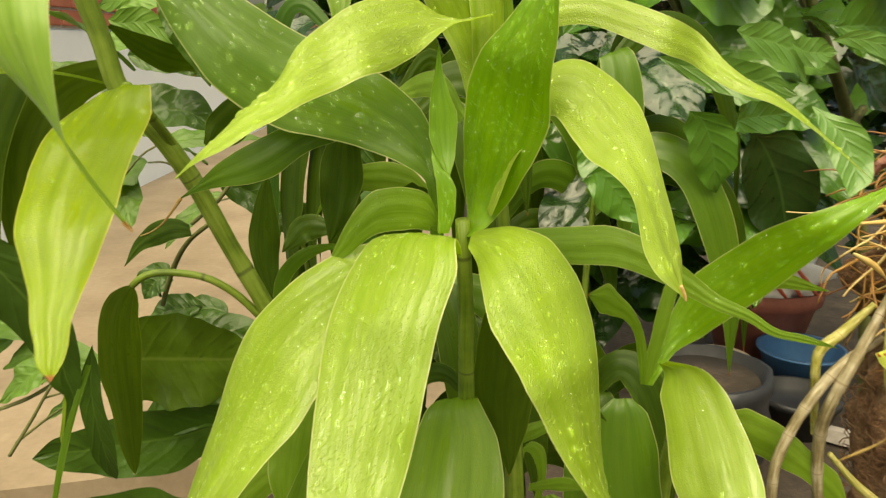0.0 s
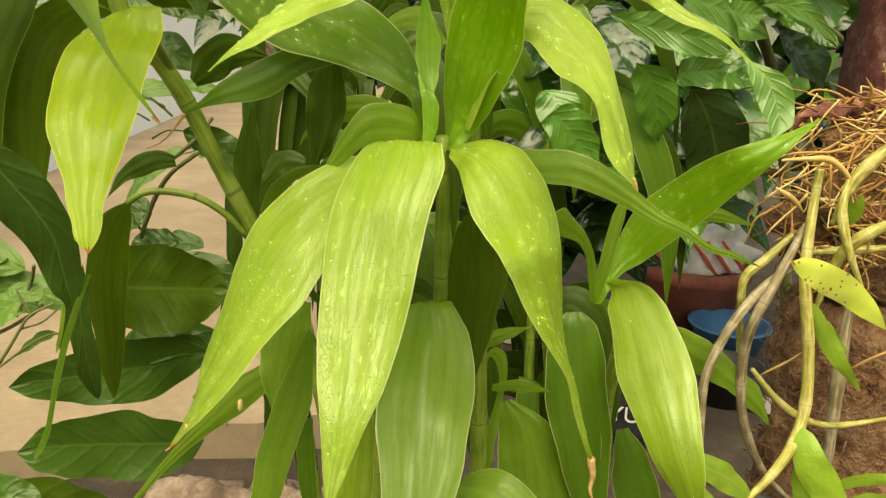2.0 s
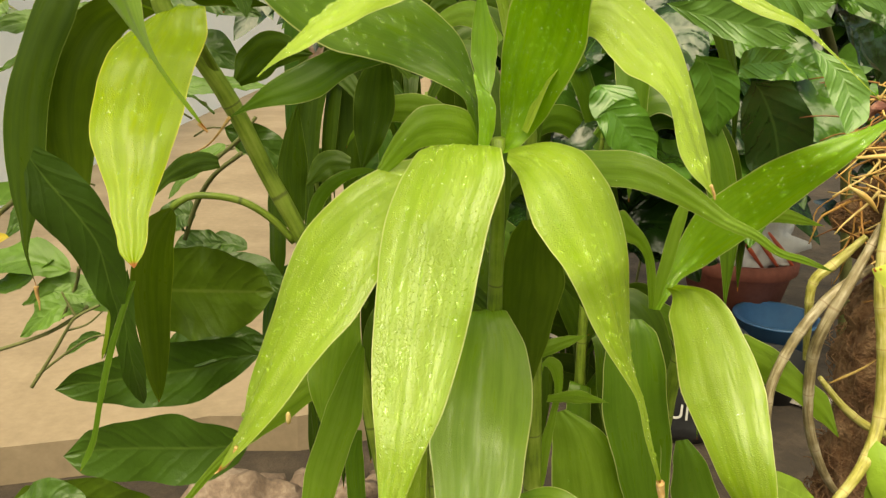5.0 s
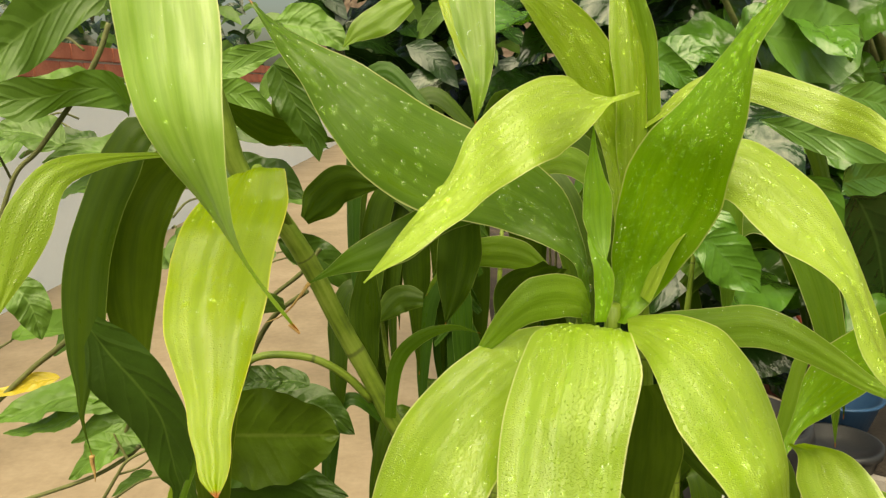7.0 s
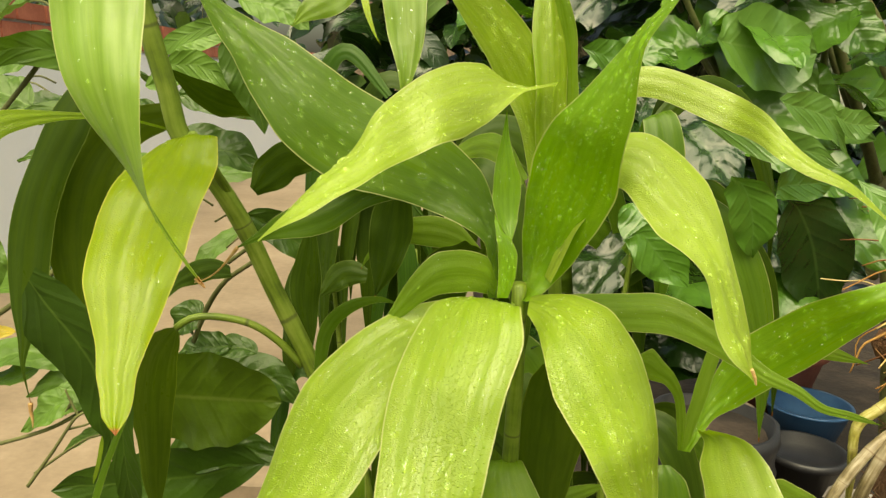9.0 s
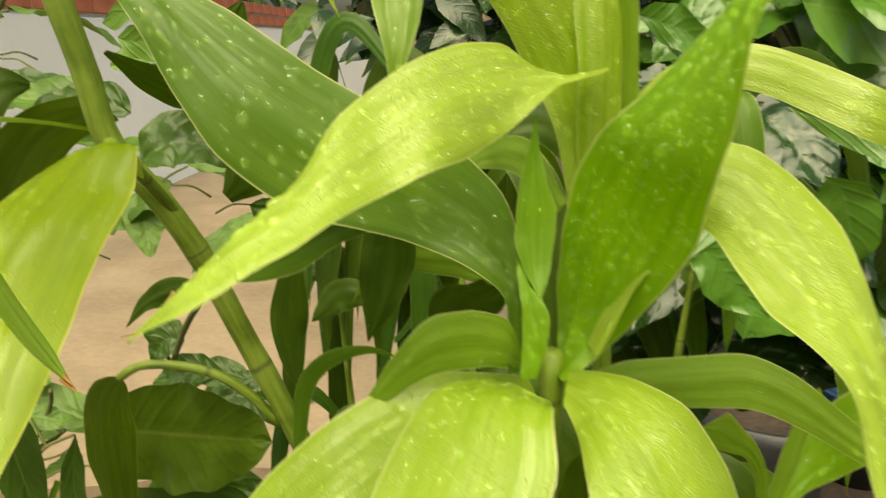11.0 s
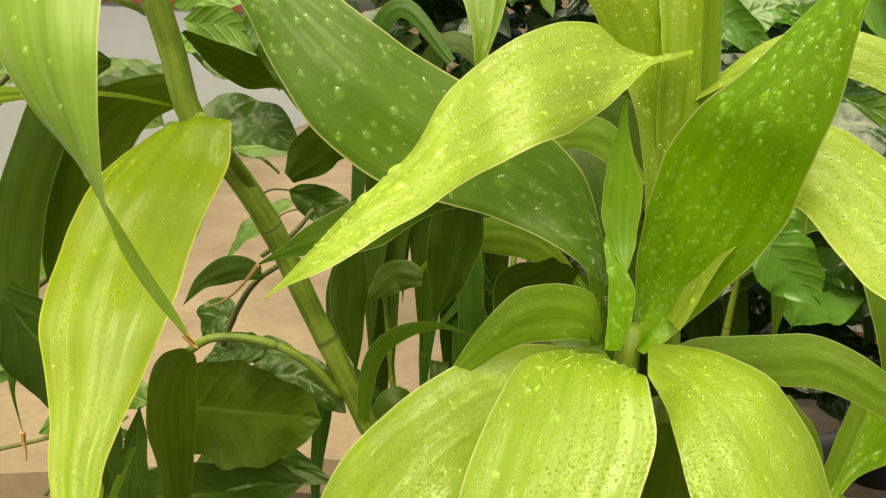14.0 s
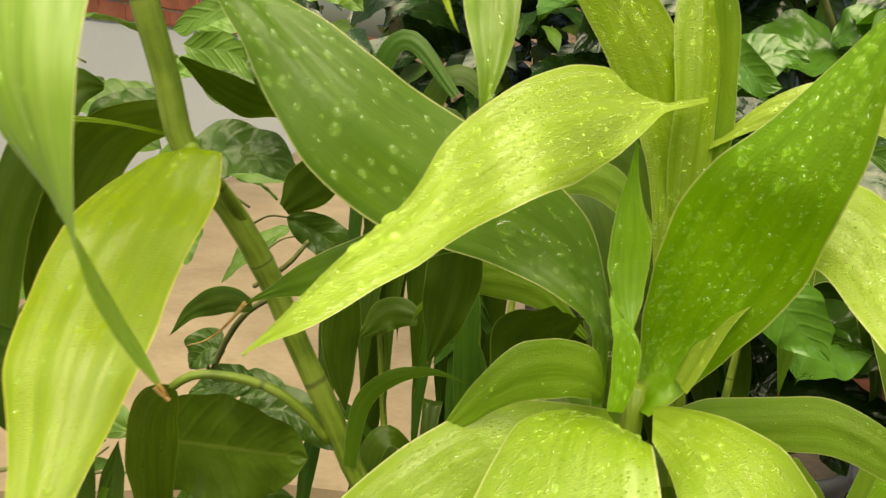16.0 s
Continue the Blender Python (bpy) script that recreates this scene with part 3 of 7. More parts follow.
bm = bmesh.new()
edge = [(-8, 1.15), (-1.5, 1.28), (-0.75, 1.46), (-0.5, 1.56), (-0.3, 1.56), (-0.1, 1.62), (0.05, 1.8), (0.1, 2.6), (0.12, 5), (0.1, 14), (-8, 14)]
lo = [bm.verts.new((x, y, -0.09)) for x, y in edge]
hi = [bm.verts.new((x, y, 0)) for x, y in edge]
bm.faces.new(hi)
for i in range(len(edge)):
    bm.faces.new((lo[i], lo[(i + 1) % len(edge)], hi[(i + 1) % len(edge)], hi[i]))
bmesh.ops.recalc_face_normals(bm, faces=bm.faces)
tagged(part("pavement", bm, concrete, None, smooth=False), "tan worn concrete yard with a curved edge", "paving", kind="structure")

wall_x = -1.95
bm = bmesh.new()
box(bm, wall_x - 0.2, wall_x, -2, 13, -0.09, 0.97, 0.01)
wall = tagged(part("wall_west", bm, whitewash, None, smooth=False), "low white-painted yard wall", "wall", kind="structure")
# end wall is an added backdrop; what really closes the yard is unknown
bm = bmesh.new()
box(bm, wall_x - 0.2, 2.5, 13.0, 13.2, -0.09, 2.4, 0.01)
tagged(part("backdrop_wall", bm, stone, None, smooth=False), "assumed stone wall, added behind the hedges to close the yard", "wall", kind="structure")

# ---- plants ----
plant_a = thing("dracaena_plant", (0.0, 0.27, -0.09), "rain-wet dracaena with a rosette of drooping lime-green strap leaves", "plant", "dracaenas")
plant_s = thing("dracaena_plant", (0.06, 0.34, -0.09), "tall dracaena shoot rising behind the lime-green rosette", "plant", "dracaenas")
plant_r = thing("dracaena_plant", (0.112, 0.36, -0.09), "short dracaena shoot with one broad blade beside the orchid", "plant", "dracaenas")
plant_l = thing("dracaena_plant", (-0.01, 0.36, -0.09), "leaning dracaena cane with yellow-green and dark hanging leaves", "plant", "dracaenas")
stem(plant_a, [(0.002, 0.30, -0.1), (0.006, 0.292, 0.4), (0.009, 0.286, 0.7), (0.009, 0.28, 0.79), (0.007, 0.272, 0.838)], [0.006, 0.0055, 0.005, 0.0045, 0.0025], nodes=24, n=80)
stem(plant_s, [(0.06, 0.34, -0.1), (0.045, 0.32, 0.4), (0.03, 0.305, 0.75), (0.023, 0.30, 0.84), (0.022, 0.30, 0.86), (0.021, 0.3, 0.875)], [0.006, 0.0055, 0.005, 0.0048, 0.0045, 0.002], nodes=24, n=80)
stem(plant_r, [(0.112, 0.36, -0.1), (0.104, 0.345, 0.4), (0.107, 0.338, 0.66), (0.111, 0.335, 0.715), (0.112, 0.335, 0.74)], [0.005, 0.005, 0.0048, 0.0045, 0.004], nodes=20, n=70)
stem(plant_l, [(-0.01, 0.36, -0.1), (-0.012, 0.357, 0.3), (-0.03, 0.35, 0.55), (-0.0592, 0.3450, 0.7321), (-0.0737, 0.3420, 0.7606), (-0.0852, 0.3400, 0.7873), (-0.0962, 0.3380, 0.8104), (-0.1077, 0.3320, 0.8398), (-0.1179, 0.3250, 0.8611), (-0.1312, 0.3200, 0.8803), (-0.1357, 0.3180, 0.9004), (-0.1406, 0.3150, 0.9210), (-0.1449, 0.3120, 0.9404)], [0.0056, 0.005, 0.0047, 0.0044, 0.0041, 0.0038], nodes=24, n=150)
stem(plant_l, [(-0.1168, 0.2910, 0.8841), (-0.1168, 0.3100, 0.8724), (-0.1131, 0.3300, 0.8543)], [0.0022, 0.0019], bark_green, 0, 16, "petiole")
stem(plant_l, [(-0.0846, 0.3400, 0.7755), (-0.0949, 0.3380, 0.7876), (-0.1075, 0.3350, 0.7967), (-0.1227, 0.3320, 0.8002), (-0.1332, 0.3310, 0.7991), (-0.1399, 0.3310, 0.7942)], [0.0019, 0.0016], bark_green, 0, 16, "petiole")
strap_leaf(plant_a, leaf_bright, [(0.0042, 0.2627, 0.8282), (-0.0016, 0.2505, 0.8369), (-0.0098, 0.2370, 0.8406), (-0.0131, 0.2238, 0.8338), (-0.0174, 0.2126, 0.8238), (-0.0201, 0.2051, 0.8110), (-0.0222, 0.1965, 0.7984), (-0.0240, 0.1891, 0.7858), (-0.0260, 0.1782, 0.7717), (-0.0283, 0.1721, 0.7613), (-0.0305, 0.1681, 0.7500), (-0.0320, 0.1640, 0.7411), (-0.0326, 0.1600, 0.7337)], [(-0.0031, 0.0062, -0.0010), (-0.0077, 0.0062, -0.0005), (-0.0137, 0.0063, -0.0011), (-0.0166, 0.0064, -0.0013), (-0.0169, 0.0052, -0.0021), (-0.0168, 0.0035, -0.0010), (-0.0154, 0.0023, -0.0011), (-0.0135, 0.0008, -0.0009), (-0.0104, 0.0005, 0.0005), (-0.0070, 0.0005, 0.0005), (-0.0042, 0.0004, 0.0004), (-0.0016, 0.0004, -0.0000), (-0.0000, -0.0000, -0.0000)], drops=1100, big=0.2, dsize=1.15, drips=30)
dry_tip(strap_leaf(plant_a, leaf_bright, [(0.0032, 0.2647, 0.8280), (-0.0064, 0.2620, 0.8261), (-0.0170, 0.2577, 0.8236), (-0.0292, 0.2505, 0.8183), (-0.0414, 0.2395, 0.8122), (-0.0521, 0.2317, 0.8027), (-0.0601, 0.2255, 0.7889), (-0.0676, 0.2169, 0.7753), (-0.0735, 0.2085, 0.7653), (-0.0773, 0.2001, 0.7597), (-0.0806, 0.1916, 0.7537), (-0.0847, 0.1832, 0.7473)], [(-0.0017, 0.0128, 0.0003), (-0.0027, 0.0129, 0.0046), (-0.0036, 0.0130, 0.0091), (-0.0055, 0.0131, 0.0132), (-0.0081, 0.0133, 0.0118), (-0.0122, 0.0137, 0.0064), (-0.0132, 0.0136, 0.0030), (-0.0120, 0.0134, -0.0006), (-0.0099, 0.0132, -0.0038), (-0.0064, 0.0130, -0.0037), (-0.0042, 0.0129, -0.0062), (-0.0000, -0.0000, -0.0000)], drops=900, big=0.2, dsize=1.1), [(-0.0783, 0.1832, 0.7564), (-0.0796, 0.1832, 0.7528), (-0.0821, 0.1832, 0.7496), (-0.0857, 0.1832, 0.7469)], [0.0007, 0.0005, 0.0004, 0.0002])
dry_tip(strap_leaf(plant_a, leaf_bright, [(0.0098, 0.2611, 0.8345), (0.0138, 0.2535, 0.8352), (0.0180, 0.2435, 0.8354), (0.0237, 0.2340, 0.8321), (0.0292, 0.2253, 0.8237), (0.0333, 0.2189, 0.8149), (0.0361, 0.2082, 0.8071), (0.0394, 0.2073, 0.7963), (0.0427, 0.2055, 0.7848), (0.0470, 0.2035, 0.7731), (0.0514, 0.2018, 0.7624), (0.0549, 0.2010, 0.7483), (0.0591, 0.2023, 0.7354), (0.0611, 0.2045, 0.7293)], [(-0.0016, -0.0086, -0.0001), (-0.0041, -0.0087, -0.0030), (-0.0070, -0.0087, -0.0063), (-0.0110, -0.0093, -0.0079), (-0.0145, -0.0104, -0.0049), (-0.0149, -0.0119, -0.0020), (-0.0130, -0.0133, 0.0007), (-0.0098, -0.0130, 0.0028), (-0.0071, -0.0128, 0.0040), (-0.0064, -0.0126, 0.0065), (-0.0046, -0.0124, 0.0067), (-0.0048, -0.0122, 0.0069), (-0.0051, -0.0122, 0.0072), (-0.0010, 0.0000, 0.0000)], drops=900, big=0.2, dsize=1.1), [(0.0609, 0.2042, 0.7300), (0.0612, 0.2045, 0.7274), (0.0622, 0.2045, 0.7226), (0.0617, 0.2045, 0.7162), (0.0648, 0.2045, 0.7081)], [0.0016, 0.0013, 0.0009, 0.0005, 0.0002])
strap_leaf(plant_a, leaf_mid, [(0.0124, 0.2671, 0.8304), (0.0298, 0.2808, 0.8257), (0.0533, 0.2924, 0.8230), (0.0686, 0.2981, 0.8212), (0.0814, 0.2958, 0.8168), (0.0941, 0.2902, 0.8098), (0.1071, 0.2875, 0.8016), (0.1214, 0.2889, 0.7951), (0.1348, 0.2937, 0.7862), (0.1495, 0.3009, 0.7807), (0.1628, 0.3098, 0.7747), (0.1758, 0.3196, 0.7686)], [(-0.0000, -0.0009, -0.0018), (0.0008, -0.0009, -0.0067), (0.0029, -0.0009, -0.0078), (0.0018, -0.0009, -0.0083), (0.0004, -0.0009, -0.0073), (-0.0004, -0.0009, -0.0052), (-0.0006, -0.0009, -0.0029), (-0.0008, -0.0008, -0.0021), (-0.0013, -0.0008, -0.0012), (-0.0013, -0.0008, -0.0013), (-0.0014, -0.0008, -0.0005), (0.0000, 0.0000, 0.0000)], drops=260, wave=0.002)
dry_tip(strap_leaf(plant_a, leaf_pale, [(0.0158, 0.2686, 0.8417), (0.0215, 0.2673, 0.8584), (0.0279, 0.2646, 0.8745), (0.0344, 0.2609, 0.8853), (0.0411, 0.2552, 0.8871), (0.0471, 0.2466, 0.8820), (0.0519, 0.2357, 0.8750), (0.0553, 0.2256, 0.8686), (0.0583, 0.2179, 0.8615), (0.0603, 0.2122, 0.8528), (0.0619, 0.2081, 0.8456), (0.0644, 0.2051, 0.8391), (0.0669, 0.2027, 0.8313)], [(0.0007, -0.0080, 0.0001), (0.0004, -0.0080, -0.0031), (-0.0004, -0.0081, -0.0061), (-0.0027, -0.0081, -0.0073), (-0.0057, -0.0083, -0.0081), (-0.0076, -0.0084, -0.0092), (-0.0090, -0.0085, -0.0081), (-0.0080, -0.0085, -0.0051), (-0.0064, -0.0083, -0.0030), (-0.0053, -0.0082, -0.0018), (-0.0048, -0.0081, -0.0003), (-0.0042, -0.0081, 0.0003), (0.0000, 0.0000, 0.0000)], drops=260, big=0.45, dsize=1.2, wave=0.002, drips=14), [(0.0654, 0.2027, 0.8351), (0.0666, 0.2027, 0.8328), (0.0673, 0.2027, 0.8307)], [0.0007, 0.0006, 0.0003])
strap_leaf(plant_a, leaf_fresh, [(0.0084, 0.2697, 0.8323), (0.0118, 0.2744, 0.8383), (0.0155, 0.2716, 0.8509), (0.0176, 0.2639, 0.8654), (0.0204, 0.2555, 0.8794), (0.0217, 0.2433, 0.8935), (0.0256, 0.2384, 0.9043), (0.0300, 0.2363, 0.9152), (0.0339, 0.2353, 0.9241), (0.0388, 0.2351, 0.9307), (0.0431, 0.2353, 0.9363), (0.0477, 0.2359, 0.9438)], [(0.0000, -0.0062, 0.0019), (0.0036, -0.0062, -0.0013), (0.0090, -0.0065, -0.0034), (0.0121, -0.0071, -0.0049), (0.0124, -0.0076, -0.0057), (0.0100, -0.0078, -0.0051), (0.0064, -0.0077, -0.0039), (0.0023, -0.0077, -0.0036), (-0.0000, -0.0076, -0.0031), (-0.0008, -0.0075, -0.0024), (-0.0018, -0.0074, -0.0020), (0.0000, 0.0000, 0.0000)], drops=900, big=0.5, dsize=1.2, low=1.6)
strap_leaf(plant_a, leaf_fresh, [(0.0020, 0.2624, 0.8560), (0.0009, 0.2650, 0.8620), (0.0001, 0.2668, 0.8696), (-0.0002, 0.2676, 0.8769), (-0.0009, 0.2684, 0.8842), (-0.0014, 0.2692, 0.8912), (-0.0014, 0.2700, 0.8999)], [(0.0005, -0.0000, -0.0000), (0.0033, -0.0000, -0.0000), (0.0049, -0.0000, 0.0004), (0.0048, -0.0000, 0.0004), (0.0029, -0.0000, -0.0005), (0.0012, -0.0000, -0.0003), (0.0000, 0.0000, 0.0000)], drops=20, big=0.4)
strap_leaf(plant_a, leaf_fresh, [(0.0002, 0.2579, 0.8364), (0.0012, 0.2584, 0.8438), (0.0012, 0.2591, 0.8511), (-0.0004, 0.2602, 0.8569), (-0.0021, 0.2615, 0.8604), (-0.0039, 0.2629, 0.8648)], [(0.0019, 0.0000, -0.0000), (0.0030, 0.0000, -0.0000), (0.0033, 0.0000, -0.0000), (0.0027, 0.0000, -0.0005), (0.0016, 0.0000, -0.0014), (0.0000, 0.0000, 0.0000)], drops=60, big=0.5, dsize=1.2)
strap_leaf(plant_s, leaf_pale, [(0.0166, 0.2850, 0.9092), (0.0063, 0.2785, 0.9074), (-0.0003, 0.2699, 0.9072), (-0.0081, 0.2601, 0.9063), (-0.0171, 0.2499, 0.9044), (-0.0258, 0.2410, 0.9012), (-0.0332, 0.2362, 0.8962), (-0.0404, 0.2249, 0.8915), (-0.0462, 0.2156, 0.8854), (-0.0525, 0.2086, 0.8812), (-0.0575, 0.2051, 0.8772), (-0.0630, 0.2005, 0.8724), (-0.0691, 0.1973, 0.8659)], [(0.0019, 0.0083, 0.0005), (0.0020, 0.0083, 0.0010), (0.0004, 0.0084, 0.0043), (-0.0007, 0.0085, 0.0097), (-0.0025, 0.0086, 0.0108), (-0.0030, 0.0087, 0.0097), (-0.0031, 0.0087, 0.0089), (-0.0026, 0.0084, 0.0079), (-0.0022, 0.0080, 0.0055), (-0.0017, 0.0075, 0.0030), (-0.0014, 0.0072, 0.0013), (-0.0013, 0.0071, -0.0008), (-0.0000, -0.0000, -0.0000)], drops=900, big=0.14, wave=0.002)
strap_leaf(plant_a, leaf_middark, [(-0.0011, 0.2708, 0.8324), (-0.0019, 0.2776, 0.8498), (-0.0081, 0.2829, 0.8604), (-0.0176, 0.2839, 0.8696), (-0.0316, 0.2815, 0.8772), (-0.0444, 0.2791, 0.8827), (-0.0577, 0.2764, 0.8905), (-0.0713, 0.2735, 0.8999), (-0.0830, 0.2733, 0.9106), (-0.0916, 0.2734, 0.9196), (-0.0993, 0.2748, 0.9262), (-0.1063, 0.2771, 0.9332), (-0.1134, 0.2798, 0.9412)], [(0.0023, 0.0068, -0.0021), (0.0030, 0.0069, -0.0028), (0.0059, 0.0069, 0.0018), (0.0097, 0.0070, 0.0067), (0.0115, 0.0071, 0.0104), (0.0109, 0.0073, 0.0125), (0.0093, 0.0074, 0.0128), (0.0080, 0.0072, 0.0123), (0.0050, 0.0071, 0.0095), (0.0026, 0.0070, 0.0052), (0.0010, 0.0069, 0.0043), (-0.0006, 0.0068, 0.0030), (-0.0000, -0.0000, -0.0000)], drops=330, big=0.55, dsize=2.0)
dry_tip(strap_leaf(plant_a, leaf_middark, [(-0.0208, 0.2857, 0.8717), (-0.0320, 0.2887, 0.8702), (-0.0450, 0.2904, 0.8690), (-0.0551, 0.2891, 0.8650), (-0.0652, 0.2869, 0.8588), (-0.0747, 0.2857, 0.8548), (-0.0839, 0.2862, 0.8515), (-0.0924, 0.2877, 0.8471), (-0.1011, 0.2897, 0.8419)], [(-0.0004, 0.0008, 0.0014), (-0.0010, 0.0008, 0.0036), (-0.0019, 0.0008, 0.0058), (-0.0040, 0.0008, 0.0050), (-0.0029, 0.0008, 0.0070), (-0.0024, 0.0008, 0.0059), (-0.0015, 0.0008, 0.0041), (-0.0006, 0.0008, 0.0014), (-0.0000, -0.0000, -0.0000)], drops=30), [(-0.1001, 0.2895, 0.8425), (-0.1039, 0.2897, 0.8374), (-0.1081, 0.2897, 0.8325), (-0.1124, 0.2897, 0.8294), (-0.1171, 0.2897, 0.8276)], [0.0008, 0.0005, 0.0004, 0.0003, 0.0002])
strap_leaf(plant_a, leaf_mid, [(0.0031, 0.3452, 0.8235), (-0.0078, 0.3480, 0.8325), (-0.0163, 0.3503, 0.8377), (-0.0274, 0.3520, 0.8398), (-0.0399, 0.3524, 0.8391), (-0.0472, 0.3526, 0.8357), (-0.0530, 0.3525, 0.8306), (-0.0570, 0.3523, 0.8255), (-0.0596, 0.3520, 0.8200)], [(0.0006, -0.0002, 0.0008), (0.0018, -0.0002, 0.0032), (0.0018, -0.0002, 0.0064), (0.0006, -0.0002, 0.0072), (0.0007, -0.0002, 0.0064), (-0.0003, -0.0002, 0.0038), (-0.0009, -0.0002, 0.0007), (-0.0007, -0.0002, 0.0007), (-0.0000, -0.0000, -0.0000)])
strap_leaf(plant_a, leaf_mid, [(-0.0015, 0.2679, 0.8368), (-0.0058, 0.2640, 0.8423), (-0.0141, 0.2602, 0.8446), (-0.0218, 0.2566, 0.8442), (-0.0276, 0.2568, 0.8401), (-0.0334, 0.2595, 0.8334), (-0.0427, 0.2634, 0.8204)], [(0.0005, -0.0002, 0.0025), (0.0003, -0.0002, 0.0068), (-0.0001, -0.0002, 0.0078), (-0.0010, -0.0002, 0.0073), (-0.0014, -0.0002, 0.0060), (-0.0009, -0.0002, 0.0049), (-0.0000, -0.0000, -0.0000)], drops=40)
blade(plant_a, leaf_mid, [(0.0073, 0.2850, 0.8732), (-0.0019, 0.3000, 0.8837), (-0.0126, 0.3150, 0.8824), (-0.0252, 0.3200, 0.8732)], 0.0104, (-0.69, -0.69, 0.23), twist=0, peak=.5, base=.5)
blade(plant_s, leaf_bright, [(0.0151, 0.2960, 0.8611), (0.0151, 0.2970, 0.8816), (0.0101, 0.2980, 0.9038), (0.0018, 0.2930, 0.9194), (-0.0099, 0.2880, 0.9324), (-0.0227, 0.2830, 0.9429), (-0.0340, 0.2800, 0.9479)], 0.0198, (0.30, -0.95, -0.12), twist=0, peak=.55, base=.3, drops=260, big=0.3, dsize=1.2)
blade(plant_s, leaf_bright, [(0.0181, 0.3000, 0.8603), (0.0176, 0.2970, 0.8836), (0.0166, 0.2960, 0.9077), (0.0152, 0.2970, 0.9251), (0.0136, 0.3020, 0.9446), (0.0097, 0.3050, 0.9639)], 0.0150, (0.37, -0.91, 0.18), twist=0, peak=.6, base=.3, drops=150, big=0.5, dsize=1.3)
blade(plant_s, leaf_mid, [(0.0196, 0.3020, 0.8599), (0.0213, 0.3020, 0.8831), (0.0227, 0.3000, 0.9036), (0.0209, 0.3000, 0.9233), (0.0162, 0.3000, 0.9425), (0.0117, 0.3000, 0.9611)], 0.0136, (-0.84, -0.52, -0.14), twist=0, peak=.6, base=.3, drops=30)
strap_leaf(plant_s, leaf_pale, [(0.0225, 0.2989, 0.8974), (0.0315, 0.2911, 0.9068), (0.0409, 0.2855, 0.9108), (0.0525, 0.2822, 0.9113), (0.0674, 0.2812, 0.9068), (0.0785, 0.2763, 0.9021), (0.0820, 0.2614, 0.8984), (0.0862, 0.2491, 0.8921), (0.0927, 0.2420, 0.8872), (0.1014, 0.2389, 0.8835), (0.1112, 0.2385, 0.8769), (0.1353, 0.2394, 0.8577)], [(-0.0010, -0.0014, -0.0009), (-0.0004, -0.0014, -0.0033), (-0.0006, -0.0014, -0.0054), (-0.0011, -0.0014, -0.0056), (-0.0011, -0.0015, -0.0062), (-0.0013, -0.0016, -0.0061), (-0.0016, -0.0015, -0.0051), (-0.0030, -0.0015, -0.0021), (-0.0023, -0.0015, -0.0015), (-0.0016, -0.0015, -0.0010), (-0.0014, -0.0015, -0.0005), (0.0000, 0.0000, 0.0000)], drops=300, wave=0.002)
blade(plant_s, leaf_mid, [(-0.0446, 0.3200, 0.9675), (-0.0417, 0.3100, 0.9503), (-0.0391, 0.3000, 0.9299), (-0.0378, 0.2940, 0.9123), (-0.0391, 0.2930, 0.8987)], 0.0184, (-0.08, -0.92, 0.38), twist=0, peak=.35, base=.6, drops=90, big=0.4, dsize=1.3)
blade(plant_s, leaf_yellow, [(-0.0549, 0.2600, 0.9566), (-0.0508, 0.2520, 0.9427), (-0.0477, 0.2450, 0.9296), (-0.0449, 0.2420, 0.9224), (-0.0425, 0.2410, 0.9181)], 0.0032, (-0.14, -0.90, 0.40), twist=0, peak=.4, base=.7)
blade(plant_s, leaf_mid, [(-0.0638, 0.3600, 0.9481), (-0.0761, 0.3600, 0.9413), (-0.0871, 0.3600, 0.9357), (-0.0940, 0.3600, 0.9287)], 0.0142, (-0.13, -0.98, 0.18), twist=0, peak=.4, base=.4)
strap_leaf(plant_a, leaf_mid, [(0.0101, 0.2906, 0.7551), (0.0070, 0.2836, 0.7624), (0.0047, 0.2753, 0.7628), (0.0054, 0.2654, 0.7563), (0.0041, 0.2545, 0.7465), (0.0022, 0.2437, 0.7362), (0.0004, 0.2336, 0.7261), (-0.0005, 0.2250, 0.7146), (-0.0020, 0.2177, 0.7040), (-0.0037, 0.2112, 0.6933), (-0.0047, 0.2054, 0.6823), (-0.0043, 0.1999, 0.6739)], [(-0.0031, 0.0000, -0.0000), (-0.0064, 0.0000, -0.0001), (-0.0105, 0.0000, -0.0004), (-0.0160, 0.0000, 0.0012), (-0.0184, 0.0000, 0.0012), (-0.0195, 0.0000, 0.0013), (-0.0192, 0.0000, -0.0012), (-0.0172, 0.0000, 0.0001), (-0.0141, 0.0000, 0.0002), (-0.0096, 0.0000, 0.0001), (-0.0046, 0.0000, 0.0001), (-0.0000, -0.0000, -0.0000)])
strap_leaf(plant_a, leaf_mid, [(0.0496, 0.3250, 0.6913), (0.0585, 0.3233, 0.6801), (0.0645, 0.3217, 0.6632), (0.0680, 0.3200, 0.6463), (0.0712, 0.3183, 0.6287), (0.0738, 0.3167, 0.6090), (0.0751, 0.3150, 0.5850)], [(-0.0027, -0.0000, -0.0008), (-0.0131, -0.0000, -0.0005), (-0.0188, -0.0000, 0.0005), (-0.0201, -0.0000, 0.0011), (-0.0190, -0.0000, 0.0021), (-0.0144, -0.0000, 0.0012), (-0.0000, -0.0000, -0.0000)], drops=30)
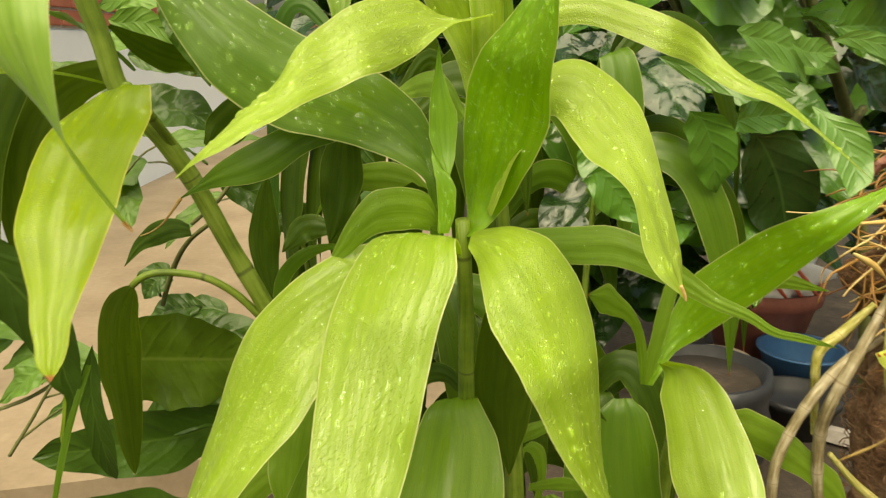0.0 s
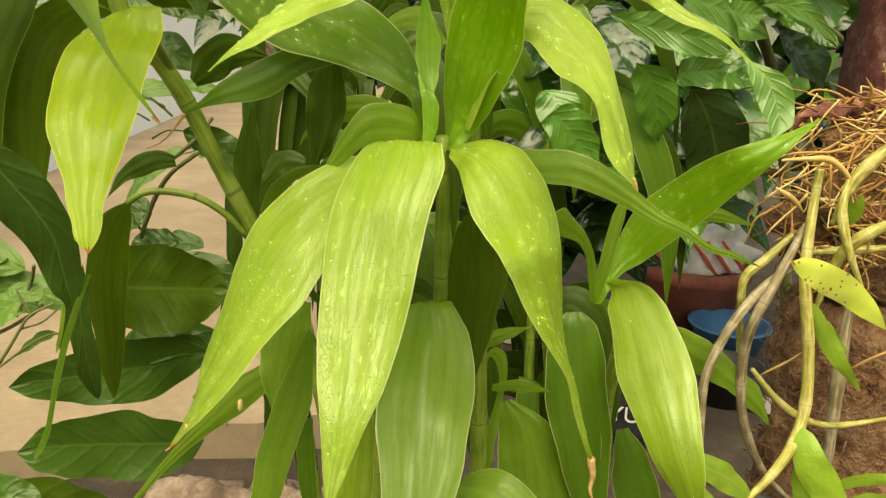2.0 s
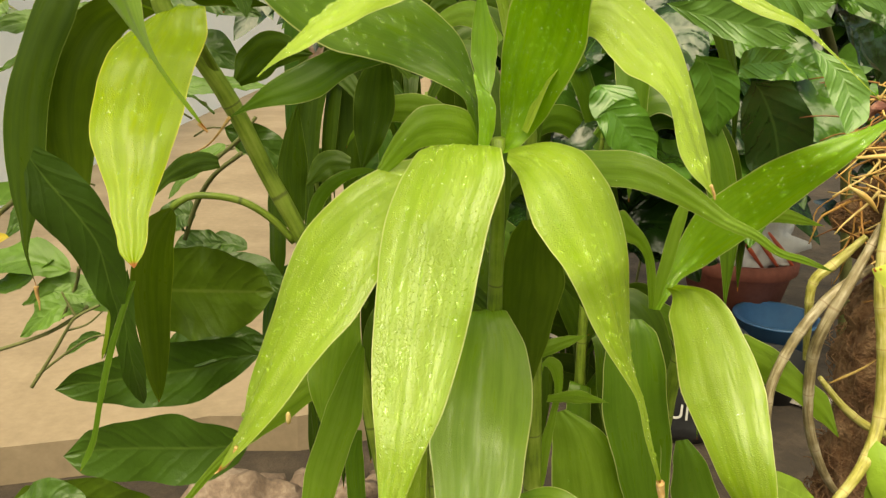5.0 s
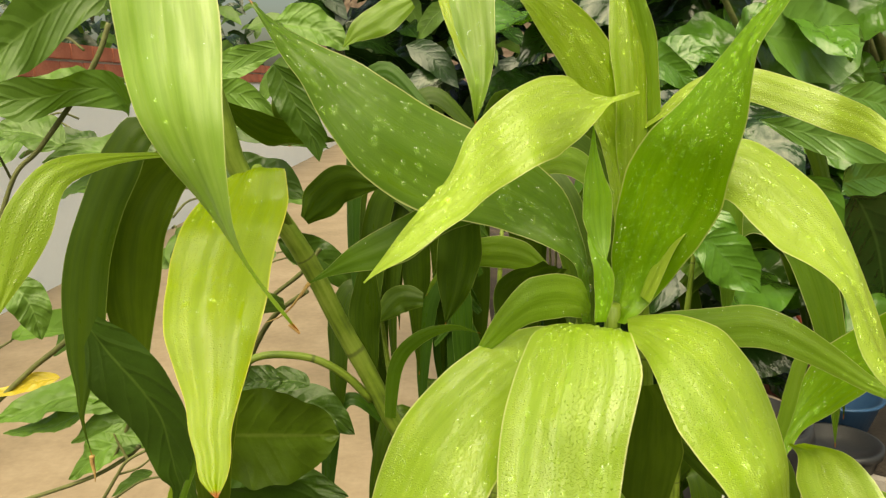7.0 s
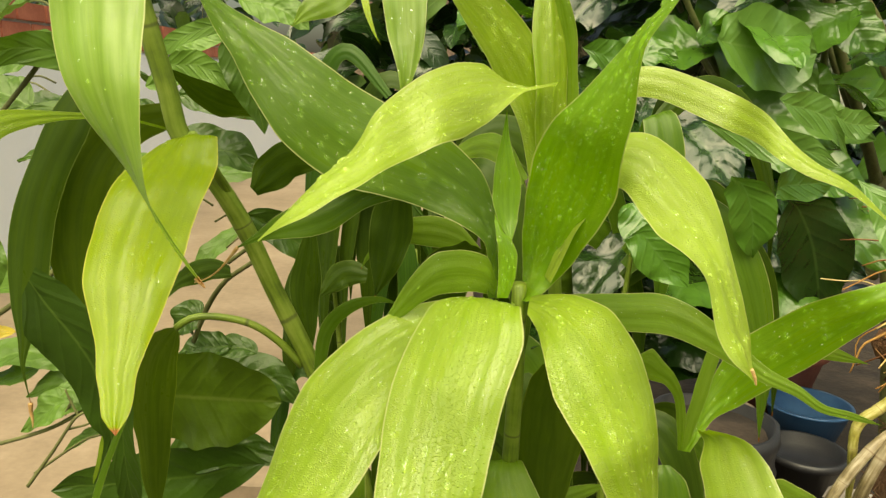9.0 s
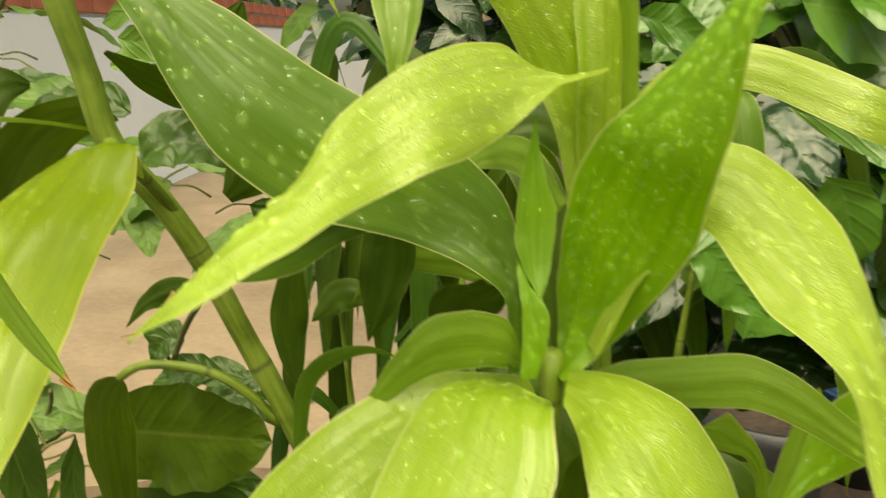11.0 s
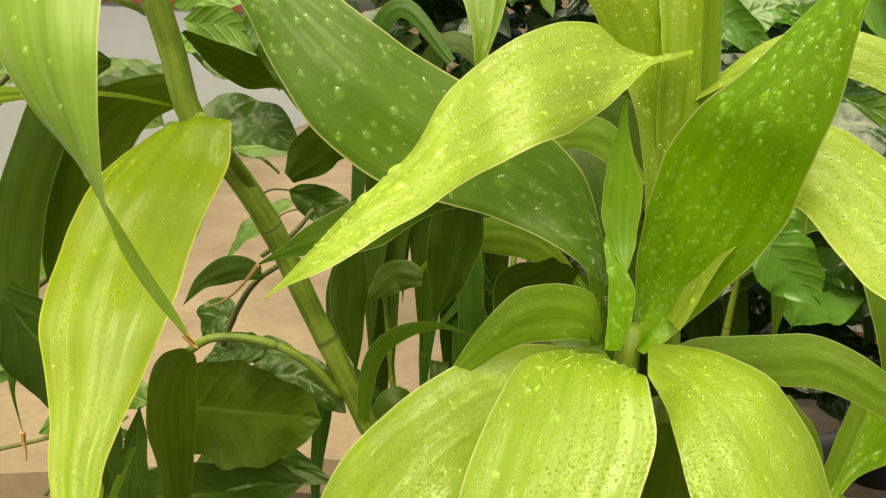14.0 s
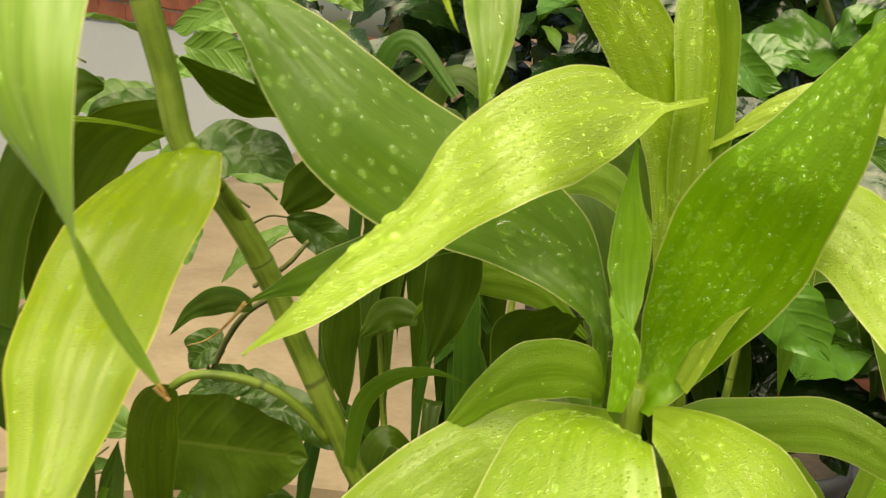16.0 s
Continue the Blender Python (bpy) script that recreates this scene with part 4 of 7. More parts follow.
strap_leaf(plant_a, leaf_olive, [(0.0245, 0.2900, 0.8013), (0.0269, 0.2914, 0.7933), (0.0267, 0.2929, 0.7803), (0.0269, 0.2943, 0.7691), (0.0263, 0.2957, 0.7548), (0.0266, 0.2971, 0.7414), (0.0285, 0.2986, 0.7263), (0.0289, 0.3000, 0.7167)], [(-0.0044, -0.0000, -0.0007), (-0.0102, -0.0000, 0.0005), (-0.0134, -0.0000, 0.0012), (-0.0144, -0.0000, -0.0015), (-0.0127, -0.0000, -0.0015), (-0.0091, -0.0000, -0.0001), (-0.0034, -0.0000, -0.0000), (-0.0000, -0.0000, -0.0000)])
strap_leaf(plant_a, leaf_middark, [(0.0824, 0.3250, 0.7418), (0.0820, 0.3215, 0.7365), (0.0831, 0.3180, 0.7180), (0.0856, 0.3150, 0.6970), (0.0888, 0.3128, 0.6784), (0.0921, 0.3116, 0.6590), (0.0963, 0.3107, 0.6352), (0.0991, 0.3100, 0.6107)], [(-0.0044, -0.0000, -0.0003), (-0.0117, -0.0000, -0.0005), (-0.0157, -0.0000, -0.0000), (-0.0167, -0.0000, 0.0000), (-0.0160, -0.0000, 0.0001), (-0.0136, -0.0000, 0.0001), (-0.0085, -0.0000, 0.0001), (-0.0000, -0.0000, -0.0000)], drops=30)
blade(plant_a, leaf_middark, [(0.0791, 0.3300, 0.7232), (0.0829, 0.3250, 0.6994), (0.0904, 0.3200, 0.6684), (0.0999, 0.3180, 0.6236)], 0.0246, (-0.61, -0.79, -0.07), twist=0, peak=.5, base=.5)
strap_leaf(plant_a, leaf_middark, [(0.1196, 0.3400, 0.6657), (0.1239, 0.3370, 0.6552), (0.1288, 0.3340, 0.6359), (0.1320, 0.3310, 0.6155), (0.1335, 0.3280, 0.5928), (0.1348, 0.3250, 0.5717)], [(-0.0032, -0.0000, -0.0005), (-0.0091, -0.0000, 0.0010), (-0.0137, -0.0000, 0.0020), (-0.0135, -0.0000, 0.0021), (-0.0084, -0.0000, 0.0002), (-0.0000, -0.0000, -0.0000)])
strap_leaf(plant_a, leaf_mid, [(-0.0459, 0.2600, 0.7562), (-0.0498, 0.2588, 0.7414), (-0.0533, 0.2575, 0.7276), (-0.0578, 0.2562, 0.7143), (-0.0626, 0.2550, 0.6994), (-0.0655, 0.2538, 0.6856), (-0.0696, 0.2525, 0.6687), (-0.0745, 0.2512, 0.6500), (-0.0799, 0.2500, 0.6346)], [(-0.0011, -0.0000, 0.0019), (-0.0044, -0.0000, 0.0032), (-0.0075, -0.0000, 0.0033), (-0.0071, -0.0000, 0.0014), (-0.0075, -0.0000, 0.0007), (-0.0066, -0.0000, 0.0015), (-0.0054, -0.0000, 0.0022), (-0.0036, -0.0000, 0.0016), (-0.0000, -0.0000, -0.0000)])
strap_leaf(plant_a, leaf_mid, [(-0.0528, 0.2850, 0.7608), (-0.0562, 0.2830, 0.7538), (-0.0591, 0.2810, 0.7432), (-0.0611, 0.2790, 0.7301), (-0.0627, 0.2770, 0.7181), (-0.0637, 0.2750, 0.7057)], [(-0.0044, -0.0000, -0.0000), (-0.0083, -0.0000, 0.0013), (-0.0112, -0.0000, 0.0013), (-0.0106, -0.0000, 0.0016), (-0.0054, -0.0000, 0.0007), (-0.0000, -0.0000, -0.0000)])
strap_leaf(plant_a, leaf_mid, [(-0.0665, 0.3450, 0.7042), (-0.0826, 0.3471, 0.6922), (-0.0954, 0.3493, 0.6811), (-0.1104, 0.3514, 0.6659), (-0.1259, 0.3536, 0.6502), (-0.1418, 0.3557, 0.6327), (-0.1552, 0.3579, 0.6153), (-0.1669, 0.3600, 0.6029)], [(-0.0013, -0.0000, 0.0083), (-0.0040, -0.0000, 0.0067), (-0.0026, -0.0000, 0.0094), (-0.0028, -0.0000, 0.0047), (-0.0030, -0.0000, 0.0018), (-0.0014, -0.0000, 0.0019), (-0.0012, -0.0000, 0.0013), (-0.0000, -0.0000, -0.0000)])
strap_leaf(plant_a, leaf_bright, [(-0.0241, 0.2550, 0.7215), (-0.0260, 0.2530, 0.7050), (-0.0282, 0.2510, 0.6897), (-0.0306, 0.2490, 0.6741), (-0.0337, 0.2470, 0.6553), (-0.0356, 0.2450, 0.6376)], [(-0.0042, -0.0000, 0.0000), (-0.0070, -0.0000, 0.0014), (-0.0085, -0.0000, 0.0015), (-0.0086, -0.0000, 0.0016), (-0.0068, -0.0000, 0.0016), (-0.0000, -0.0000, -0.0000)])
strap_leaf(plant_a, leaf_middark, [(-0.0496, 0.2850, 0.7033), (-0.0520, 0.2837, 0.6892), (-0.0511, 0.2825, 0.6717), (-0.0496, 0.2812, 0.6539), (-0.0493, 0.2800, 0.6324)], [(-0.0013, -0.0000, 0.0000), (-0.0043, -0.0000, 0.0000), (-0.0043, -0.0000, 0.0000), (-0.0034, -0.0000, 0.0000), (-0.0000, -0.0000, -0.0000)])
blade(plant_a, leaf_mid, [(0.0179, 0.2500, 0.6892), (0.0315, 0.2400, 0.6926), (0.0453, 0.2320, 0.6839), (0.0597, 0.2250, 0.6636)], 0.0205, (0.10, -0.84, 0.53), twist=0, peak=.4, base=.5, drops=14)
strap_leaf(plant_a, leaf_mid, [(0.0346, 0.3060, 0.7235), (0.0381, 0.3073, 0.7272), (0.0431, 0.3086, 0.7220), (0.0447, 0.3099, 0.7106), (0.0429, 0.3111, 0.6958), (0.0405, 0.3124, 0.6789), (0.0399, 0.3137, 0.6565), (0.0402, 0.3150, 0.6471)], [(0.0010, 0.0000, -0.0011), (-0.0010, 0.0000, -0.0023), (-0.0021, 0.0000, -0.0031), (-0.0019, 0.0000, -0.0016), (-0.0023, 0.0000, -0.0032), (-0.0030, 0.0000, 0.0000), (-0.0017, 0.0000, -0.0017), (0.0000, 0.0000, 0.0000)])
blade(plant_a, leaf_mid, [(0.0246, 0.3000, 0.7294), (0.0373, 0.3050, 0.7348), (0.0573, 0.3100, 0.7397)], 0.0083, (0.30, -0.95, -0.02), twist=0, peak=.4, base=.5)
blade(plant_a, leaf_mid, [(0.0377, 0.3000, 0.7114), (0.0526, 0.3050, 0.7096), (0.0697, 0.3100, 0.7040)], 0.0072, (0.27, -0.95, -0.14), twist=0, peak=.4, base=.5)
blade(plant_a, leaf_dark_shade, [(0.0403, 0.3000, 0.7723), (0.0554, 0.3050, 0.7567), (0.0730, 0.3100, 0.7374)], 0.0066, (0.09, -0.98, -0.20), twist=0, peak=.4, base=.6)
blade(plant_a, leaf_dark_shade, [(-0.0077, 0.3100, 0.8427), (-0.0182, 0.3300, 0.8275), (-0.0211, 0.3350, 0.8048), (-0.0239, 0.3350, 0.7848)], 0.0222, (-0.01, -0.99, -0.11), twist=0, peak=.4, base=.5)
blade(plant_a, leaf_dark_shade, [(0.0130, 0.3000, 0.7525), (0.0012, 0.3100, 0.7605), (-0.0096, 0.3200, 0.7542), (-0.0182, 0.3300, 0.7355)], 0.0089, (-0.73, -0.68, 0.02), twist=0, peak=.4, base=.5)
blade(plant_a, leaf_dark_shade, [(-0.0407, 0.3300, 0.8713), (-0.0439, 0.3350, 0.8502), (-0.0468, 0.3350, 0.8285), (-0.0511, 0.3350, 0.8118)], 0.0192, (0.05, -1.00, -0.01), twist=0, peak=.5, base=.1, drops=20)
strap_leaf(plant_r, leaf_fresh, [(0.1002, 0.3462, 0.7385), (0.1091, 0.3499, 0.7575), (0.1183, 0.3512, 0.7687), (0.1271, 0.3478, 0.7818), (0.1385, 0.3430, 0.7943), (0.1491, 0.3325, 0.8087), (0.1600, 0.3214, 0.8211), (0.1728, 0.3206, 0.8298), (0.1883, 0.3267, 0.8371), (0.2060, 0.3363, 0.8438)], [(0.0013, -0.0019, 0.0007), (0.0028, -0.0019, -0.0026), (0.0060, -0.0020, -0.0076), (0.0083, -0.0020, -0.0108), (0.0089, -0.0021, -0.0104), (0.0084, -0.0021, -0.0083), (0.0078, -0.0021, -0.0061), (0.0048, -0.0020, -0.0034), (0.0022, -0.0020, -0.0005), (0.0000, 0.0000, 0.0000)], drops=300, big=0.35, dsize=1.6)
strap_leaf(plant_r, leaf_mid, [(0.0993, 0.3470, 0.7386), (0.1014, 0.3466, 0.7544), (0.1043, 0.3462, 0.7703), (0.1072, 0.3458, 0.7874), (0.1098, 0.3454, 0.7969), (0.1099, 0.3450, 0.8007)], [(0.0024, 0.0000, -0.0003), (0.0029, 0.0000, -0.0008), (0.0036, 0.0000, -0.0007), (0.0034, 0.0000, -0.0007), (0.0019, 0.0000, -0.0010), (0.0000, 0.0000, 0.0000)])
strap_leaf(plant_r, leaf_mid, [(0.0970, 0.3450, 0.7396), (0.0954, 0.3417, 0.7524), (0.0916, 0.3383, 0.7684), (0.0856, 0.3350, 0.7786), (0.0787, 0.3317, 0.7840), (0.0728, 0.3283, 0.7889), (0.0641, 0.3250, 0.7921)], [(0.0012, 0.0000, 0.0000), (0.0021, 0.0000, 0.0005), (0.0024, 0.0000, 0.0000), (0.0024, 0.0000, 0.0018), (0.0023, 0.0000, 0.0046), (0.0016, 0.0000, 0.0076), (0.0000, 0.0000, 0.0000)])
strap_leaf(plant_r, leaf_bright, [(0.1021, 0.3340, 0.7552), (0.1087, 0.3233, 0.7558), (0.1108, 0.3147, 0.7487), (0.1122, 0.2993, 0.7381), (0.1123, 0.2815, 0.7252), (0.1134, 0.2664, 0.7124), (0.1163, 0.2571, 0.6988), (0.1210, 0.2521, 0.6845), (0.1269, 0.2500, 0.6681), (0.1325, 0.2493, 0.6503)], [(0.0001, 0.0076, -0.0032), (-0.0060, 0.0076, -0.0044), (-0.0128, 0.0077, -0.0043), (-0.0150, 0.0077, -0.0031), (-0.0157, 0.0075, -0.0035), (-0.0130, 0.0075, -0.0038), (-0.0093, 0.0073, -0.0042), (-0.0046, 0.0073, -0.0046), (0.0002, 0.0072, -0.0050), (-0.0000, -0.0000, -0.0000)], drops=150)
strap_leaf(plant_r, leaf_mid, [(0.1473, 0.3600, 0.7114), (0.1575, 0.3580, 0.7069), (0.1715, 0.3560, 0.7004), (0.1862, 0.3540, 0.6902), (0.2006, 0.3520, 0.6785), (0.2121, 0.3500, 0.6611)], [(0.0007, 0.0000, -0.0061), (0.0030, 0.0000, -0.0132), (0.0008, 0.0000, -0.0122), (-0.0020, 0.0000, -0.0072), (-0.0020, 0.0000, -0.0073), (0.0000, 0.0000, 0.0000)])
blade(plant_r, leaf_mid, [(0.1119, 0.3600, 0.7582), (0.1449, 0.3700, 0.7786), (0.1691, 0.3750, 0.7827), (0.2007, 0.3800, 0.7753)], 0.0116, (0.17, -0.97, -0.15), twist=0, peak=.5, base=.5)
strap_leaf(plant_l, leaf_yellow, [(-0.1160, 0.3054, 0.8726), (-0.1169, 0.2973, 0.8802), (-0.1173, 0.2882, 0.8847), (-0.1184, 0.2768, 0.8766), (-0.1190, 0.2612, 0.8687), (-0.1199, 0.2516, 0.8606), (-0.1192, 0.2399, 0.8520), (-0.1182, 0.2303, 0.8437), (-0.1165, 0.2238, 0.8350), (-0.1145, 0.2162, 0.8280), (-0.1138, 0.2103, 0.8216), (-0.1119, 0.2056, 0.8166), (-0.1110, 0.2015, 0.8123), (-0.1092, 0.1978, 0.8087)], [(-0.0044, 0.0048, -0.0006), (-0.0085, 0.0048, -0.0022), (-0.0113, 0.0049, -0.0027), (-0.0150, 0.0025, -0.0003), (-0.0163, 0.0003, -0.0002), (-0.0165, -0.0020, -0.0000), (-0.0155, -0.0018, -0.0000), (-0.0131, -0.0016, -0.0000), (-0.0101, -0.0012, -0.0000), (-0.0073, -0.0009, -0.0000), (-0.0057, -0.0007, -0.0000), (-0.0046, -0.0006, -0.0000), (-0.0038, -0.0005, -0.0000), (-0.0000, -0.0000, -0.0000)], drops=420, big=0.3)
dry_tip(strap_leaf(plant_l, leaf_hook, [(-0.1507, 0.2823, 0.9965), (-0.1377, 0.2597, 0.9710), (-0.1296, 0.2426, 0.9509), (-0.1259, 0.2328, 0.9350), (-0.1235, 0.2271, 0.9237), (-0.1208, 0.2215, 0.9142), (-0.1179, 0.2176, 0.9043), (-0.1145, 0.2168, 0.8937), (-0.1111, 0.2171, 0.8847), (-0.1082, 0.2169, 0.8771), (-0.1038, 0.2156, 0.8691), (-0.0992, 0.2149, 0.8617), (-0.0947, 0.2150, 0.8549), (-0.0894, 0.2155, 0.8480)], [(-0.0093, 0.0034, 0.0012), (-0.0145, 0.0034, 0.0010), (-0.0161, 0.0034, 0.0008), (-0.0159, 0.0034, 0.0006), (-0.0154, 0.0035, 0.0004), (-0.0141, 0.0040, 0.0002), (-0.0121, 0.0044, -0.0000), (-0.0088, 0.0049, -0.0006), (-0.0060, 0.0055, -0.0007), (-0.0044, 0.0061, -0.0004), (-0.0029, 0.0066, -0.0011), (-0.0028, 0.0064, -0.0008), (-0.0025, 0.0062, -0.0012), (-0.0000, -0.0000, -0.0000)], drops=90, big=0.3), [(-0.0916, 0.2155, 0.8502), (-0.0903, 0.2155, 0.8488), (-0.0891, 0.2155, 0.8474)], [0.0008, 0.0006, 0.0003])
dry_tip(strap_leaf(plant_l, leaf_dark_shade, [(-0.1698, 0.3443, 0.8953), (-0.1718, 0.3381, 0.8965), (-0.1758, 0.3333, 0.8948), (-0.1832, 0.3314, 0.8830), (-0.1923, 0.3313, 0.8662), (-0.1995, 0.3315, 0.8481), (-0.2036, 0.3316, 0.8306), (-0.2061, 0.3315, 0.8133), (-0.2081, 0.3312, 0.7963), (-0.2094, 0.3309, 0.7840), (-0.2105, 0.3305, 0.7718), (-0.2077, 0.3300, 0.7548)], [(0.0000, 0.0002, 0.0012), (-0.0014, 0.0002, 0.0049), (-0.0046, 0.0002, 0.0068), (-0.0077, 0.0002, 0.0047), (-0.0084, 0.0002, 0.0026), (-0.0088, 0.0002, 0.0031), (-0.0095, 0.0002, 0.0025), (-0.0092, 0.0002, 0.0025), (-0.0069, 0.0002, 0.0019), (-0.0031, 0.0002, 0.0010), (-0.0010, 0.0002, 0.0003), (-0.0000, -0.0000, -0.0000)]), [(-0.2077, 0.3300, 0.7548), (-0.2079, 0.3300, 0.7510), (-0.2074, 0.3300, 0.7467), (-0.2076, 0.3300, 0.7424)], [0.0012, 0.0009, 0.0006, 0.0002])
blade(plant_l, leaf_olive, [(-0.1430, 0.3450, 0.8884), (-0.1697, 0.3500, 0.8786), (-0.1833, 0.3450, 0.8573), (-0.1892, 0.3450, 0.8297), (-0.1897, 0.3450, 0.8036), (-0.1884, 0.3450, 0.7768)], 0.0261, (0.37, -0.93, -0.04), twist=0, peak=.5, base=.4)
strap_leaf(plant_l, leaf_olive, [(-0.1398, 0.3316, 0.7944), (-0.1438, 0.3369, 0.7901), (-0.1495, 0.3432, 0.7829), (-0.1560, 0.3518, 0.7729), (-0.1628, 0.3628, 0.7597), (-0.1689, 0.3744, 0.7443), (-0.1741, 0.3851, 0.7258), (-0.1783, 0.3948, 0.7030), (-0.1817, 0.4031, 0.6767), (-0.1838, 0.4104, 0.6572), (-0.1869, 0.4172, 0.6462)], [(-0.0000, -0.0000, -0.0000), (-0.0033, -0.0000, 0.0016), (-0.0066, -0.0000, 0.0028), (-0.0089, -0.0000, 0.0024), (-0.0106, -0.0000, 0.0014), (-0.0114, -0.0000, 0.0007), (-0.0115, -0.0000, 0.0007), (-0.0098, -0.0000, 0.0026), (-0.0070, -0.0000, -0.0000), (-0.0034, -0.0000, -0.0010), (-0.0000, -0.0000, -0.0000)])
blade(plant_l, leaf_bright, [(-0.1371, 0.3300, 0.8824), (-0.1447, 0.3000, 0.8885), (-0.1530, 0.2750, 0.8908), (-0.1588, 0.2550, 0.8908), (-0.1644, 0.2430, 0.8879), (-0.1679, 0.2350, 0.8791), (-0.1725, 0.2300, 0.8654), (-0.1775, 0.2250, 0.8486)], 0.0138, (0.63, -0.58, 0.51), twist=0, peak=.78, base=.09)
strap_leaf(plant_l, leaf_middark, [(-0.1535, 0.3100, 0.7649), (-0.1605, 0.3087, 0.7475), (-0.1676, 0.3073, 0.7270), (-0.1735, 0.3060, 0.7051), (-0.1776, 0.3047, 0.6877), (-0.1824, 0.3033, 0.6759), (-0.1851, 0.3020, 0.6705)], [(-0.0013, 0.0000, -0.0000), (-0.0013, 0.0000, 0.0003), (-0.0015, 0.0000, 0.0007), (-0.0013, 0.0000, 0.0003), (-0.0013, 0.0000, 0.0003), (-0.0023, 0.0000, -0.0015), (0.0000, 0.0000, 0.0000)])
blade(plant_l, leaf_middark, [(-0.0761, 0.3350, 0.7691), (-0.0726, 0.3300, 0.7947), (-0.0624, 0.3250, 0.8089), (-0.0482, 0.3200, 0.8153), (-0.0366, 0.3200, 0.8127)], 0.0065, (-0.16, -0.95, -0.27), twist=0, peak=.5, base=.8)
blade(plant_l, leaf_dark_shade, [(-0.1455, 0.3500, 0.9071), (-0.1317, 0.3700, 0.8940), (-0.1177, 0.3900, 0.8887), (-0.1029, 0.4000, 0.8865)], 0.0159, (0.44, -0.59, -0.67), twist=0, peak=.5, base=.12)
blade(plant_l, leaf_dark_shade, [(-0.1217, 0.4000, 0.8471), (-0.1053, 0.4100, 0.8628), (-0.0830, 0.4200, 0.8613)], 0.0231, (0.49, -0.86, -0.12), twist=0, peak=.4, base=.3)
blade(plant_l, leaf_dark_shade, [(-0.1191, 0.4200, 0.9278), (-0.1256, 0.4200, 0.9139), (-0.1295, 0.4200, 0.8968), (-0.1317, 0.4200, 0.8824)], 0.0233, (0.19, -0.98, -0.04), twist=0, peak=.5, base=.08)
blade(plant_l, leaf_dark_shade, [(-0.0876, 0.3800, 0.8365), (-0.0899, 0.3800, 0.8153), (-0.0907, 0.3800, 0.7935), (-0.0869, 0.3800, 0.7678)], 0.0155, (0.18, -0.98, 0.01), twist=0, peak=.5, base=.08)
blade(plant_l, leaf_dark_shade, [(-0.1346, 0.4000, 0.8032), (-0.1500, 0.4100, 0.8012), (-0.1699, 0.4200, 0.7907), (-0.1808, 0.4200, 0.7768)], 0.0128, (-0.36, -0.93, 0.08), twist=0, peak=.4, base=.5)
blade(plant_l, leaf_dark_shade, [(-0.0638, 0.4200, 0.7996), (-0.0772, 0.4200, 0.7993), (-0.0910, 0.4200, 0.7853)], 0.0154, (-0.12, -0.96, 0.24), twist=0, peak=.4, base=.5)
strap_leaf(plant_l, leaf_bright, [(-0.1644, 0.3100, 0.7529), (-0.1680, 0.3137, 0.7439), (-0.1721, 0.3175, 0.7316), (-0.1757, 0.3213, 0.7243), (-0.1786, 0.3250, 0.7182)], [(-0.0012, 0.0000, -0.0006), (-0.0011, 0.0000, 0.0014), (-0.0011, 0.0000, 0.0007), (-0.0009, 0.0000, -0.0000), (0.0000, 0.0000, 0.0000)])

# ---- broad-leaved climber and glossy bush ----
vine = thing("climbing_plant", (-0.25, 0.55, -0.09), "broad-leaved climber with dull green veined leaves", "plant")
bush = thing("shrub", (0.3, 0.7, -0.09), "dense shrub with dark glossy puckered leaves", "shrub")
broad_leaf(vine, broad_mid, [(-0.1597, 0.2899, 0.9068), (-0.1620, 0.2814, 0.9123), (-0.1699, 0.2732, 0.9130), (-0.1756, 0.2662, 0.9107), (-0.1829, 0.2615, 0.9099), (-0.1893, 0.2580, 0.9095), (-0.1967, 0.2549, 0.9072)], [(0.0009, -0.0000, 0.0038), (0.0000, -0.0000, 0.0066), (0.0015, -0.0000, 0.0054), (0.0016, -0.0000, 0.0058), (0.0009, -0.0000, 0.0070), (0.0002, -0.0000, 0.0042), (-0.0000, -0.0000, -0.0000)])
broad_leaf(vine, broad_mid, [(-0.1652, 0.3000, 0.9483), (-0.1689, 0.2967, 0.9458), (-0.1753, 0.2933, 0.9443), (-0.1839, 0.2900, 0.9387), (-0.1910, 0.2867, 0.9325), (-0.2000, 0.2833, 0.9250), (-0.2074, 0.2800, 0.9186)], [(-0.0000, -0.0000, -0.0000), (0.0006, -0.0000, 0.0058), (0.0012, -0.0000, 0.0106), (0.0017, -0.0000, 0.0139), (0.0014, -0.0000, 0.0144), (0.0003, -0.0000, 0.0091), (-0.0000, -0.0000, -0.0000)])
broad(vine, broad_mid, [(-0.2244, 0.5200, 0.8779), (-0.2579, 0.5200, 0.8747), (-0.2912, 0.5200, 0.8733), (-0.3143, 0.5200, 0.8662)], 0.0285, (-0.04, -0.67, 0.74))
broad(vine, broad_mid, [(-0.2305, 0.5200, 0.8503), (-0.2599, 0.5200, 0.8544), (-0.2863, 0.5200, 0.8510), (-0.3118, 0.5200, 0.8401)], 0.0264, (-0.09, -0.59, 0.80))
broad_leaf(vine, broad_mid, [(-0.1215, 0.3800, 0.9297), (-0.1278, 0.3840, 0.9304), (-0.1391, 0.3880, 0.9287), (-0.1522, 0.3920, 0.9242), (-0.1632, 0.3960, 0.9192), (-0.1704, 0.4000, 0.9167)], [(-0.0000, -0.0000, -0.0000), (0.0005, -0.0000, 0.0038), (0.0003, -0.0000, 0.0043), (0.0015, -0.0000, 0.0057), (0.0007, -0.0000, 0.0053), (-0.0000, -0.0000, -0.0000)])
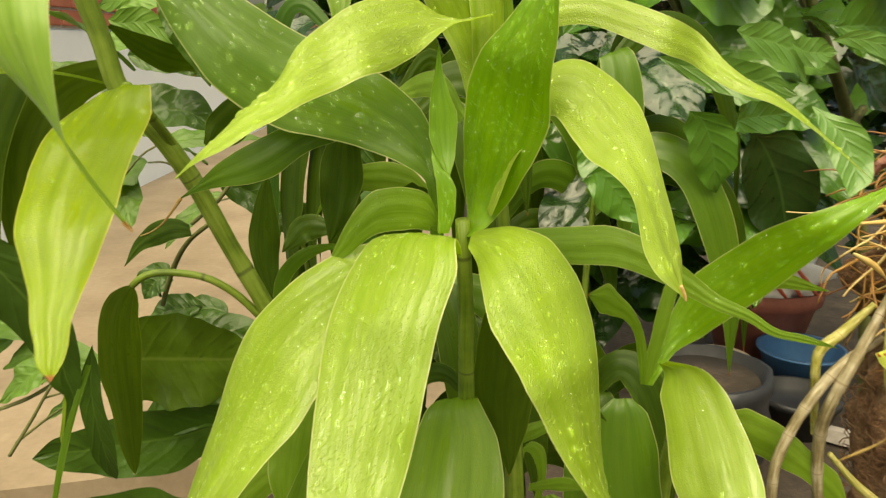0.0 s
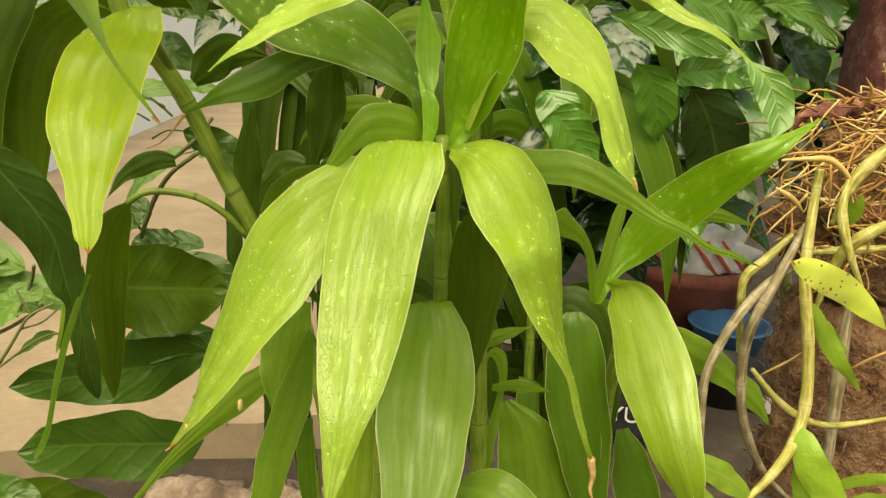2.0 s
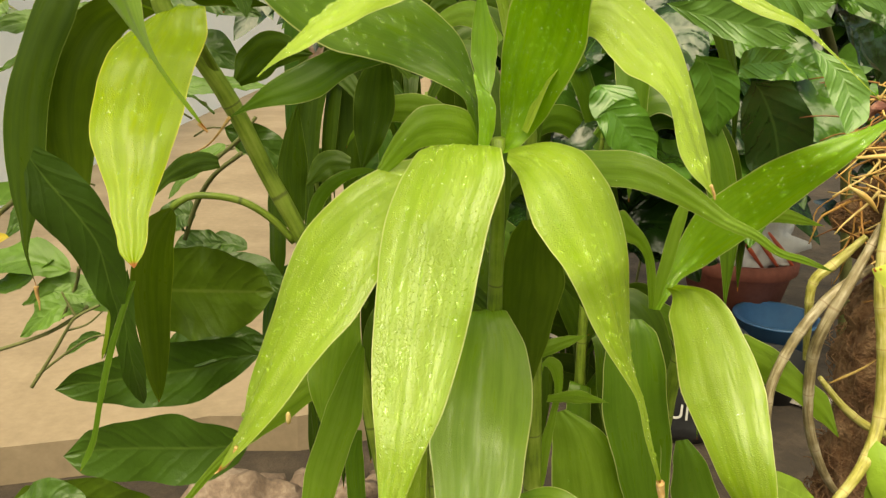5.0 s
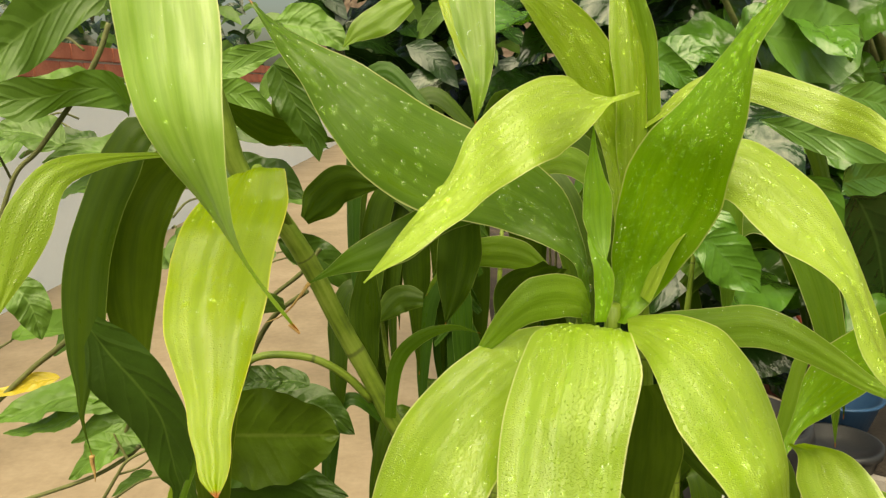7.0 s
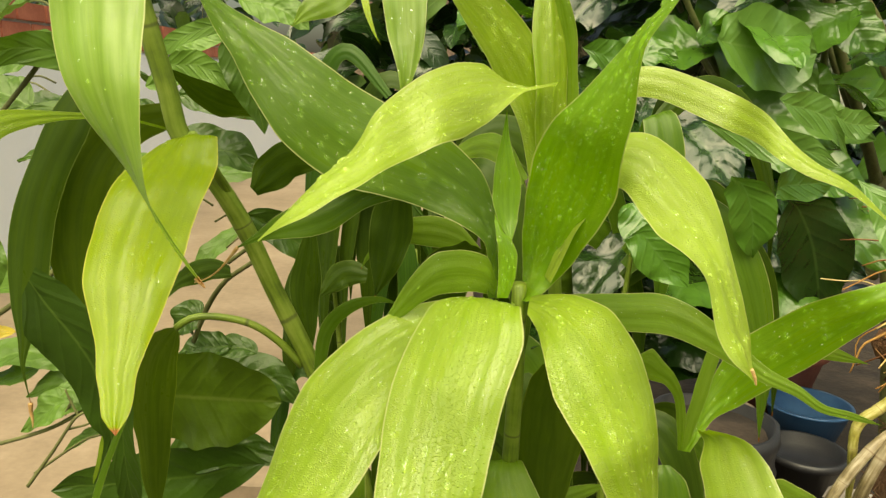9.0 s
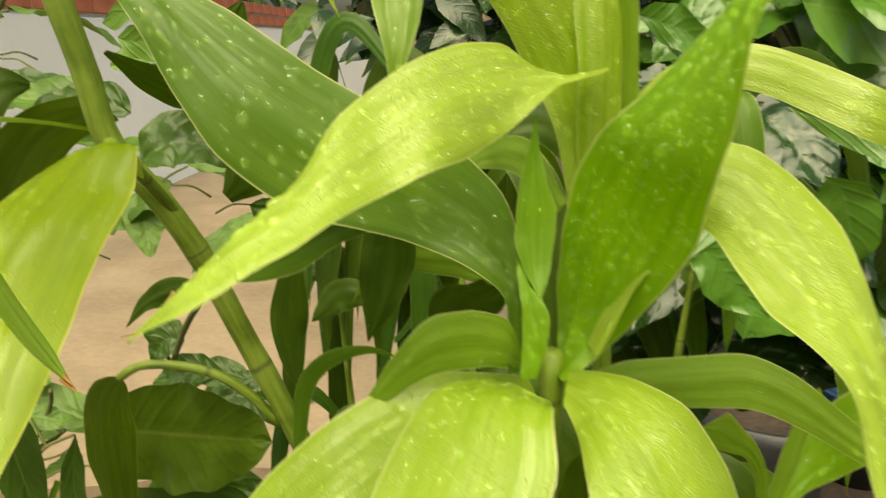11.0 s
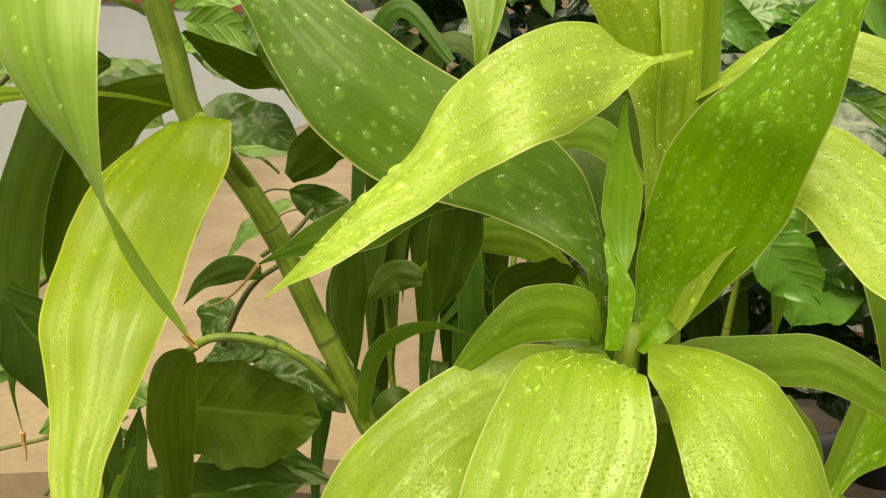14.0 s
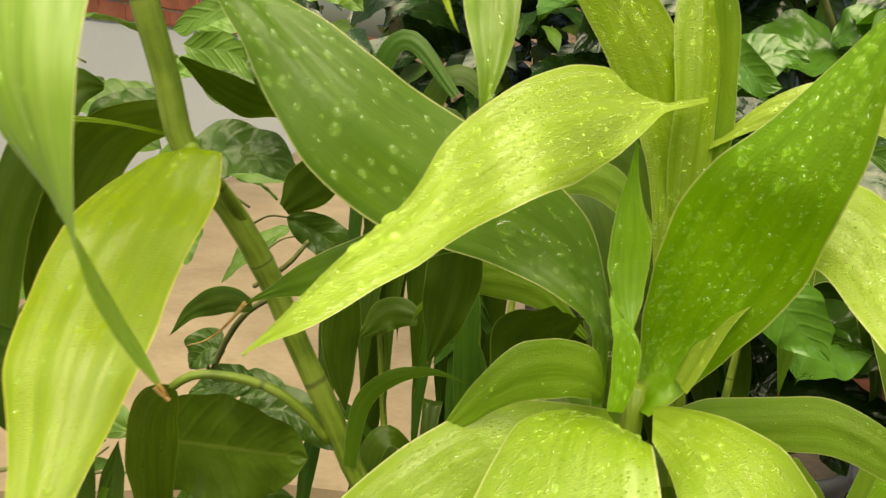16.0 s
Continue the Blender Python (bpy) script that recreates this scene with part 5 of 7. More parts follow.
broad_leaf(vine, broad_mid, [(-0.1746, 0.4200, 0.9113), (-0.1690, 0.4200, 0.9095), (-0.1574, 0.4200, 0.9101), (-0.1461, 0.4200, 0.9056), (-0.1345, 0.4200, 0.8946)], [(0.0000, 0.0000, 0.0000), (-0.0005, 0.0000, -0.0068), (-0.0006, 0.0000, -0.0081), (-0.0004, 0.0000, -0.0060), (0.0000, 0.0000, 0.0000)])
broad(vine, broad_mid, [(-0.1420, 0.4500, 0.9470), (-0.1268, 0.4500, 0.9453), (-0.1148, 0.4500, 0.9408), (-0.1029, 0.4500, 0.9317)], 0.0244, (-0.07, -0.87, 0.50))
broad_leaf(vine, broad_dark, [(-0.1244, 0.3600, 0.9228), (-0.1215, 0.3600, 0.9188), (-0.1182, 0.3600, 0.9114), (-0.1139, 0.3600, 0.9011), (-0.1094, 0.3600, 0.8919), (-0.1062, 0.3600, 0.8801)], [(-0.0000, -0.0000, -0.0000), (-0.0062, -0.0000, -0.0011), (-0.0080, -0.0000, -0.0017), (-0.0086, -0.0000, 0.0001), (-0.0074, -0.0000, 0.0007), (-0.0000, -0.0000, -0.0000)])
broad(vine, broad_dark, [(-0.2540, 0.3600, 0.6061), (-0.2282, 0.3600, 0.6131), (-0.2102, 0.3600, 0.6054)], 0.0271, (0.00, -0.72, 0.70))
broad(vine, broad_dark, [(-0.1758, 0.5000, 0.6960), (-0.1525, 0.5000, 0.7059), (-0.1339, 0.5000, 0.6997), (-0.1156, 0.5000, 0.6832)], 0.0301, (0.10, -0.72, 0.69))
broad(vine, broad_dark, [(-0.1975, 0.4600, 0.6530), (-0.1753, 0.4600, 0.6646), (-0.1466, 0.4600, 0.6682), (-0.1150, 0.4600, 0.6601)], 0.0296, (0.01, -0.75, 0.66))
broad(vine, broad_mid, [(-0.2701, 0.5000, 0.7051), (-0.2996, 0.5000, 0.7134), (-0.3272, 0.5000, 0.7057), (-0.3593, 0.5000, 0.6938)], 0.0316, (-0.11, -0.57, 0.82))
broad(vine, broad_mid, [(-0.2807, 0.5000, 0.7132), (-0.3053, 0.5000, 0.6973), (-0.3292, 0.5000, 0.6894), (-0.3527, 0.5000, 0.6855)], 0.0197, (-0.11, -0.43, 0.89))
broad(vine, broad_mid, [(-0.2546, 0.4800, 0.6842), (-0.2710, 0.4800, 0.6863), (-0.2870, 0.4800, 0.6745), (-0.3002, 0.4800, 0.6626)], 0.0231, (-0.12, -0.73, 0.67))
broad(vine, broad_mid, [(-0.2902, 0.4200, 0.8116), (-0.2818, 0.4200, 0.8052), (-0.2768, 0.4200, 0.7956), (-0.2741, 0.4200, 0.7794)], 0.0210, (0.28, -0.72, 0.63))
broad(vine, broad_yellowed, [(-0.2878, 0.4600, 0.7410), (-0.3018, 0.4600, 0.7393), (-0.3164, 0.4600, 0.7339), (-0.3343, 0.4600, 0.7304)], 0.0118, (-0.07, -0.65, 0.76))
broad(vine, broad_dark, [(-0.1642, 0.4500, 0.7594), (-0.1748, 0.4500, 0.7593), (-0.1827, 0.4500, 0.7479)], 0.0223, (-0.02, -0.81, 0.59))
broad(vine, broad_dark, [(-0.1358, 0.4600, 0.7343), (-0.1466, 0.4600, 0.7380), (-0.1761, 0.4600, 0.7338)], 0.0170, (-0.00, -0.62, 0.78))
broad(vine, broad_mid, [(-0.2398, 0.5000, 0.6788), (-0.2626, 0.5000, 0.6873), (-0.2816, 0.5000, 0.6914), (-0.3066, 0.5000, 0.6784)], 0.0276, (-0.06, -0.64, 0.77))
broad(vine, broad_mid, [(-0.2539, 0.5000, 0.6568), (-0.2663, 0.5000, 0.6523), (-0.2838, 0.5000, 0.6388)], 0.0094, (-0.11, -0.70, 0.70))
broad(vine, broad_dark, [(-0.0371, 0.3600, 0.8540), (-0.0429, 0.3600, 0.8368), (-0.0473, 0.3600, 0.8251)], 0.0195, (0.02, -0.82, 0.57))
broad_leaf(bush, glossy_g3, [(0.1187, 0.4400, 0.8922), (0.1319, 0.4360, 0.8874), (0.1493, 0.4320, 0.8836), (0.1656, 0.4280, 0.8803), (0.1798, 0.4240, 0.8782), (0.1900, 0.4200, 0.8723)], [(0.0000, 0.0000, 0.0000), (0.0023, 0.0000, -0.0067), (0.0037, 0.0000, -0.0108), (0.0038, 0.0000, -0.0111), (0.0036, 0.0000, -0.0086), (0.0000, 0.0000, 0.0000)])
broad_leaf(bush, glossy_g1, [(0.1633, 0.4350, 0.8514), (0.1677, 0.4387, 0.8578), (0.1809, 0.4425, 0.8591), (0.1943, 0.4463, 0.8604), (0.2036, 0.4500, 0.8639)], [(0.0000, 0.0000, 0.0000), (0.0026, 0.0000, -0.0080), (0.0038, 0.0000, -0.0094), (0.0027, 0.0000, -0.0070), (0.0000, 0.0000, 0.0000)])
broad_leaf(bush, glossy_g1, [(0.1338, 0.4250, 0.8641), (0.1427, 0.4290, 0.8584), (0.1501, 0.4330, 0.8461), (0.1547, 0.4370, 0.8319), (0.1569, 0.4410, 0.8202), (0.1597, 0.4450, 0.8150)], [(-0.0000, -0.0000, -0.0000), (-0.0101, -0.0000, -0.0044), (-0.0133, -0.0000, -0.0045), (-0.0119, -0.0000, -0.0032), (-0.0045, -0.0000, -0.0010), (-0.0000, -0.0000, -0.0000)])
broad_leaf(bush, glossy_g1, [(0.0798, 0.4250, 0.8465), (0.0849, 0.4200, 0.8423), (0.0880, 0.4150, 0.8320), (0.0882, 0.4100, 0.8214), (0.0860, 0.4050, 0.8107)], [(-0.0000, -0.0000, -0.0000), (-0.0127, -0.0000, -0.0019), (-0.0138, -0.0000, -0.0027), (-0.0084, -0.0000, -0.0021), (-0.0000, -0.0000, -0.0000)])
broad_leaf(bush, glossy_g3, [(0.1645, 0.4500, 0.9066), (0.1711, 0.4525, 0.9034), (0.1870, 0.4550, 0.9002), (0.1999, 0.4575, 0.8940), (0.2137, 0.4600, 0.8743)], [(0.0000, 0.0000, 0.0000), (0.0016, 0.0000, -0.0068), (0.0022, 0.0000, -0.0110), (0.0024, 0.0000, -0.0127), (0.0000, 0.0000, 0.0000)])
broad_leaf(bush, glossy_g3, [(0.1911, 0.4400, 0.9003), (0.1991, 0.4400, 0.8953), (0.2090, 0.4400, 0.8943), (0.2180, 0.4400, 0.8947)], [(0.0000, 0.0000, 0.0000), (0.0019, 0.0000, -0.0084), (0.0010, 0.0000, -0.0079), (0.0000, 0.0000, 0.0000)])
broad_leaf(bush, glossy_g3, [(0.2210, 0.4550, 0.9010), (0.2326, 0.4563, 0.9021), (0.2495, 0.4575, 0.8989), (0.2611, 0.4588, 0.8922), (0.2808, 0.4600, 0.8775)], [(0.0000, 0.0000, 0.0000), (-0.0013, 0.0000, -0.0044), (0.0001, 0.0000, -0.0068), (-0.0015, 0.0000, -0.0053), (0.0000, 0.0000, 0.0000)])
broad_leaf(bush, glossy_g3, [(0.1768, 0.3750, 0.8704), (0.1825, 0.3720, 0.8651), (0.1907, 0.3690, 0.8569), (0.1954, 0.3660, 0.8451), (0.1965, 0.3630, 0.8349), (0.1927, 0.3600, 0.8285)], [(-0.0000, -0.0000, -0.0000), (-0.0050, -0.0000, -0.0011), (-0.0093, -0.0000, -0.0032), (-0.0093, -0.0000, -0.0032), (-0.0068, -0.0000, -0.0007), (-0.0000, -0.0000, -0.0000)])
broad_leaf(bush, glossy_g1, [(0.2434, 0.5000, 0.9094), (0.2543, 0.5000, 0.9095), (0.2745, 0.5000, 0.9088), (0.2936, 0.5000, 0.9061), (0.3059, 0.5000, 0.9030)], [(0.0000, 0.0000, 0.0000), (0.0041, 0.0000, -0.0150), (0.0050, 0.0000, -0.0205), (0.0028, 0.0000, -0.0155), (0.0000, 0.0000, 0.0000)])
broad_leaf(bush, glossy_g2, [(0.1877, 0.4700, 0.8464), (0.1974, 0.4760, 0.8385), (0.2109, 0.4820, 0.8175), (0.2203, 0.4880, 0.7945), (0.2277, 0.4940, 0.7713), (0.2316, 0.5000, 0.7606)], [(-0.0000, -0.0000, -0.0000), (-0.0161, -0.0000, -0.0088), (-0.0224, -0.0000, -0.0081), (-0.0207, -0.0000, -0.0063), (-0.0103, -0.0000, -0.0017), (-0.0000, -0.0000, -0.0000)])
broad_leaf(bush, glossy_g3, [(0.1498, 0.5250, 0.9420), (0.1563, 0.5280, 0.9406), (0.1730, 0.5310, 0.9384), (0.1962, 0.5340, 0.9366), (0.2135, 0.5370, 0.9360), (0.2221, 0.5400, 0.9365)], [(0.0000, 0.0000, 0.0000), (0.0021, 0.0000, -0.0160), (0.0039, 0.0000, -0.0272), (0.0042, 0.0000, -0.0269), (0.0021, 0.0000, -0.0163), (0.0000, 0.0000, 0.0000)])
broad_leaf(bush, glossy_g1, [(0.0725, 0.4000, 0.8302), (0.0815, 0.4000, 0.8344), (0.0898, 0.4000, 0.8256), (0.0997, 0.4000, 0.8152), (0.1096, 0.4000, 0.8062)], [(-0.0000, -0.0000, -0.0000), (-0.0060, -0.0000, -0.0072), (-0.0094, -0.0000, -0.0101), (-0.0089, -0.0000, -0.0058), (-0.0000, -0.0000, -0.0000)])
broad_leaf(bush, glossy_g1, [(0.0619, 0.5200, 0.9324), (0.0745, 0.5200, 0.9287), (0.0889, 0.5200, 0.9242), (0.1008, 0.5200, 0.9163), (0.1107, 0.5200, 0.9144)], [(0.0000, 0.0000, 0.0000), (0.0022, 0.0000, -0.0104), (0.0024, 0.0000, -0.0130), (-0.0005, 0.0000, -0.0087), (0.0000, 0.0000, 0.0000)])
broad(bush, glossy_g1, [(0.2731, 0.6000, 0.8655), (0.2303, 0.5800, 0.8737), (0.1935, 0.5700, 0.8814), (0.1580, 0.5600, 0.8928)], 0.0427, (0.22, -0.79, 0.58))
broad(bush, glossy_g2, [(0.2465, 0.6000, 0.8463), (0.2636, 0.6000, 0.8281), (0.2760, 0.6000, 0.8094), (0.2831, 0.6000, 0.7951)], 0.0432, (-0.24, -0.84, 0.48))
broad(bush, glossy_g1, [(0.3452, 0.6200, 0.9088), (0.3110, 0.6000, 0.9027), (0.2912, 0.6000, 0.9065)], 0.0264, (0.25, -0.70, 0.66))
broad(bush, glossy_g1, [(0.3014, 0.6000, 0.9024), (0.3163, 0.5800, 0.8939), (0.3309, 0.5700, 0.8858), (0.3383, 0.5600, 0.8776)], 0.0182, (-0.68, -0.59, 0.45))
broad(bush, glossy_g2, [(0.3657, 0.6500, 0.8861), (0.3737, 0.6500, 0.9009), (0.3816, 0.6500, 0.9156), (0.3833, 0.6500, 0.9346)], 0.0505, (-0.35, -0.68, 0.64))
broad(bush, glossy_g2, [(0.1840, 0.6200, 0.9680), (0.2023, 0.6000, 0.9461), (0.2248, 0.6000, 0.9218), (0.2461, 0.6000, 0.9134)], 0.0510, (-0.15, -0.89, 0.44))
broad(bush, glossy_g1, [(0.1700, 0.5500, 0.8877), (0.1931, 0.5400, 0.8767), (0.2154, 0.5300, 0.8659), (0.2532, 0.5300, 0.8580)], 0.0338, (-0.19, -0.86, 0.47))
broad(bush, glossy_g1, [(0.1342, 0.6000, 0.9190), (0.1220, 0.6000, 0.9151), (0.1101, 0.6000, 0.9030)], 0.0248, (-0.19, -0.61, 0.77))
broad(bush, glossy_g3, [(0.1650, 0.6000, 0.9607), (0.1856, 0.5900, 0.9485), (0.2147, 0.5850, 0.9290), (0.2437, 0.5800, 0.9095)], 0.0695, (-0.22, -0.84, 0.50))
broad(bush, glossy_g3, [(0.1647, 0.5600, 0.8879), (0.1919, 0.5500, 0.8950), (0.2228, 0.5400, 0.8925), (0.2652, 0.5300, 0.8809)], 0.0455, (-0.22, -0.79, 0.57))
broad(bush, glossy_g1, [(0.2078, 0.5300, 0.8525), (0.2253, 0.5200, 0.8580), (0.2607, 0.5200, 0.8476)], 0.0402, (-0.14, -0.78, 0.61))
broad(bush, glossy_g1, [(0.2573, 0.6000, 0.9752), (0.2715, 0.5900, 0.9548), (0.2886, 0.5850, 0.9310)], 0.0370, (-0.40, -0.73, 0.55))
broad(bush, glossy_g2, [(0.2436, 0.6000, 0.8138), (0.2722, 0.6000, 0.7966), (0.3114, 0.6000, 0.7704)], 0.0696, (-0.05, -0.85, 0.52))
broad(bush, glossy_g1, [(0.2136, 0.6000, 0.9270), (0.2400, 0.5900, 0.9010), (0.2666, 0.5800, 0.8708)], 0.0556, (-0.31, -0.77, 0.56))
broad(bush, glossy_g3, [(0.1613, 0.5800, 0.8741), (0.1888, 0.5700, 0.8833), (0.2311, 0.5600, 0.8671)], 0.0374, (-0.25, -0.84, 0.48))
broad(bush, glossy_g1, [(0.3057, 0.5500, 0.9018), (0.3111, 0.5400, 0.8855), (0.3197, 0.5300, 0.8757)], 0.0173, (-0.57, -0.52, 0.63))
broad(bush, glossy_g2, [(0.2375, 0.6000, 0.8279), (0.2685, 0.6000, 0.8091), (0.2914, 0.6000, 0.7802)], 0.0800, (-0.11, -0.86, 0.49))
broad_leaf(vine, broad_dark, [(-0.1845, 0.2949, 0.8238), (-0.1789, 0.2968, 0.8128), (-0.1709, 0.2989, 0.8002), (-0.1642, 0.3016, 0.7858), (-0.1630, 0.3050, 0.7710), (-0.1628, 0.3084, 0.7579), (-0.1625, 0.3111, 0.7497), (-0.1665, 0.3132, 0.7367), (-0.1729, 0.3151, 0.7242)], [(-0.0031, -0.0000, -0.0060), (-0.0083, -0.0000, -0.0099), (-0.0118, -0.0000, -0.0090), (-0.0108, -0.0000, -0.0054), (-0.0091, -0.0000, -0.0035), (-0.0059, -0.0000, -0.0006), (-0.0028, -0.0000, 0.0005), (-0.0018, -0.0000, 0.0003), (-0.0000, -0.0000, -0.0000)])
broad_leaf(vine, broad_dark, [(-0.1751, 0.3599, 0.7542), (-0.1791, 0.3630, 0.7381), (-0.1820, 0.3665, 0.7206), (-0.1830, 0.3712, 0.7011), (-0.1842, 0.3782, 0.6829), (-0.1855, 0.3864, 0.6677), (-0.1877, 0.3949, 0.6572)], [(-0.0000, -0.0000, -0.0000), (-0.0048, -0.0000, -0.0008), (-0.0064, -0.0000, -0.0009), (-0.0069, -0.0000, -0.0017), (-0.0062, -0.0000, -0.0005), (-0.0038, -0.0000, -0.0011), (-0.0000, -0.0000, -0.0000)])
broad_leaf(vine, broad_dark, [(-0.1472, 0.4000, 0.8962), (-0.1431, 0.4000, 0.8947), (-0.1322, 0.4000, 0.8919), (-0.1213, 0.4000, 0.8876), (-0.1076, 0.4000, 0.8828)], [(0.0000, 0.0000, 0.0000), (-0.0016, 0.0000, -0.0033), (-0.0016, 0.0000, -0.0041), (-0.0016, 0.0000, -0.0036), (0.0000, 0.0000, 0.0000)])
broad_leaf(vine, broad_dark, [(-0.1310, 0.4130, 0.6186), (-0.1376, 0.4130, 0.6175), (-0.1537, 0.4130, 0.6165), (-0.1734, 0.4130, 0.6159), (-0.1946, 0.4130, 0.6160), (-0.2158, 0.4130, 0.6154), (-0.2335, 0.4130, 0.6137), (-0.2486, 0.4130, 0.6104)], [(-0.0000, -0.0000, -0.0000), (0.0008, -0.0000, 0.0134), (0.0015, -0.0000, 0.0206), (0.0020, -0.0000, 0.0240), (0.0023, -0.0000, 0.0239), (0.0024, 0.0000, 0.0218), (0.0018, -0.0000, 0.0149), (-0.0000, -0.0000, -0.0000)])
broad_leaf(vine, broad_dark, [(-0.1285, 0.4500, 0.6644), (-0.1379, 0.4500, 0.6637), (-0.1474, 0.4500, 0.6615), (-0.1666, 0.4500, 0.6551), (-0.1893, 0.4500, 0.6509), (-0.2118, 0.4500, 0.6478), (-0.2344, 0.4500, 0.6437), (-0.2529, 0.4500, 0.6423), (-0.2670, 0.4500, 0.6384)], [(-0.0000, -0.0000, -0.0000), (0.0006, -0.0000, 0.0097), (0.0011, -0.0000, 0.0172), (0.0017, -0.0000, 0.0223), (0.0021, 0.0000, 0.0235), (0.0020, 0.0000, 0.0204), (0.0018, -0.0000, 0.0163), (0.0014, -0.0000, 0.0115), (-0.0000, -0.0000, -0.0000)])
broad_leaf(vine, broad_olive, [(-0.1909, 0.4300, 0.7164), (-0.1753, 0.4300, 0.7168), (-0.1598, 0.4300, 0.7166), (-0.1424, 0.4300, 0.7164), (-0.1284, 0.4300, 0.7162), (-0.1186, 0.4300, 0.7165), (-0.1136, 0.4300, 0.7164)], [(-0.0023, 0.0000, -0.0243), (-0.0025, 0.0000, -0.0285), (-0.0023, 0.0000, -0.0300), (-0.0019, 0.0000, -0.0279), (-0.0013, 0.0000, -0.0217), (-0.0006, 0.0000, -0.0104), (0.0000, 0.0000, 0.0000)])
broad_leaf(vine, broad_olive, [(-0.3275, 0.4780, 0.5291), (-0.3152, 0.4780, 0.5301), (-0.2948, 0.4780, 0.5314), (-0.2706, 0.4780, 0.5300), (-0.2462, 0.4780, 0.5280), (-0.2259, 0.4780, 0.5246), (-0.2105, 0.4780, 0.5255)], [(0.0000, 0.0000, 0.0000), (-0.0022, 0.0000, -0.0157), (-0.0026, 0.0000, -0.0199), (-0.0026, 0.0000, -0.0224), (-0.0023, 0.0000, -0.0218), (-0.0015, 0.0000, -0.0153), (0.0000, 0.0000, 0.0000)])
broad(vine, broad_dark, [(-0.1521, 0.4600, 0.7387), (-0.1705, 0.4600, 0.7365), (-0.1874, 0.4600, 0.7286)], 0.0209, (-0.04, -0.75, 0.66))
broad(vine, broad_mid, [(-0.2691, 0.4700, 0.7008), (-0.2583, 0.4700, 0.6989), (-0.2474, 0.4700, 0.6978), (-0.2396, 0.4700, 0.7011)], 0.0146, (-0.02, -0.70, 0.71))
broad(vine, broad_mid, [(-0.1898, 0.4700, 0.9184), (-0.1764, 0.4700, 0.9241), (-0.1614, 0.4700, 0.9294), (-0.1450, 0.4700, 0.9341)], 0.0186, (0.14, -0.95, 0.29))
broad(vine, broad_mid, [(-0.1863, 0.4700, 0.9126), (-0.1725, 0.4700, 0.9081), (-0.1580, 0.4700, 0.9017), (-0.1453, 0.4700, 0.8919)], 0.0164, (-0.09, -0.88, 0.47))
broad(vine, broad_dark, [(-0.1780, 0.4500, 0.8928), (-0.1566, 0.4500, 0.8910), (-0.1378, 0.4500, 0.8878), (-0.1171, 0.4500, 0.8803)], 0.0223, (-0.01, -0.84, 0.54))
broad(vine, broad_mid, [(-0.2428, 0.4500, 0.9182), (-0.2654, 0.4500, 0.9121), (-0.2983, 0.4500, 0.9004)], 0.0267, (-0.00, -0.81, 0.58))
broad(vine, broad_mid, [(-0.2894, 0.5000, 0.8790), (-0.3080, 0.5000, 0.8871), (-0.3326, 0.5000, 0.8895)], 0.0281, (0.06, -0.67, 0.74))
broad(bush, glossy_g1, [(0.0917, 0.5600, 0.9138), (0.1011, 0.5500, 0.9267), (0.1171, 0.5500, 0.9333), (0.1320, 0.5500, 0.9283)], 0.0302, (0.00, -0.83, 0.56))
broad(bush, glossy_g1, [(0.1547, 0.5800, 0.9434), (0.1634, 0.5700, 0.9517), (0.1879, 0.5700, 0.9552)], 0.0274, (-0.23, -0.80, 0.55))
broad(bush, glossy_g2, [(0.1562, 0.5500, 0.8173), (0.1709, 0.5500, 0.8257), (0.1937, 0.5500, 0.8247)], 0.0336, (-0.04, -0.71, 0.70))
broad(vine, broad_dark, [(-0.1943, 0.4700, 0.8730), (-0.2091, 0.4700, 0.8788), (-0.2330, 0.4700, 0.8738), (-0.2545, 0.4700, 0.8603)], 0.0230, (-0.02, -0.79, 0.61))
broad(vine, broad_mid, [(-0.2076, 0.4800, 0.8957), (-0.1838, 0.4800, 0.9039), (-0.1572, 0.4800, 0.9013)], 0.0157, (0.02, -0.89, 0.46))
broad(vine, broad_dark, [(-0.1855, 0.4600, 0.8505), (-0.1697, 0.4600, 0.8611), (-0.1495, 0.4600, 0.8596), (-0.1334, 0.4600, 0.8492)], 0.0318, (0.01, -0.80, 0.60))
stem(vine, [(-0.3, 0.55, -0.1), (-0.4, 0.54, 0.4), (-0.44, 0.52, 0.65), (-0.36, 0.49, 0.9), (-0.28, 0.47, 1.05)], [0.003, 0.0025, 0.002, 0.0015], twig, 9, 60)
stem(vine, [(-0.5056, 0.4600, 0.5528), (-0.4059, 0.4600, 0.6549), (-0.3159, 0.4600, 0.7376), (-0.2863, 0.4550, 0.7608), (-0.2579, 0.4500, 0.7831), (-0.2287, 0.4500, 0.8100)], [0.0019, 0.0016], twig, 6, 96, "stem")
stem(vine, [(-0.3500, 0.4600, 0.6931), (-0.3303, 0.4600, 0.7844), (-0.3036, 0.4600, 0.8588), (-0.2845, 0.4600, 0.8797), (-0.2595, 0.4550, 0.9065), (-0.2404, 0.4500, 0.9306), (-0.2324, 0.4500, 0.9483)], [0.0016, 0.0014], twig, 6, 96, "stem")
stem(vine, [(-0.4681, 0.4800, 0.5975), (-0.3863, 0.4800, 0.6306), (-0.2960, 0.4800, 0.6605), (-0.2646, 0.4800, 0.6763), (-0.2526, 0.4800, 0.6861)], [0.0016, 0.0014], twig, 4, 64, "stem")
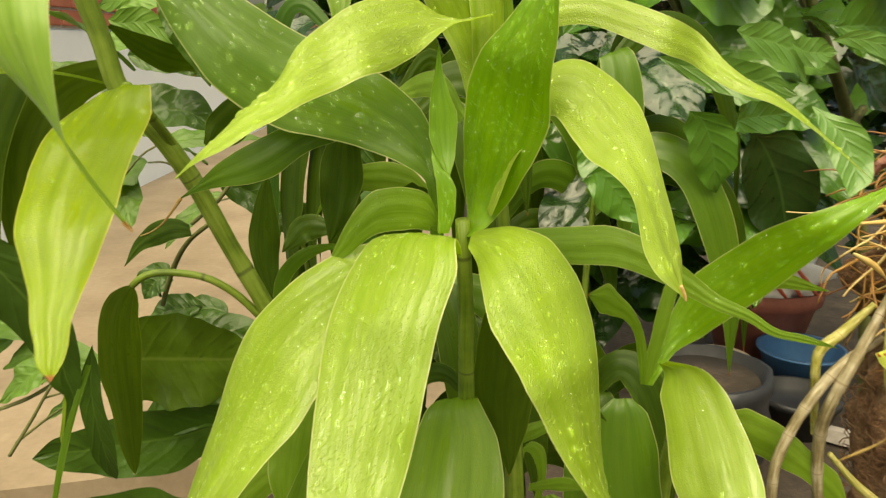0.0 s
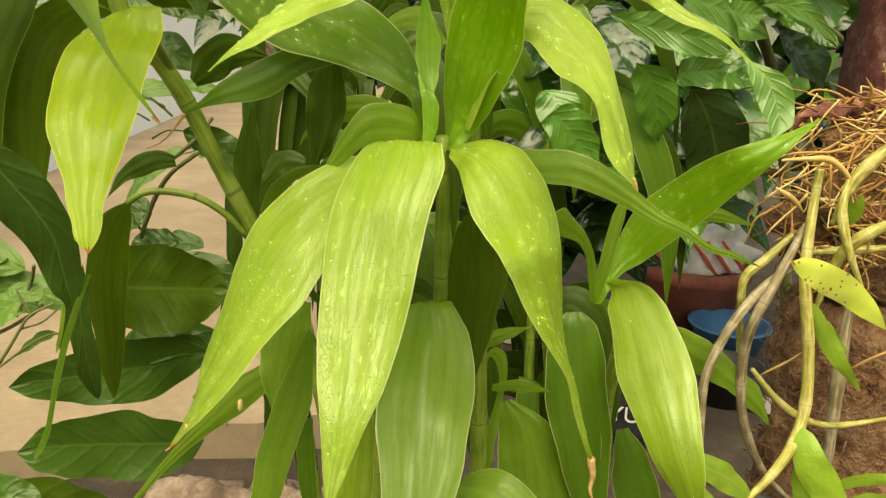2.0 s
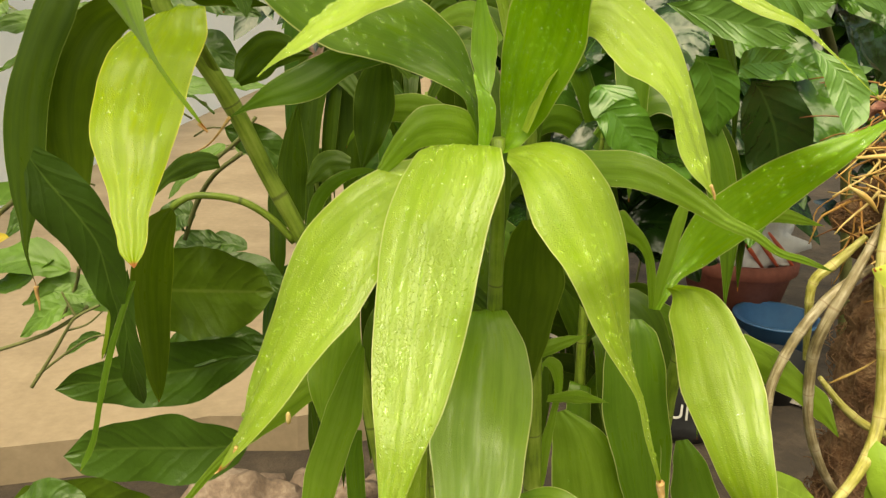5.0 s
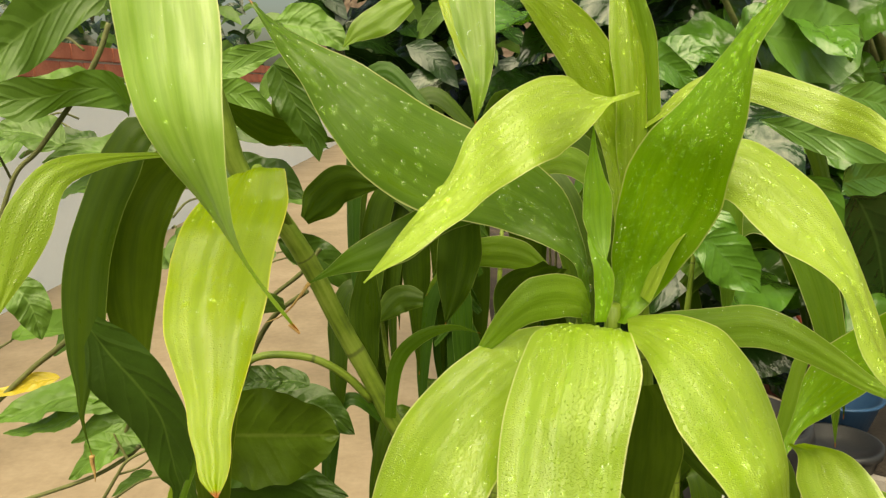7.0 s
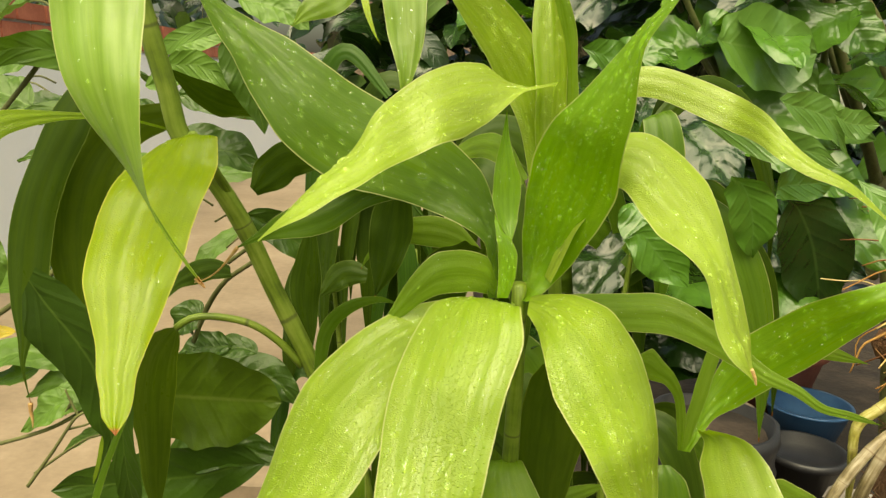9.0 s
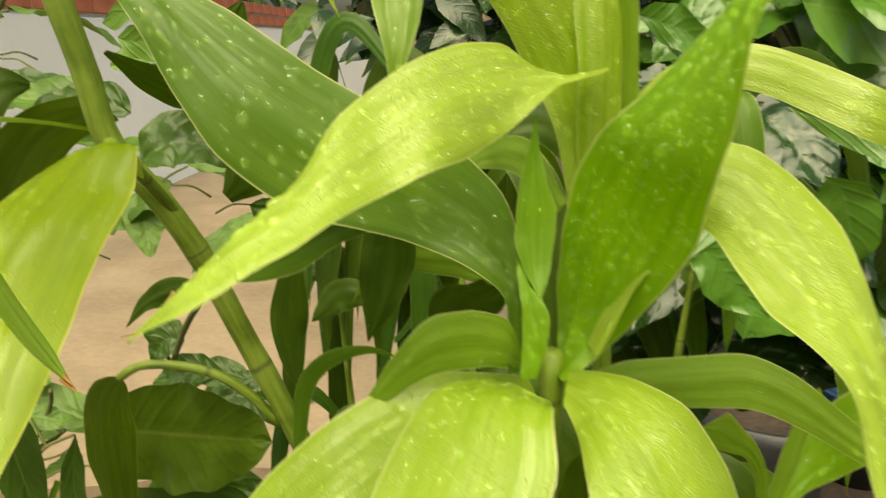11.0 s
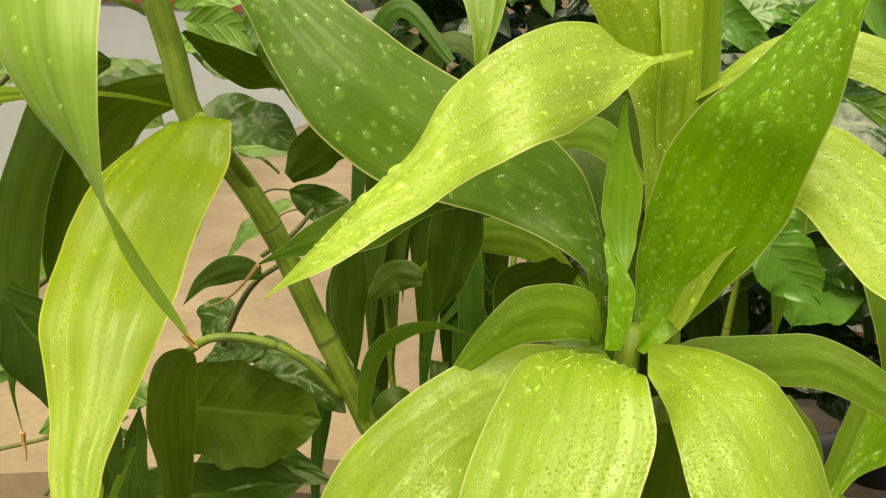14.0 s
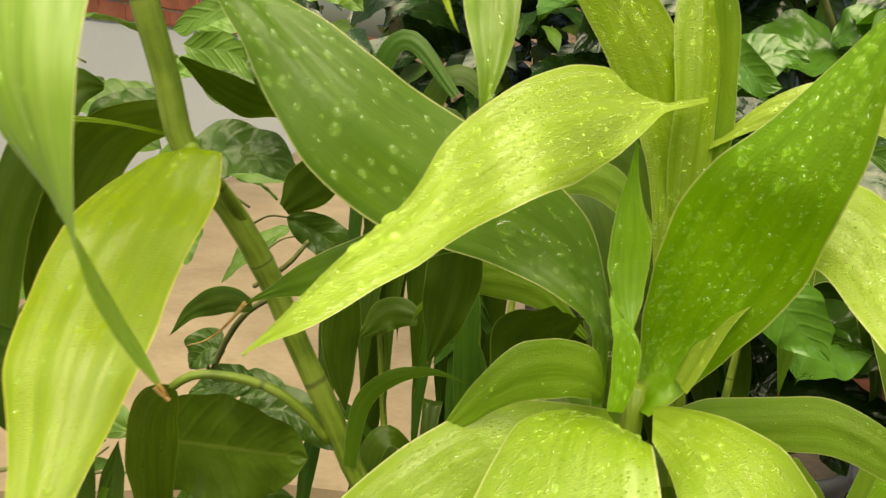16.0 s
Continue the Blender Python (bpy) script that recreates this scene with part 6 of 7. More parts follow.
stem(vine, [(-0.2459, 0.4600, 0.7213), (-0.2536, 0.4700, 0.7061), (-0.2681, 0.4750, 0.6796)], [0.0012, 0.0010], twig, 3, 48, "stem")
stem(vine, [(-0.1724, 0.4500, 0.7443), (-0.1607, 0.4400, 0.7692), (-0.1465, 0.4300, 0.7892), (-0.1265, 0.4200, 0.8050)], [0.0016, 0.0014], twig, 4, 64, "stem")
stem(vine, [(-0.1534, 0.4600, 0.7929), (-0.1339, 0.4500, 0.8089), (-0.1235, 0.4500, 0.8221)], [0.0014, 0.0012], twig, 3, 48, "stem")
stem(vine, [(-0.2881, 0.4600, 0.6345), (-0.2698, 0.4600, 0.6606), (-0.2597, 0.4600, 0.6762), (-0.2519, 0.4600, 0.6864), (-0.2356, 0.4600, 0.6949)], [0.0013, 0.0009], twig, 0, 30, "twig", seg=8)
stem(vine, [(-0.2519, 0.4600, 0.6864), (-0.2569, 0.4600, 0.6983), (-0.2591, 0.4600, 0.7043)], [0.0009, 0.0006], twig, 0, 30, "twig", seg=8)
stem(vine, [(-0.2607, 0.4620, 0.6754), (-0.2461, 0.4620, 0.6804), (-0.2348, 0.4620, 0.6898)], [0.0008, 0.0006], twig, 0, 30, "twig", seg=8)
stem(vine, [(-0.2886, 0.4700, 0.6384), (-0.2635, 0.4700, 0.6576), (-0.2473, 0.4700, 0.6674), (-0.2288, 0.4700, 0.6704)], [0.0010, 0.0007], twig, 0, 30, "twig", seg=8)

# shrub: limbs that carry puckered leaves in all directions
rng = random.Random(11)
stem(bush, [(0.43, 0.68, -0.1), (0.42, 0.68, 0.4), (0.36, 0.66, 0.78), (0.26, 0.63, 1.0), (0.2, 0.6, 1.25)], [0.008, 0.007, 0.005, 0.003], twig, 12, 60)
limbs = []
for k in range(15):
    b = Vector((0.36, 0.67, rng.uniform(0.74, 0.9)))
    e = Vector((rng.uniform(0.03, 0.33), rng.uniform(0.54, 0.82), rng.uniform(0.82, 1.25)))
    mid = b.lerp(e, 0.5) + Vector((rng.uniform(-0.05, 0.05), rng.uniform(-0.04, 0.04), -0.02))
    limbs.append((b, mid, e))
    stem(bush, [b, mid, e], [0.0045, 0.003, 0.0018], twig, 5, 20, "branch", seg=8)


def puckered(plant, material, at, way, length, width, seed):
    r = random.Random(seed)
    sag = Vector((0, 0, -length * r.uniform(0.1, 0.4)))
    pts = [at, at + way * (length * 0.35), at + way * (length * 0.7) + sag * 0.35, at + way * length + sag]
    up = Vector((r.uniform(-0.5, 0.3), -0.75 + r.uniform(-0.3, 0.4), 0.75))
    return broad(plant, material, pts, width, up, 28, 10, r.uniform(-0.14, 0.05), 0.06, 0.05)


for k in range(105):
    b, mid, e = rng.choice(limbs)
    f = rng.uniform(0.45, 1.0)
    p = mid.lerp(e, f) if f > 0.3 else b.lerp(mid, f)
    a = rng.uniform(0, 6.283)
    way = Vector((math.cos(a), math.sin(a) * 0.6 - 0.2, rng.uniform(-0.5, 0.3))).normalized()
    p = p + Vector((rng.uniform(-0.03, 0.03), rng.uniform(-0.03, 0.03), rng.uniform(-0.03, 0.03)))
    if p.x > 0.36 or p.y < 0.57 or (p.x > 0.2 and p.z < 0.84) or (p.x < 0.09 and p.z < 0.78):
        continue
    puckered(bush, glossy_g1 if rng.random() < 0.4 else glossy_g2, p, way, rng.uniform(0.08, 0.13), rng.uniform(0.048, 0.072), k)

# inner shrub leaves, mostly in the green darkened for shade
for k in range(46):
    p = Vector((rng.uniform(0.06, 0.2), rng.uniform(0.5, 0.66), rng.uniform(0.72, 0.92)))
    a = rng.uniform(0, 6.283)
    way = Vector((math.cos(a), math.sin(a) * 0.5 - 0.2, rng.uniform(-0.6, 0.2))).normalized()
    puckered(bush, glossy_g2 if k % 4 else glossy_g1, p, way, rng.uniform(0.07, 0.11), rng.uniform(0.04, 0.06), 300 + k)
# crowded blades of older canes behind the rosette, shade put into their dark green
old = thing("dracaena_plant", (0.03, 0.46, -0.09), "crowded older dracaena canes, blades coloured dark as in shade", "plant", "dracaenas")
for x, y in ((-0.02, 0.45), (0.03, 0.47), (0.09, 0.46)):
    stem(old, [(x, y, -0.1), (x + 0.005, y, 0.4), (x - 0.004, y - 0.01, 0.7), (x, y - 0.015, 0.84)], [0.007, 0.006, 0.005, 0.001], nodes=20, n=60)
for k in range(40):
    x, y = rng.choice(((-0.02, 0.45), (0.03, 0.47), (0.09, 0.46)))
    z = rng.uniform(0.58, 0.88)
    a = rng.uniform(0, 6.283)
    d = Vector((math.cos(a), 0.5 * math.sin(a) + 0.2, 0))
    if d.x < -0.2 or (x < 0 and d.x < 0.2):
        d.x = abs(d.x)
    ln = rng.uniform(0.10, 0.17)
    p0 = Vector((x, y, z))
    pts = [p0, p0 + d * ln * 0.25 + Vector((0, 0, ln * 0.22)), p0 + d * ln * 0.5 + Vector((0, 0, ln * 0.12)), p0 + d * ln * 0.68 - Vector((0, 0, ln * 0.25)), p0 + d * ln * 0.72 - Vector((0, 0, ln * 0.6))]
    blade(old, leaf_dark_shade if k % 3 else leaf_middark, pts, rng.uniform(0.016, 0.028), (0.1, -0.8, 0.5), peak=0.45, base=0.4)

# far shrubbery behind the planting, its shade put into the near-black leaf colour
def foliage(name, label, region, number, size, seed, materials):
    r = random.Random(seed)
    ob = thing(name, (sum(region[0]) / 2, sum(region[1]) / 2, -0.09), label, "shrub")
    for stem_k in range(4):
        x, y = max(r.uniform(*region[0]), min(0.3, region[0][1])), max(r.uniform(*region[1]), 2.6)
        ym = sum(region[1]) / 2
        stem(ob, [(x, y, -0.1), (x + r.uniform(-0.05, 0.05), y * 0.7 + ym * 0.3, 0.5), (x + r.uniform(-0.12, 0.12), ym, 1.0), (x + r.uniform(-0.2, 0.2), ym, region[2][1] * 0.95)], [0.005, 0.004, 0.002], twig, 10, 30, "stem", seg=8)
    for m, share in materials:
        bm = bmesh.new()
        for k in range(int(number * share)):
            while True:
                f = [r.uniform(-1, 1) for _ in range(3)]
                p = Vector([(lo + hi) / 2 + (hi - lo) / 2 * q for (lo, hi), q in zip(region, f)])
                if sum(abs(q) ** 3.5 for q in f) < 1.15 + 0.9 * noise.noise(p * 3.5):
                    break
            a = r.uniform(0, 6.283)
            way = Vector((math.cos(a), math.sin(a), r.uniform(-0.7, 0.3))).normalized()
            ln = size * r.uniform(0.6, 1.3)
            sag = Vector((0, 0, -ln * 0.3))
            sheet(bm, spline([p, p + way * ln * 0.5, p + way * ln + sag], 7), (r.uniform(-0.4, 0.4), -0.7, 0.7), ln * 0.5, oval, 0, -0.08, 0, ln * 0.03, 4, k)
        part("foliage", bm, m, ob, kind="stuff")
    return ob


# hanging blades of canes crowding under the leaning one, coloured dark for shade
under = thing("dracaena_plant", (-0.06, 0.5, -0.09), "low dracaena canes, hanging blades coloured dark as in shade", "plant", "dracaenas")
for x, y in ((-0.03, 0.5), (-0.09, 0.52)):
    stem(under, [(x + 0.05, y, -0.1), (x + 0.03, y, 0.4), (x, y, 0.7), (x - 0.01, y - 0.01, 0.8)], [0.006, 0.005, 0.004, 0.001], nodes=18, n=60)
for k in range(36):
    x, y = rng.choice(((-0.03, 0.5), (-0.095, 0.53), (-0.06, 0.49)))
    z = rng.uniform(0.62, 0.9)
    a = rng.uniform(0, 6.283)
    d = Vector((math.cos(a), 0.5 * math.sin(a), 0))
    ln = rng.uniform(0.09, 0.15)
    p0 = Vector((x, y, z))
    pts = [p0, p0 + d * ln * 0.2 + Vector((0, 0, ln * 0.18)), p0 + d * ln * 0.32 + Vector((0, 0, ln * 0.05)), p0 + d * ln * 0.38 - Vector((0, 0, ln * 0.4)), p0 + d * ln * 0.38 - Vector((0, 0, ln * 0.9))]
    blade(under, leaf_dark_shade if k % 4 else leaf_darkg, pts, rng.uniform(0.012, 0.022), (d.x * 0.5, -0.8, 0.4), peak=0.45, base=0.35)
for k in range(30):
    p = Vector((rng.uniform(-0.42, -0.2), rng.uniform(0.52, 0.8), rng.uniform(0.72, 1.08)))
    a = rng.uniform(0, 6.283)
    way = Vector((math.cos(a), 0.4 * math.sin(a), rng.uniform(-0.5, 0.2))).normalized()
    puckered(vine, broad_mid if k % 3 else broad_dark, p, way, rng.uniform(0.05, 0.09), rng.uniform(0.022, 0.036), 900 + k)
    stem(vine, [p, p - way * 0.015 - Vector((0, 0, 0.006)), p - way * 0.03 - Vector((0, 0, 0.02))], [0.0008, 0.001], twig, 0, 6, "petiole", seg=6)

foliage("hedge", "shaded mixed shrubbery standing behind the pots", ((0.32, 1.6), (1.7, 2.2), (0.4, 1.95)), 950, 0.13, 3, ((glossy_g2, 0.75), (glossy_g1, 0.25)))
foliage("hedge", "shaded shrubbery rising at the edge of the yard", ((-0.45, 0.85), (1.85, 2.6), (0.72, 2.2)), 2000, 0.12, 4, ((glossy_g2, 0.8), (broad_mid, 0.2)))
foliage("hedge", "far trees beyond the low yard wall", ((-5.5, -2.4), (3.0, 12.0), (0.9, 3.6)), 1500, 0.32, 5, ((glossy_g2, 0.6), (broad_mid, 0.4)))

# ---- orchid on its coir log ----
log = thing("coir_log", (0.335, 0.455, -0.09), "upright brown coir log carrying an orchid", "plant support")
bm = bmesh.new()
lathe(bm, [(0.001, 0), (0.058, 0)] + [(0.058 + 0.002 * math.sin(k * 0.4), 0.01 + 0.0065 * k) for k in range(1, 120)] + [(0.05, 0.795), (0.001, 0.8)], (0.335, 0.455, -0.09), 110)
for v in bm.verts:
    d = noise.fractal(v.co * 38, 1.0, 2.0, 4) + 0.7 * noise.turbulence(v.co * 130, 3, True)
    v.co += Vector((v.co.x - 0.335, v.co.y - 0.455, 0)) * 0.12 * (d - 0.4)
part("core", bm, coir, log)
bm = bmesh.new()
for k in range(900):
    a, z = rng.uniform(0, 6.283), rng.uniform(0.45, 0.7)
    c = Vector((0.335 + 0.061 * math.cos(a), 0.455 + 0.061 * math.sin(a), z))
    t1 = Vector((-math.sin(a) * rng.uniform(-1, 1), math.cos(a) * rng.uniform(-1, 1), rng.uniform(-1, 1))).normalized() * rng.uniform(0.006, 0.02)
    o = Vector((math.cos(a), math.sin(a), 0)) * 0.004
    tube(bm, [c, c + t1 * 0.5 + o, c + t1 - o * 0.3], [0.0005, 0.0003], 4, 4, closed=False)
part("coir_fluff", bm, coir, log, kind="stuff")
orchid = thing("orchid_plant", (0.27, 0.4, 0.66), "orchid with jointed yellow-green canes and spotted leaves on a coir log", "orchid")
stem(orchid, [(0.2172, 0.3520, 0.8145), (0.2157, 0.3500, 0.7997), (0.2130, 0.3450, 0.7823), (0.2091, 0.3350, 0.7570), (0.2140, 0.3300, 0.7234), (0.2154, 0.3250, 0.6922), (0.2071, 0.3150, 0.6736), (0.1891, 0.3000, 0.6622), (0.1682, 0.2900, 0.6503), (0.1481, 0.2800, 0.6484)], [0.0035, 0.0030], cane_mat, 8, 128, "cane")
stem(orchid, [(0.2138, 0.3500, 0.7842), (0.1990, 0.3450, 0.7537), (0.1899, 0.3450, 0.7307), (0.1891, 0.3500, 0.7083), (0.1948, 0.3550, 0.6739), (0.2066, 0.3600, 0.6447), (0.2239, 0.3650, 0.6179), (0.2489, 0.3700, 0.5937)], [0.0033, 0.0028], cane_dry, 7, 112, "cane")
stem(orchid, [(0.2129, 0.3500, 0.7620), (0.1934, 0.3480, 0.7478), (0.1775, 0.3450, 0.7274), (0.1670, 0.3430, 0.7045), (0.1645, 0.3420, 0.6841), (0.1683, 0.3400, 0.6416)], [0.0030, 0.0026], cane_dry, 7, 112, "cane")
stem(orchid, [(0.2125, 0.3600, 0.7754), (0.1987, 0.3600, 0.7606), (0.1880, 0.3600, 0.7489), (0.1893, 0.3600, 0.7251), (0.1932, 0.3650, 0.7020)], [0.0028, 0.0024], cane_mat, 6, 96, "cane")
stem(orchid, [(0.2265, 0.3400, 0.8108), (0.2232, 0.3350, 0.7939), (0.2279, 0.3300, 0.7741), (0.2402, 0.3300, 0.7509)], [0.0026, 0.0022], cane_mat, 5, 80, "cane")
stem(orchid, [(0.2607, 0.3300, 0.7926), (0.2468, 0.3350, 0.7867), (0.2336, 0.3400, 0.7745), (0.2287, 0.3450, 0.7572), (0.2273, 0.3500, 0.7358)], [0.0035, 0.0030], cane_mat, 5, 80, "cane")
stem(orchid, [(0.2241, 0.3600, 0.7651), (0.2469, 0.3600, 0.7667), (0.2796, 0.3600, 0.7690)], [0.0028, 0.0024], cane_mat, 4, 64, "cane")
stem(orchid, [(0.2740, 0.3900, 0.7364), (0.2707, 0.3850, 0.7012), (0.2693, 0.3800, 0.6649), (0.2713, 0.3800, 0.6247), (0.2738, 0.3800, 0.5691)], [0.0042, 0.0036], cane_dry, 5, 80, "cane")
stem(orchid, [(0.2009, 0.3600, 0.6933), (0.2196, 0.3600, 0.6731), (0.2395, 0.3600, 0.6598), (0.2682, 0.3700, 0.6504), (0.3109, 0.3700, 0.6572)], [0.0024, 0.0020], cane_mat, 6, 96, "cane")
stem(orchid, [(0.2519, 0.3400, 0.8344), (0.2369, 0.3400, 0.8197), (0.2277, 0.3400, 0.8049), (0.2250, 0.3450, 0.7856)], [0.0035, 0.0030], cane_mat, 4, 64, "cane")
stem(orchid, [(0.1912, 0.3450, 0.8196), (0.2045, 0.3420, 0.8212), (0.2155, 0.3400, 0.8208), (0.2262, 0.3400, 0.8122), (0.2366, 0.3450, 0.7980)], [0.0018, 0.0015], root_mat, 3, 48, "aerial_root")
stem(orchid, [(0.1932, 0.3500, 0.8039), (0.2046, 0.3520, 0.7976), (0.2139, 0.3550, 0.7893)], [0.0018, 0.0015], root_mat, 2, 32, "aerial_root")
stem(orchid, [(0.2066, 0.3600, 0.6897), (0.2165, 0.3500, 0.7031), (0.2223, 0.3450, 0.7122)], [0.0008, 0.0007], root_mat, 0, 16, "aerial_root")
stem(orchid, [(0.2680, 0.3700, 0.6888), (0.2738, 0.3600, 0.7005), (0.2852, 0.3500, 0.7137)], [0.0008, 0.0007], root_mat, 0, 16, "aerial_root")
stem(orchid, [(0.2529, 0.3800, 0.8452), (0.2496, 0.3700, 0.8549), (0.2419, 0.3650, 0.8623)], [0.0013, 0.0011], root_mat, 0, 16, "aerial_root")
broad(orchid, orchid_spotted, [(0.1637, 0.2720, 0.7861), (0.1703, 0.2700, 0.7837), (0.1832, 0.2680, 0.7774), (0.1968, 0.2660, 0.7682), (0.2090, 0.2650, 0.7569)], 0.0141, (-0.22, -0.97, -0.12), 16, 8, 0.05, 0.0, 0.0)
broad(orchid, orchid_green, [(0.2152, 0.3350, 0.7443), (0.2207, 0.3300, 0.7300), (0.2304, 0.3250, 0.7140), (0.2436, 0.3220, 0.6977)], 0.0101, (-0.50, -0.86, -0.14), 16, 8, 0.05, 0.0, 0.0)
broad(orchid, orchid_green, [(0.2078, 0.3120, 0.6821), (0.2111, 0.3050, 0.6657), (0.2210, 0.3000, 0.6480), (0.2317, 0.2970, 0.6324), (0.2394, 0.2950, 0.6194)], 0.0190, (-0.40, -0.91, -0.03), 16, 8, 0.05, 0.0, 0.0)
broad(orchid, orchid_green, [(0.1739, 0.2920, 0.6546), (0.1560, 0.2850, 0.6692), (0.1367, 0.2800, 0.6807), (0.1197, 0.2780, 0.6873)], 0.0148, (0.39, -0.80, 0.46), 16, 8, 0.05, 0.0, 0.0)
broad(orchid, orchid_green, [(0.1509, 0.2800, 0.6516), (0.1393, 0.2770, 0.6626), (0.1272, 0.2750, 0.6745), (0.1160, 0.2740, 0.6836)], 0.0144, (0.31, -0.93, 0.21), 16, 8, 0.05, 0.0, 0.0)
broad(orchid, orchid_green, [(0.1512, 0.2800, 0.6490), (0.1316, 0.2720, 0.6529), (0.1156, 0.2660, 0.6523), (0.1012, 0.2620, 0.6466)], 0.0099, (0.02, -0.59, 0.81), 16, 8, 0.05, 0.0, 0.0)
broad(orchid, orchid_green, [(0.1598, 0.2830, 0.6468), (0.1587, 0.2800, 0.6355), (0.1590, 0.2780, 0.6130)], 0.0128, (-0.59, -0.80, 0.13), 16, 8, 0.05, 0.0, 0.0)
broad(orchid, orchid_green, [(0.2099, 0.3100, 0.6645), (0.2126, 0.3080, 0.6430), (0.2180, 0.3060, 0.6299), (0.2249, 0.3050, 0.6160)], 0.0119, (-0.57, -0.81, -0.17), 16, 8, 0.05, 0.0, 0.0)
broad(orchid, orchid_green, [(0.2724, 0.3700, 0.6051), (0.2799, 0.3600, 0.6171), (0.2942, 0.3500, 0.6240), (0.3167, 0.3450, 0.6213)], 0.0088, (-0.38, -0.93, -0.02), 16, 8, 0.05, 0.0, 0.0)
broad(orchid, orchid_green, [(0.2770, 0.3700, 0.5848), (0.2867, 0.3600, 0.6019), (0.3081, 0.3500, 0.6102)], 0.0107, (-0.51, -0.86, -0.06), 16, 8, 0.05, 0.0, 0.0)
broad(orchid, orchid_green, [(0.2312, 0.3500, 0.7845), (0.2307, 0.3450, 0.7964), (0.2284, 0.3420, 0.8069)], 0.0073, (-0.38, -0.86, -0.35), 16, 8, 0.05, 0.0, 0.0)
broad(orchid, orchid_green, [(0.2375, 0.3500, 0.7845), (0.2375, 0.3450, 0.7934), (0.2369, 0.3420, 0.8031)], 0.0073, (-0.45, -0.82, -0.37), 16, 8, 0.05, 0.0, 0.0)
broad(orchid, orchid_green, [(0.2273, 0.3400, 0.7327), (0.2366, 0.3380, 0.7202), (0.2415, 0.3360, 0.7143)], 0.0033, (-0.52, -0.82, -0.22), 16, 8, 0.05, 0.0, 0.0)
bm = bmesh.new()
for k in range(760):
    c = Vector((0.245 + 0.165 * rng.random(), rng.uniform(0.36, 0.46), rng.uniform(0.755, 0.85)))
    way = Vector((rng.uniform(-1, 1), rng.uniform(-0.8, 0.4), rng.uniform(-0.5, 0.25))).normalized()
    pts = [c]
    for j in range(4):
        way = (way + Vector((rng.uniform(-0.6, 0.6), rng.uniform(-0.6, 0.6), rng.uniform(-0.5, 0.3)))).normalized()
        pts.append(pts[-1] + way * rng.uniform(0.006, 0.014))
    tube(bm, pts, [rng.uniform(0.0004, 0.0011), 0.0004], 10, 5)
part("root_tangle", bm, root_mat, orchid, "tangled orange-brown aerial roots", kind="stuff")
bm = bmesh.new()
lump(bm, (0.35, 0.45, 0.77), (0.085, 0.05, 0.06), 4, 4, 0.5, 2.5)
part("root_ball", bm, coir, orchid)
bark = thing("bark_strip", (0.33, 0.46, 0.84), "rough dark reddish strip of tree bark among orchid roots", "bark")
bm = bmesh.new()
tube(bm, [(0.243, 0.440, 0.827), (0.252, 0.435, 0.834), (0.277, 0.440, 0.839), (0.331, 0.460, 0.844)], [0.003, 0.006, 0.007, 0.009], 60, 14)
for v in bm.verts:
    v.co += Vector((0.3, 0.5, 1)) * 0.004 * noise.fractal(v.co * 90, 1.0, 2.0, 3)
part("slab", bm, bark_red, bark)

# ---- post, bricks ----
post = thing("post", (0.5, 0.76, -0.09), "weathered square post with faded red paint", "post")
bm = bmesh.new()
box(bm, 0.482, 0.502, 0.72, 0.80, -0.09, 2.3, 0.006)
part("painted_face", bm, post_red, post)
bm = bmesh.new()
box(bm, 0.5022, 0.574, 0.722, 0.802, -0.09, 2.3, 0.006)
part("grey_face", bm, post_grey, post)

# ---- clutter on the ground ----
bowl = thing("basin", (1.045, 2.10, -0.09), "small blue plastic basin standing on the earth", "basin")
bm = bmesh.new()
lathe(bm, [(0.001, 0.0), (0.075, 0.0), (0.115, 0.12), (0.124, 0.125), (0.124, 0.131), (0.112, 0.13), (0.07, 0.012), (0.001, 0.012)], (1.045, 2.10, -0.09))
part("shell", bm, blue_plastic, bowl)
bag = thing("grow_bag", (0.632, 1.72, -0.09), "black plastic grow bag with pale grey lettering", "planter")
bm = bmesh.new()
lathe(bm, [(0.001, 0.0), (0.13, 0.0), (0.148, 0.03)] + [(0.15 + 0.004 * math.sin(k * 2.1), 0.03 + 0.025 * k) for k in range(1, 8)] + [(0.152, 0.235), (0.14, 0.236), (0.135, 0.2), (0.001, 0.205)], (0.632, 1.72, -0.09), 56)
for v in bm.verts:
    v.co += Vector((v.co.x - 0.632, v.co.y - 1.72, 0)) * 0.06 * noise.noise(v.co * 22)
part("sack", bm, black_plastic, bag)
bm = bmesh.new()
lathe(bm, [(0.001, 0.0), (0.13, 0.0), (0.125, 0.012), (0.001, 0.02)], (0.632, 1.72, 0.112), 40)
part("potting_soil", bm, soil, bag)
dg = bpy.context.evaluated_depsgraph_get()
